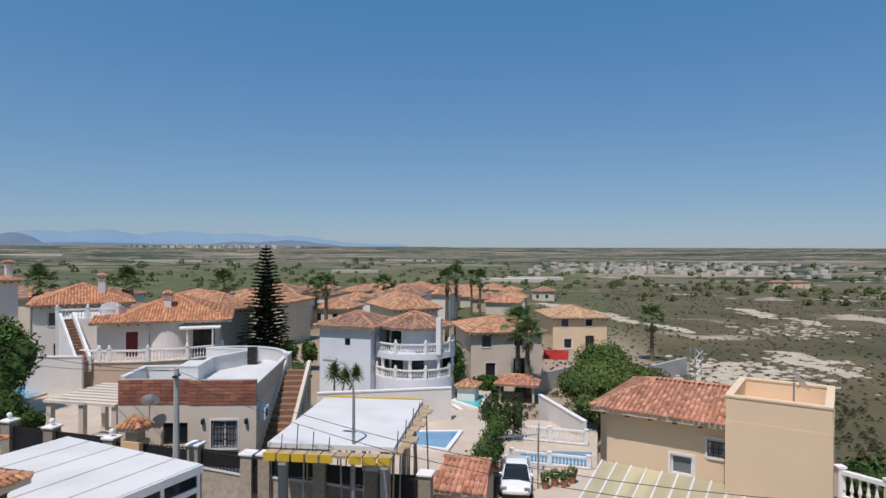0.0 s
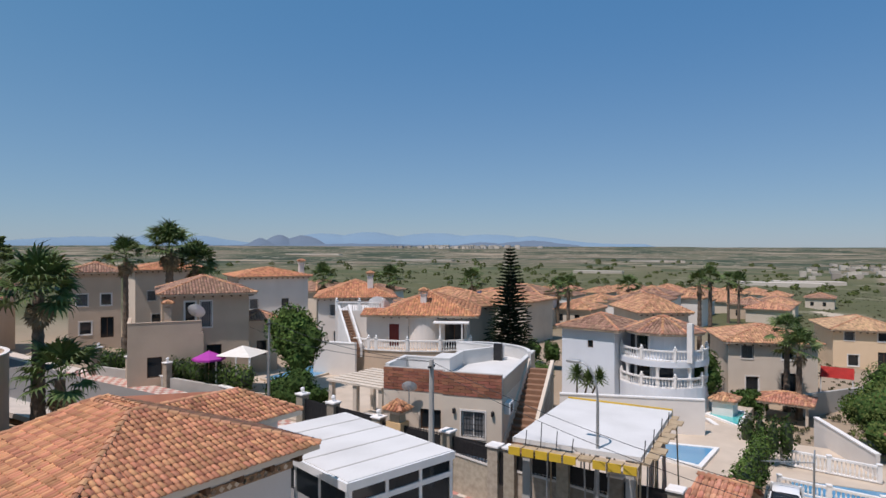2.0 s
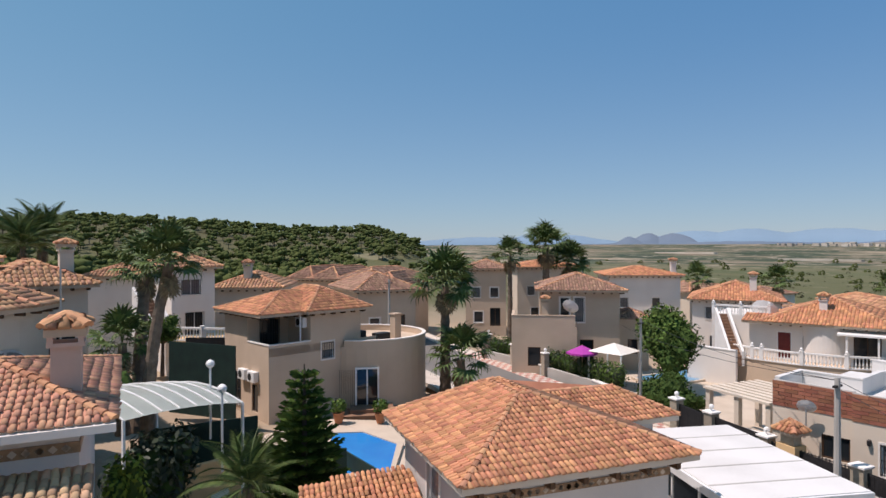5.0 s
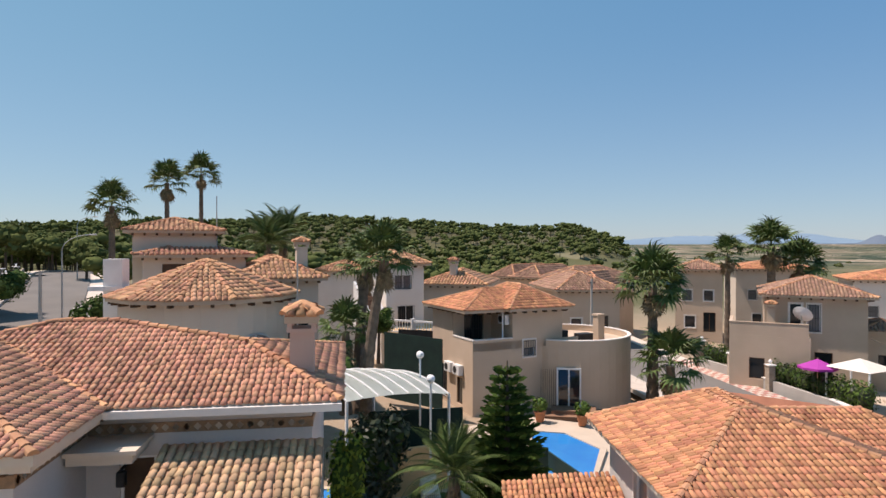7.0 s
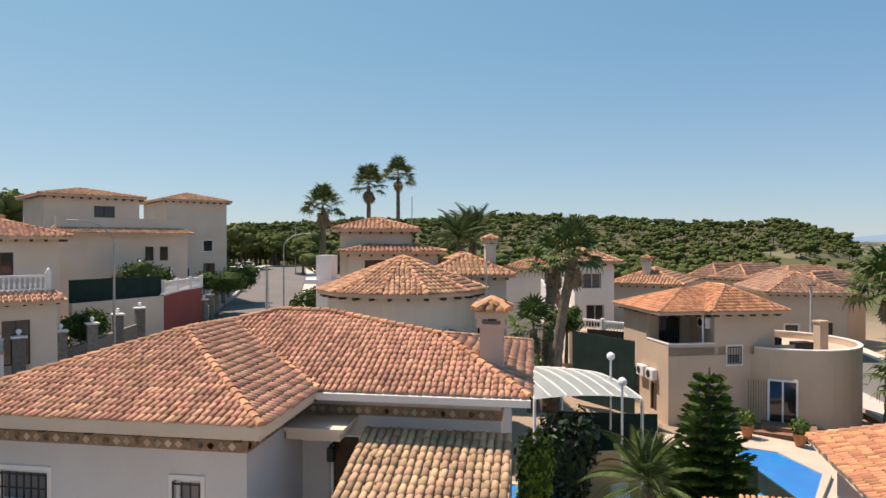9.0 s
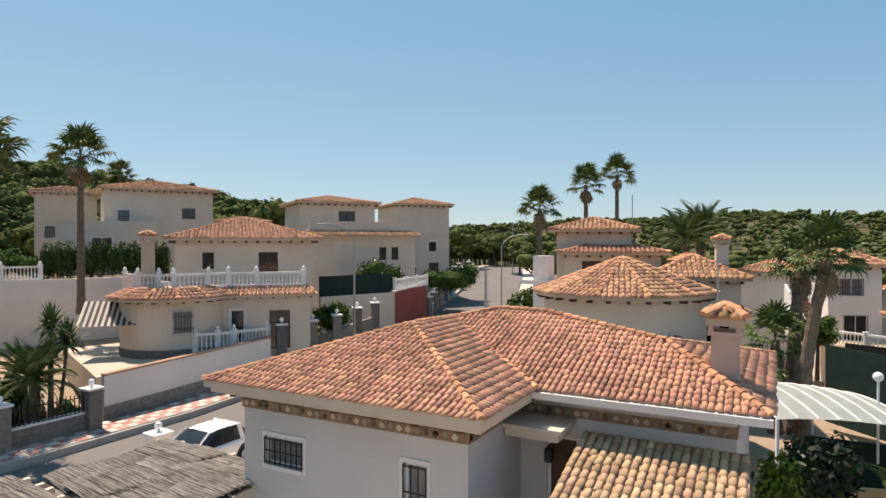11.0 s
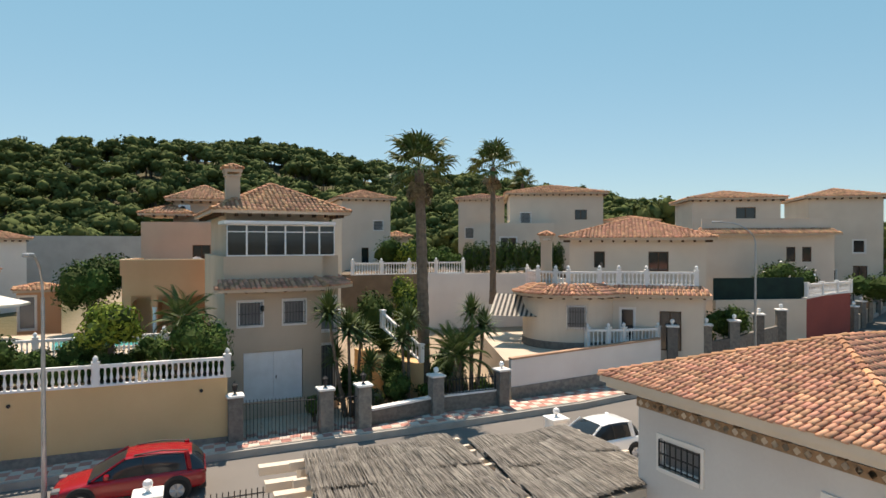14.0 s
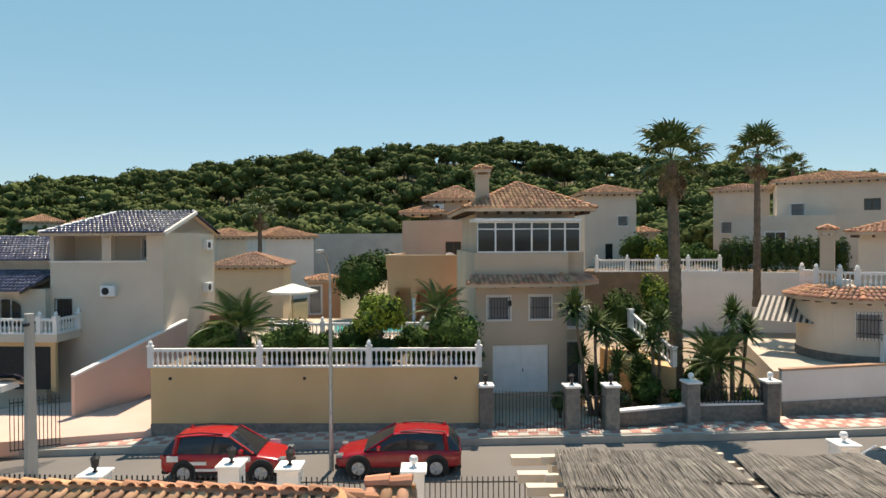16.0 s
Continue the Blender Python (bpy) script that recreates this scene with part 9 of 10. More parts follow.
# ---- far rows of houses, woods, scrub and mountains ----
def far_house(x, y, z, rz, w_, d_, h_, wall, tile, label, seed):
    t = thing("distant_house", x, y, z, rz, label, "house", "distant houses")
    hs = [("f", w_ * 0.18, 3.2, 0.9, 1.2, "dark"), ("f", w_ * 0.6, 3.2, 0.9, 1.2, "dark")] if h_ < 4 else [("f", w_ * 0.18, 3.1, 0.9, 1.6, "dark"), ("f", w_ * 0.6, 3.1, 0.9, 1.6, "dark"), ("f", w_ * 0.18, 6.0, 0.9, 1.1, "dark"), ("f", w_ * 0.6, 6.0, 0.9, 1.1, "dark")]
    body(t, 0, w_, 0, d_, -2.5, h_, wall, [(s, u, v, a, b, k_) for s, u, v, a, b, k_ in hs if v + b < h_ + 2.2])
    roof(t, hip_faces(0, w_, 0, d_, h_ + 0.05, 1.3, 0.4), tile, 0.42, 0.9, seed=seed)
    return t


rng = random.Random(12)
rows = [(14, 1, 89, 96), (12, 0, 102, 112), (10, -2, 119, 129), (15, -8, 140, 148), (14, -9.5, 160, 169), (12, -10, 181, 191), (7, -9, 206, 218), (5, -7, 236, 250), (4, -5, 270, 285)]
k = 0
for a0, a1_, d0, d1 in rows:
    az = a0
    while az > a1_:
        d = rng.uniform(d0, d1)
        if not (az > 2 and d < 88):
            x, y = polar(az, d)
            w_ = rng.uniform(6.4, 8.0)
            far_house(x, y, gz(x, y), -12 + rng.choice((0, 0, 90, 180)), w_, rng.uniform(7, 9), rng.choice((2.7, 3.0, 5.2)) if d < 130 else 3.0, rng.choice((STUCCO, STUCCO_D, STUCCO_W)), rng.choice((TILE_P, TILE_G, TILE_P, TILE_A)), "pale distant villa with a hipped tile roof", 200 + k)
            k += 1
        az -= math.degrees(rng.uniform(10.5, 13.5) / d)
for az, d, h_ in ((20, 84, 5.0), (23.5, 92, 3.0), (26, 100, 3.0), (29, 96, 3.0), (31, 118, 3.2), (18, 104, 5.0), (21, 118, 3.0), (33.5, 92, 5.0), (36, 110, 3.0), (42, 108, 5.2), (24, 132, 3.0), (28, 138, 3.0), (17, 128, 3.0)):
    x, y = polar(az, d)
    far_house(x, y, gz(x, y), -12 + rng.choice((0, 90)), rng.uniform(8, 10), 8, h_, rng.choice((STUCCO, STUCCO_W)), rng.choice((TILE_P, TILE_B, TILE_G, TILE_K)), "pale distant villa with a hipped tile roof", 260 + k)
    k += 1
# villas right behind the curved white house
villa((3.27, 62.05, -3.39), (10.56, 63.3, -3.66), -5.0, 0.1, 8, STUCCO, TILE_P, 1.2, W2, "cream villa with a pale hipped roof and pergola", 81)
villa((15.21, 82.8, -3.64), (22.52, 83.22, -3.73), -5.5, -0.7, 9, STUCCO_P, TILE_T, 1.2, W2, "peach villa with an ochre roof at the estate edge", 82)
villa((-4.98, 69.9, -0.39), (-0.21, 72.11, -0.69), -4.8, 1.6, 9, STUCCO, TILE_P, 1.6, (), "cream villa with a broad pale roof", 83)
p = (12.33, 65.03, -2.51)
cn = thing("red_awning", p[0], p[1], p[2] - 2.3, -12, "red canvas awning on thin posts", "awning")
bm = bmesh.new()
v = [bm.verts.new(q) for q in ((-1.3, -1.2, 1.9), (1.3, -1.2, 1.9), (1.3, 1.2, 2.5), (-1.3, 1.2, 2.5))]
bm.faces.new(v)
bmesh.ops.solidify(bm, geom=bm.faces[:], thickness=0.04)
part("canopy", bm, REDCLOTH, cn)
for sx in (-1.2, 1.2):
    part("post", boxes((sx - 0.04, sx + 0.04, -1.15, -1.07, -0.5, 1.9)), METAL_W, cn)
low_wall((8.31, 57.57, -5.44), (15.21, 64.43, -4.78), -6.0, 2.6, CONCRETE, 0.3, None, "grey concrete boundary wall")
low_wall((17.86, 59.61, -4.61), (26.97, 67.04, -3.82), -6.6, 3.2, CONCRETE, 0.3, None, "grey concrete boundary wall at the estate edge", dz=0.2)
pgb = thing("tiled_canopy", *(6.89, 55.74, -4.23)[:2], -5.0, -12, "low canopy with a red tiled top", "canopy")
roof(pgb, hip_faces(-1.5, 1.9, 0, 2.8, 1.3, 0.6, 0.3), TILE_R, 0.22, 0.34, seed=84)
for sx in (-1.4, 1.6):
    part("post", boxes((sx, sx + 0.2, 0, 0.2, -0.8, 1.3)), STUCCO, pgb)
for i, (p, h, c) in enumerate((((8.32, 57.57, -2.02), 5.4, 1.1), ((7.69, 59.67, -2.4), 6.4, 1.0), ((0.93, 74.11, 0.4), 9.0, 0.9), ((2.1, 78.09, -0.04), 9.5, 0.9), ((-14.44, 78.72, -0.05), 7.5, 1.0), ((-31.26, 89.67, 0.46), 7.0, 1.3), ((-48.8, 96.24, 1.68), 6.5, 1.5), ((-9.09, 99.66, -0.54), 7.0, 1.2), ((7.63, 119.89, -0.26), 8.0, 1.2), ((6.45, 129.97, -0.99), 8.0, 1.2), ((26.11, 75.87, -2.66), 5.0, 1.2), ((-19.7, 98.06, -1.25), 6.0, 1.2), ((-48.83, 75.44, 3.2), 7.0, 1.3))):
    palm(p[0], p[1], gz(p[0], p[1]), h, 0.22, c, 300 + i, 26, 6, label="fan palm among distant villas", group="distant palms")
for i, (p, w_, h) in enumerate((((13.33, 46.34, -2.1), 7.5, 6.0), ((12.47, 50.7, -2.63), 5.5, 4.6), ((15.68, 47.73, -2.43), 5.0, 5.0), ((15.58, 58.16, -2.69), 6.0, 5.0))):
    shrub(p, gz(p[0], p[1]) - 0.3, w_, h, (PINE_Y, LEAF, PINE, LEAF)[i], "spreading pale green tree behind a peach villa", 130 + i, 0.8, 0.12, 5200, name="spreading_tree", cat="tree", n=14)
for i, (p, w_, h) in enumerate((((19.94, 27.95, -2.0), 3.2, 3.2), ((1.29, 62.1, -2.82), 3.2, 4.2), ((3.33, 70.05, -2.36), 3.5, 4.5), ((4.44, 56.97, -2.42), 3.0, 2.6), ((-6.24, 91.87, 1.0), 5.0, 6.0), ((-10.0, 65.28, -0.98), 3.0, 3.0))):
    shrub(p, gz(p[0], p[1]) - 0.3, w_, h, HEDGE, "dense green garden tree", 140 + i, 0.4, 0.17, 1300, name="garden_tree", cat="tree")
# transmission mast by the estate edge
p = (17.09, 40.83, -0.86)
ms = thing("lattice_mast", p[0], p[1], p[2] - 0.5, 20, "small rusted steel lattice mast", "mast")
for sx in (-0.35, 0.35):
    for sy in (-0.35, 0.35):
        bm = bmesh.new()
        tube(bm, [(sx, sy, -1), (sx * 0.6, sy * 0.6, 3.4)], 0.04, 4)
        part("leg", bm, METAL_G, ms)
for i in range(6):
    bm = bmesh.new()
    tube(bm, [(-0.34, -0.34, i * 0.55), (0.33, -0.33, i * 0.55 + 0.5)], 0.022, 4)
    tube(bm, [(0.34, -0.34, i * 0.55), (0.32, 0.32, i * 0.55 + 0.5)], 0.022, 4)
    part("brace", bm, METAL_G, ms)

# cream villas up the south-west slope
hH, wdH = villa((-40.83, -48.16, 9.41), (-48.16, -42.36, 9.46), 5.5, 13.6, 8, STUCCO, TILE_P, 1.0, (("f", 0.12, 4.9, 1.0, 1.2, "bars"), ("f", 0.7, 5.4, 1.2, 1.0, "dark")), "cream two-storey villa with a jutting terrace", 91, raft="fr")
body(hH, -3.6, wdH * 0.45, -2.6, 5, -3, 5.0, STUCCO, [("f", 2.6, 5.0, 1.6, 1.6, "win")], "front_wing")
villa((-42.0, -58.66, 10.46), (-46.22, -55.39, 10.51), 5.5, 13.7, 7, STUCCO, TILE_G, 0.7, W2, "cream villa with a weathered roof", 92)
villa((-25.28, -54.57, 9.99), (-29.93, -53.32, 10.08), 5.0, 12.9, 6, STUCCO, TILE_P, 0.9, (("f", 0.65, 4.8, 0.9, 0.9, "bars"), ("f", 0.4, 1.5, 0.7, 1.6, "dark")), "cream villa under the wooded hill", 93)
villa((-30.96, -56.18, 7.99), (-33.02, -54.99, 7.99), 5.0, 9.2, 6, STUCCO, TILE_P, 0.5, (), "low cream annexe with a tiled top", 94)
hG, wdG = villa((-48.24, -32.44, 9.12), (-53.45, -27.52, 9.14), 4.0, 12.4, 7, STUCCO, TILE_P, 0.8, (("f", 0.5, 6.0, 1.6, 1.6, "dark"),), "cream villa with two tiled roofs and a terrace", 95, raft="fr")
body(hG, 0.2, wdG + 3.2, -2.4, 6, -3, 5.3, STUCCO, [("f", wdG + 0.6, 6.0, 0.7, 1.2, "dark"), ("f", wdG - 0.6, 6.0, 0.7, 1.2, "dark")], "front_wing")
roof(hG, [[(-0.3, -3.0, 5.3), (wdG + 3.6, -3.0, 5.3), (wdG + 3.2, -1.8, 5.75), (0.1, -1.8, 5.75)]], TILE_P, seed=96, name="skirt_roof")
parapet(hG, [(0.3, -1.9), (wdG + 3.0, -1.9)], 5.3, 6.5, STUCCO, closed=False)
villa((-61.62, -29.04, 9.23), (-65.72, -24.42, 9.25), 4.0, 12.9, 8, STUCCO, TILE_P, 0.9, W2, "tall cream villa beside the street", 97, raft="fr")
villa((-54.34, -47.44, 10.58), (-57.78, -43.19, 10.59), 5.0, 11.0, 6, STUCCO_W, TILE_P, 0.6, (), "white villa with a railed roof terrace", 98)
ol, orr = (-39.08, -24.51, 3.33), (-45.26, -21.52, 2.78)
low_wall(ol, orr, 1.5, 3.1, STUCCO, 0.3, None, "pale rendered retaining wall")
low_wall((ol[0] - 0.2, ol[1] - 0.3), (orr[0] - 0.2, orr[1] - 0.3), 4.6, 1.5, NET, 0.05, None, "dark netting fence on a retaining wall")
rl1, rl2 = (-45.26, -21.52, 2.78), (-51.85, -21.46, 2.93)
low_wall(rl1, rl2, 2.0, 2.6, REDWALL, 0.3, WHITE, "dark red rendered street wall", dz=0.3)
balustrade([rl1[:2], rl2[:2]], 4.75, 0.9, label="white balustrade above a red wall", finial=False)
for i, (p, w_, h, f_) in enumerate((((-47.79, -25.41, 5.67), 3.6, 3.4, 90), ((-49.44, -24.37, 5.54), 3.0, 3.0, 70), ((-49.66, -30.22, 6.49), 2.6, 2.6, 0), ((-58.04, -22.11, 6.46), 5.0, 3.0, 0), ((-44.81, -10.85, 5.15), 2.8, 3.2, 60), ((-66.21, -23.05, 6.22), 4.5, 3.2, 0))):
    shrub(p, 4.0 if i < 3 else 3.2 if i != 4 else 2.4, w_, h, HEDGE if i != 2 else LEAF_Y, "flowering oleander shrub beside a street", 150 + i, 0, 0.13, 1100, f_)
st_ = [(-52.85, -21.66, 1.83), (-59.73, -23.3, 2.01), (-68.55, -25.43, 2.29), (-83.22, -28.94, 2.75), (-100.91, -32.8, 3.27)]
for a, b in zip(st_, st_[1:]):
    low_wall(a, b, gz(a[0], a[1]) - 0.2, 1.3, STONE_L, 0.3, None, "cream stone street wall between pillars", dz=gz(b[0], b[1]) - gz(a[0], a[1]))
    for f in (0, 0.5):
        px_, py_ = a[0] + (b[0] - a[0]) * f, a[1] + (b[1] - a[1]) * f
        pillar(px_, py_, gz(px_, py_), 2.0, 0.5, STONE, "ball", "stone street pillar with a white ball")
for (p, h) in (((-49.83, -15.23, 3.06), 5.5),):
    pole(p[0], p[1], gz(p[0], p[1]), h, 0.13, CONCRETE, "grey concrete pole beside the street")
for p, h in (((-57.91, -16.11, 2.55), 8.0), ((-96.91, -25.08, 4.54), 9.0)):
    lamp_post(p[0], p[1], gz(p[0], p[1]), h, 100, 2.0)
low_white = (((4.97, -72.18, 6.85), (-0.32, -74.33, 6.79), 9.0, STUCCO_W), ((8.57, -57.74, 4.7), (2.53, -57.29, 4.67), 6.3, STUCCO_P), ((11.36, -81.58, 7.34), (6.81, -84.08, 7.31), 9.0, STUCCO), ((41.41, -102.34, 7.83), (36.77, -104.1, 7.83), 11.5, STUCCO), ((35.43, -102.45, 7.85), (31.57, -103.7, 7.85), 11.0, STUCCO))
for i, (a, b, zt_, wl_) in enumerate(low_white):
    villa(a, b, 4.0, zt_, 7, wl_, TILE_G if i == 1 else TILE_P, 1.1, (), "low villa below the wooded hill", 100 + i)
low_wall((14.25, -94.3, 5.93), (-14.03, -91.22, 5.97), 4, 5.5, CONCRETE, 0.4, None, "long grey retaining wall below the woods")
for i, p in enumerate(((5.42, -70.15, 7.51),)):
    palm(p[0], p[1], 4.0, 7.6, 0.22, 1.3, 330, 30, 20, label="shaggy palm below the wooded hill")


def one_pine(seed, n):
    """An Aleppo-like pine of about 6 m: lumpy, flat-bottomed crown of leaf clumps."""
    r = random.Random(seed)
    blobs = [(0, 0, 4.2, 1.7, 1.7, 1.3)]
    for i in range(8):
        a = i * 2.4
        blobs.append((math.cos(a) * r.uniform(0.9, 1.9), math.sin(a) * r.uniform(0.9, 1.9), r.uniform(2.8, 5.0), r.uniform(0.8, 1.3), r.uniform(0.8, 1.3), r.uniform(0.6, 1.0)))
    g = np.random.default_rng(seed)
    v, q = leaf_cloud(g, blobs, n, 0.25, 0.6, 0.35)
    bm = bmesh.new()
    lumps(bm, [(a, b, c, d * 1.3, e * 1.3, f * 1.25) for a, b, c, d, e, f in blobs[:6]], g, 1, 0.07)
    bv = np.array([x.co[:] for x in bm.verts])
    bm.verts.index_update()
    bf = [[x.index for x in f.verts] for f in bm.faces]
    bm.free()
    bf = np.array([f + [f[2]] for f in bf])
    tv, tq = [], []
    for k_ in range(6):
        a = k_ * math.pi / 3
        tv += [(0.16 * math.cos(a), 0.16 * math.sin(a), -0.5), (0.1 * math.cos(a), 0.1 * math.sin(a), 4.0)]
    tq = [(2 * k_, (2 * k_ + 2) % 12, (2 * k_ + 3) % 12, 2 * k_ + 1) for k_ in range(6)]
    return (v, q), (bv, bf), (np.array(tv), np.array(tq))


def wood(name, label, places, material, seed, count):
    """A stand of pines: crowns in one mesh, trunks in another."""
    kinds = [one_pine(seed + i, count) for i in range(5)]
    r = np.random.default_rng(seed)
    LV, LQ, IV, IT, TV, TQ = [], [], [], [], [], []
    lo = io = to = 0
    for x, y, z, s in places:
        (v, q), (bv, bf), (tv, tq) = kinds[r.integers(0, 5)]
        a = r.uniform(0, 6.3)
        R = np.array([[math.cos(a), -math.sin(a), 0], [math.sin(a), math.cos(a), 0], [0, 0, 1]])
        S = np.array([s * r.uniform(0.85, 1.2), s * r.uniform(0.85, 1.2), s * r.uniform(0.8, 1.15)])
        o = np.array([x, y, z])
        LV.append((v * S) @ R.T + o)
        LQ.append(q + lo)
        lo += len(v)
        IV.append((bv * S) @ R.T + o)
        IT.append(bf + io)
        io += len(bv)
        TV.append((tv * S) @ R.T + o)
        TQ.append(tq + to)
        to += len(tv)
    t = thing(name, 0, 0, 0, 0, label, "woods", "", "stuff")
    part("foliage", arrays("foliage", np.concatenate(LV), np.concatenate(LQ), material), None, t)
    iv = np.concatenate(IT)
    part("inner_foliage", arrays("inner_foliage", np.concatenate(IV), iv[:, :3], material), None, t)
    part("trunk_rows", arrays("trunk_rows", np.concatenate(TV), np.concatenate(TQ), BARK), None, t)
    return t


g = np.random.default_rng(77)
south, west = [], []
while len(south) < 1650:
    az, d = g.uniform(122, 212), g.uniform(88, 215) ** 1.0
    x, y = polar(az, d)
    if az < 140 and d < 92 + (140 - az) * 2.2:
        continue
    if az > 150 and d < 96:
        continue
    south.append((x, y, gz(x, y) - 0.9, g.uniform(0.95, 1.5)))
while len(west) < 2700:
    az, d = g.uniform(50, 112), g.uniform(120, 620)
    x, y = polar(az, d)
    if d < 150 and az < 70:
        continue
    z = gz(x, y)
    if az < 62 and z < 2.0 and g.random() < 0.85:
        continue
    west.append((x, y, z - 0.4, g.uniform(0.75, 1.15) * (1 + d / 2200)))
wood("pine_woods", "dense dark green pine woods on a hill", south, PINE, 7, 230)
wood("pine_woods", "dense green pine woods on a low ridge", west, PINE, 17, 70)
spot = []
for p in ((-75.68, -57.64, 12.13), (-79.41, -57.66, 12.25), (-104.0, -36.17, 8.74), (-115.34, -33.5, 8.77), (-124.05, -39.25, 9.9), (-78.41, -16.39, 7.94), (-97.2, -23.97, 8.71), (-120.0, -35.41, 8.76), (-133.25, -43.31, 10.07)):
    spot.append((p[0], p[1], gz(p[0], p[1]) - 0.3, 1.35 if p[2] < 9 else 1.85 if p[2] > 12 else 1.6))
wood("pine_trees", "rounded green pines at the end of the street", spot, PINE, 27, 420)


def scatter(name, label, n, az0, az1, d0, d1, s0, s1, material, seed):
    """Low scrub bushes over dry land."""
    r = np.random.default_rng(seed)
    base, q0 = leaf_cloud(r, [(0, 0, 0.45, 0.8, 0.8, 0.55), (0.5, 0.3, 0.35, 0.5, 0.5, 0.4)], 34, 0.27, 0.6)
    V, Q, off_ = [], [], 0
    for i in range(n):
        az, d = r.uniform(az0, az1), d0 * (d1 / d0) ** r.uniform(0, 1)
        x, y = polar(az, d)
        s = r.uniform(s0, s1) * (1 + d / 500)
        V.append(base * np.array([s, s, s * r.uniform(0.7, 1.2)]) + (x, y, gz(x, y) - 0.1))
        Q.append(q0 + off_)
        off_ += len(base)
    ob = new(name, arrays(name, np.concatenate(V), np.concatenate(Q), material))
    tagged(ob, label, "scrub", "", "stuff")


scatter("scrub", "low grey-green scrub on a dry slope", 9000, -62, -7, 44, 520, 0.08, 0.30, SCRUB, 3)
scatter("scrub", "low scrub on the plain behind the villas", 500, -8, 70, 170, 900, 0.3, 0.9, SCRUB, 4)
scatter("scrub", "dark bushes dotted on a dry slope", 150, -60, -5, 230, 900, 0.8, 1.9, PINE, 5)
scatter("scrub", "dark bushes dotted on the plain", 520, -50, 75, 420, 1500, 0.9, 2.2, PINE, 6)
# bare limestone on the near slope
for i, (p, s) in enumerate((((29.81, 63.64, -3.8), 7), ((29.9, 59.16, -3.48), 5), ((63.45, 113.81, -4.19), 9), ((47.22, 79.32, -3.97), 6), ((31.54, 71.63, -4.03), 6), ((26.5, 56.0, -3.8), 5), ((33.0, 66.0, -3.9), 6), ((38.0, 72.0, -3.9), 7), ((72.0, 120.0, -4.0), 10))):
    bm = bmesh.new()
    rr = random.Random(i)
    for j in range(90):
        x, y = p[0] + rr.gauss(0, s * 0.5), p[1] + rr.gauss(0, s * 0.55)
        r = bmesh.ops.create_icosphere(bm, subdivisions=1, radius=rr.uniform(0.15, 0.6))
        for v in r["verts"]:
            v.co = Vector((v.co.x * rr.uniform(0.9, 1.6) + x, v.co.y * rr.uniform(0.9, 1.5) + y, v.co.z * 0.35 + gz(x, y)))
    ob = part("rock_outcrop", bm, ROCKY)
    tagged(ob, "bare pale limestone breaking through the slope", "rocks", "", "stuff")
# lines of bare stony ground along worn tracks
for k_, ((a0, d0), (a1_, d1), wd_) in enumerate((((-13.5, 160), (-21.5, 118), 0.8), ((-28.5, 100), (-33.0, 82), 0.7), ((-25.5, 200), (-31, 152), 1.6), ((-20.5, 330), (-34, 300), 2.0), ((-9, 190), (-13.5, 160), 0.9))):
    bm = bmesh.new()
    rr = random.Random(700 + k_)
    (ax, ay), (bx, by) = polar(a0, d0), polar(a1_, d1)
    for j in range(150):
        f_ = j / 150
        x, y = ax + (bx - ax) * f_ + rr.gauss(0, wd_) + 1.5 * math.sin(f_ * 9), ay + (by - ay) * f_ + rr.gauss(0, wd_)
        r = bmesh.ops.create_icosphere(bm, subdivisions=1, radius=rr.uniform(0.25, 0.75) * (0.6 + d0 / 250))
        for v in r["verts"]:
            v.co = Vector((v.co.x * rr.uniform(0.9, 1.7) + x, v.co.y * rr.uniform(0.9, 1.5) + y, v.co.z * 0.22 + gz(x, y)))
    ob = part("rock_outcrop", bm, ROCKY)
    tagged(ob, "pale stones along a worn track on the slope", "rocks", "", "stuff")
# far town, greenhouses
rng = random.Random(31)
bm = bmesh.new()
for i in range(230):
    az, d = rng.gauss(-20, 8), rng.uniform(820, 1500)
    if az > -8:
        continue
    x, y = polar(az, d)
    z, a, b, h = gz(x, y), rng.uniform(5, 12), rng.uniform(5, 10), rng.choice((3, 3.5, 4, 5, 7))
    box(bm, x - a / 2, x + a / 2, y - b / 2, y + b / 2, z - 4, z + h)
for i in range(90):
    az, d = rng.gauss(21, 2.6), rng.uniform(3300, 3900)
    x, y = polar(az, d)
    z, a = gz(x, y), rng.uniform(6, 16)
    box(bm, x - a, x + a, y - 8, y + 8, z - 4, z + rng.uniform(6, 16))
for az, d, w_ in ((-6.5, 640, 70), (-8.5, 690, 60), (8, 800, 60), (24, 1500, 160), (-26, 1700, 160), (3, 1500, 120), (34, 2200, 220)):
    x, y = polar(az, d)
    box(bm, x - w_ / 2, x + w_ / 2, y - 9, y + 9, gz(x, y) - 5, gz(x, y) + 3.5)
ob = part("distant_town", bm, TOWN)
tagged(ob, "white buildings and greenhouses of a distant town", "town", "", "stuff")
for az, d in ((-28.2, 560), (-29.6, 575)):
    x, y = polar(az, d)
    far_house(x, y, gz(x, y), 10, 16, 10, 5, STUCCO_P, TILE_G, "lone ruin-like country house on the plain", 290)


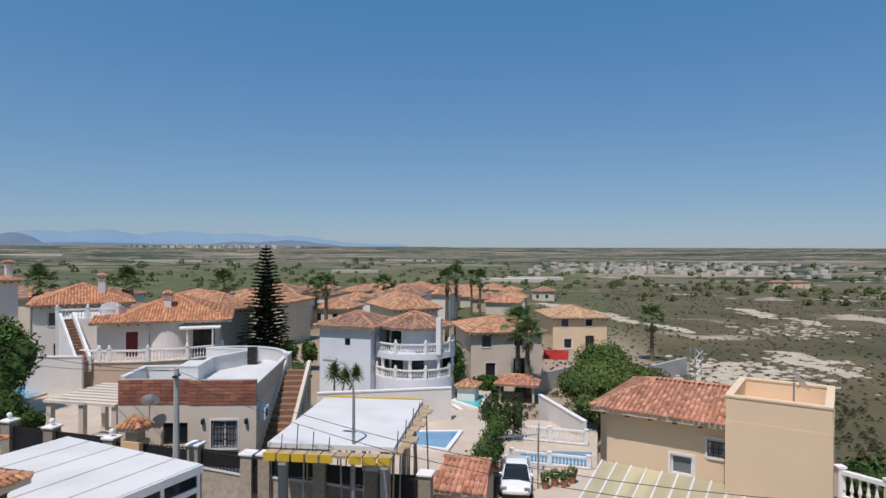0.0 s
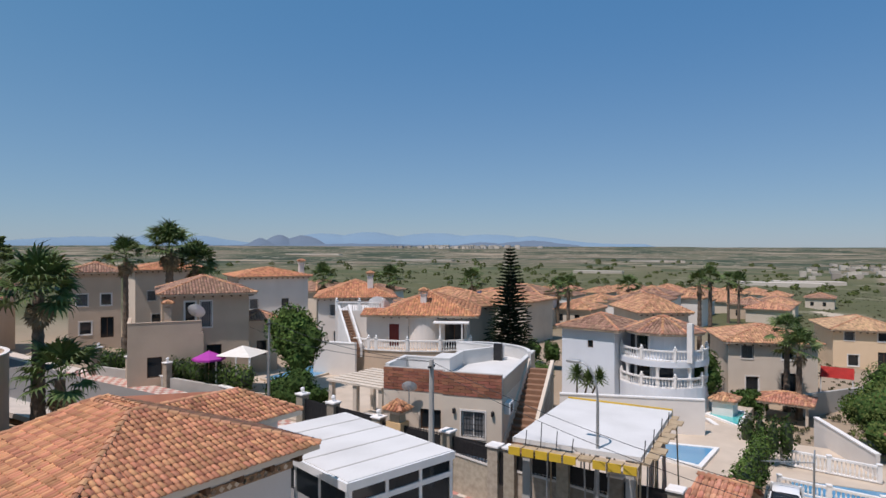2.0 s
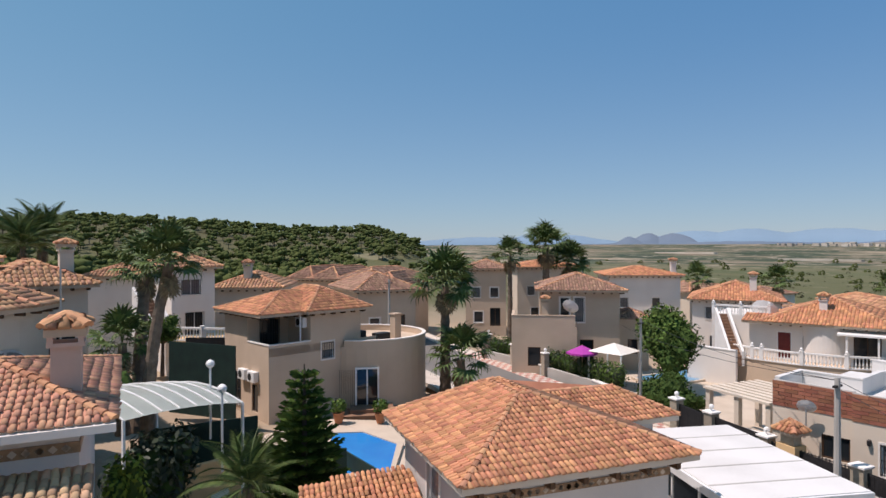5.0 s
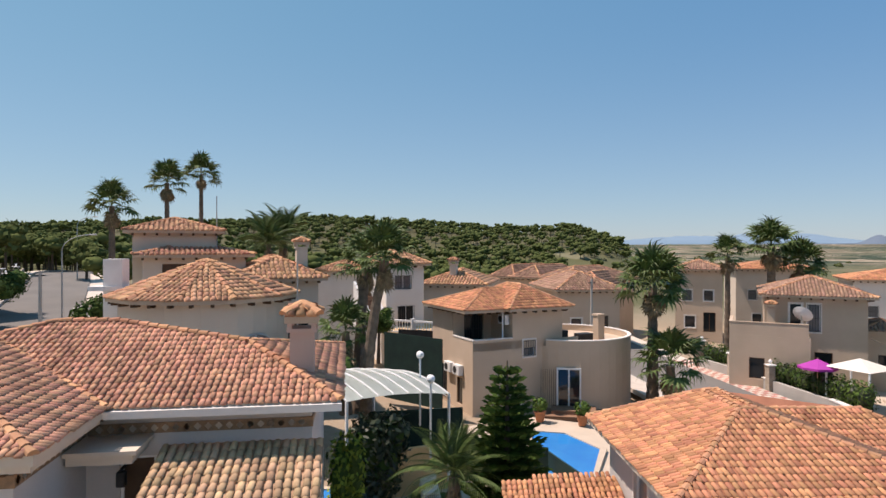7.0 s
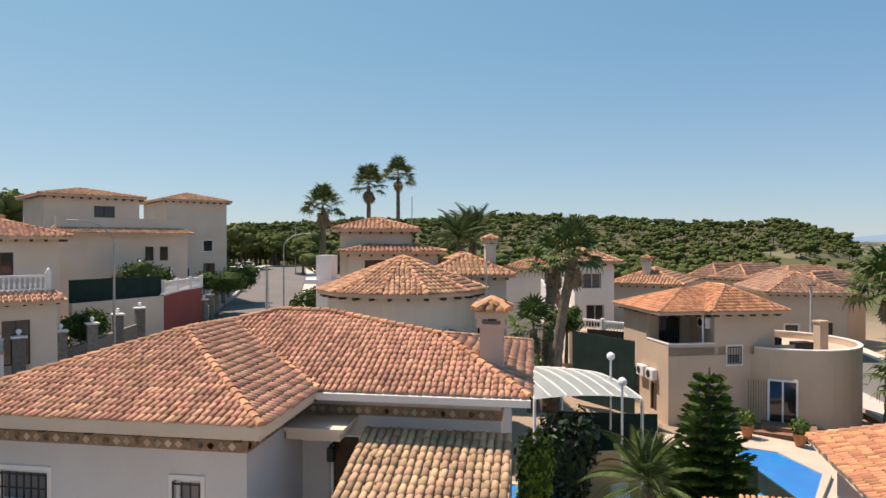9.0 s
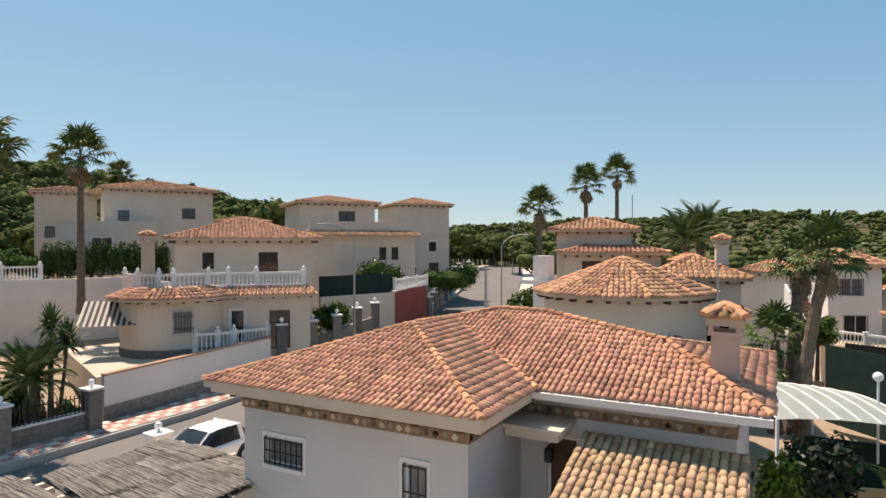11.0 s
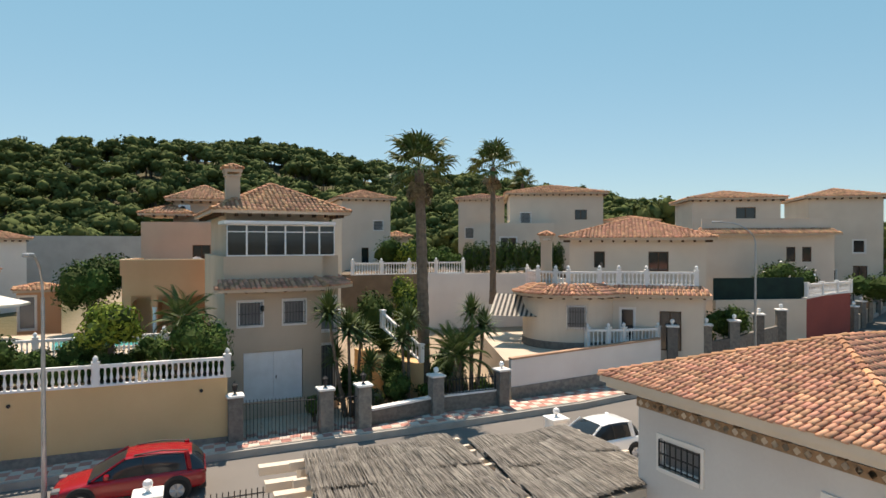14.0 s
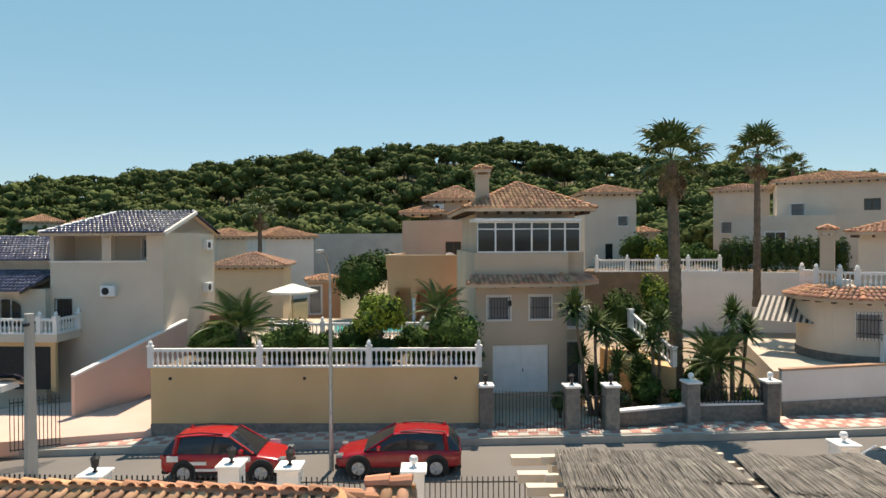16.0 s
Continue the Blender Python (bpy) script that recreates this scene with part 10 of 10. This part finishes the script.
def ridge(name, label, d, az0, az1, base, peaks, material, seed):
    """A far mountain outline, solid, standing on the horizon."""
    n = 160
    V = []
    for i in range(n + 1):
        az = az0 + (az1 - az0) * i / n
        h = base
        for pa, ph, pw in peaks:
            h = max(h, base + ph * math.exp(-((az - pa) / pw) ** 2))
        h += 5 * noise.noise(Vector((az * 0.9, seed, 0))) + 3 * noise.noise(Vector((az * 3, seed, 3)))
        edge = min(1, (az - az0) / 2, (az1 - az) / 2)
        x, y = polar(az, d)
        x2, y2 = polar(az, d + 60)
        V += [(x, y, -60), (x, y, max(-5, h * edge)), (x2, y2, -60)]
    F = []
    for i in range(n):
        a = 3 * i
        F += [(a, a + 3, a + 4, a + 1), (a + 1, a + 4, a + 5, a + 2)]
    ob = new(name, raw(name, V, F, material, True))
    tagged(ob, label, "mountain", "", "structure")


# the ridges' blue is haze painted into their material
ridge("backdrop", "pale haze-blue mountains along the horizon", 4880, 2, 66, 42, [(14, 60, 4), (18, 75, 5), (23, 85, 5), (29, 90, 4), (33, 78, 4), (44, 55, 3), (47, 65, 2.2), (52, 40, 5)], MOUNT2, 2.0)
ridge("backdrop", "haze-blue headland hill on the horizon", 4820, 31.5, 41, 28, [(37.0, 78, 1.3), (34.9, 74, 1.9), (39.2, 34, 1)], MOUNT, 5.0)
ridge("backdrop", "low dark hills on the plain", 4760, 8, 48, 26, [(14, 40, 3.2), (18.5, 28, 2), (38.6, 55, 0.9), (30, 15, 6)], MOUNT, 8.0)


# ---- chequered pavers on the pavements, laid one by one ----
def pavers(street, side, s0, s1, singles, parent_label):
    """Square red and cream pavers in three rows along a stretch of pavement."""
    base = offset(street, side)
    P = []
    for (ax, ay), (bx, by) in zip(base, base[1:]):
        n = max(1, round(math.dist((ax, ay), (bx, by)) / 0.42))
        P += [(ax + (bx - ax) * i / n, ay + (by - ay) * i / n) for i in range(n)]
    P = [p for p in P if s0 <= p[0] <= s1]
    t = thing("paving", P[0][0], P[0][1], 0, 0, parent_label, "paving", "", "structure")
    ox, oy = P[0]
    one = {c: mesh_of(boxes((-0.2, 0.2, -0.2, 0.2, -0.03, 0.0), bevel=0.012), "paver", m_) for c, m_ in ((0, PAVE_R), (1, PAVE_W))}
    rest = {0: bmesh.new(), 1: bmesh.new()}
    k = 0
    for i, (p, q) in enumerate(zip(P, P[1:])):
        d = Vector((q[0] - p[0], q[1] - p[1])).normalized()
        a = math.degrees(math.atan2(d.y, d.x))
        for j in (-1.5, -0.5, 0.5, 1.5):
            x, y = p[0] - d.y * j * 0.42, p[1] + d.x * j * 0.42
            c = (i + int(j + 1.5)) % 2
            z = gz(p[0], p[1]) + 0.147 + 0.012
            slope = math.degrees(math.atan2(gz(q[0], q[1]) - gz(p[0], p[1]), 0.42))
            m = pose(x - ox, y - oy, z, 0, -slope, a)
            if k < singles:
                part("paver", one[c], None, t, "", m)
                k += 1
            else:
                bm = rest[c]
                v = [bm.verts.new(m @ Vector(s)) for s in ((-0.2, -0.2, 0), (0.2, -0.2, 0), (0.2, 0.2, 0), (-0.2, 0.2, 0), (-0.2, -0.2, -0.03), (0.2, -0.2, -0.03), (0.2, 0.2, -0.03), (-0.2, 0.2, -0.03))]
                for f in ((0, 1, 2, 3), (0, 4, 5, 1), (1, 5, 6, 2), (2, 6, 7, 3), (3, 7, 4, 0)):
                    bm.faces.new([v[s] for s in f])
    for c, m_ in ((0, PAVE_R), (1, PAVE_W)):
        if len(rest[c].faces):
            part("paver_field", rest[c], m_, t)["kind"] = "stuff"


pavers(S_STREET, 3.6, -32, 11, 280, "chequered red and cream pavers along the south street")
pavers(N_STREET, -4.1, -46, 3, 280, "chequered red and cream pavers along the north street")
pavers(N_STREET, 4.1, -30, 3, 0, "chequered red and cream pavers beside the near yards")
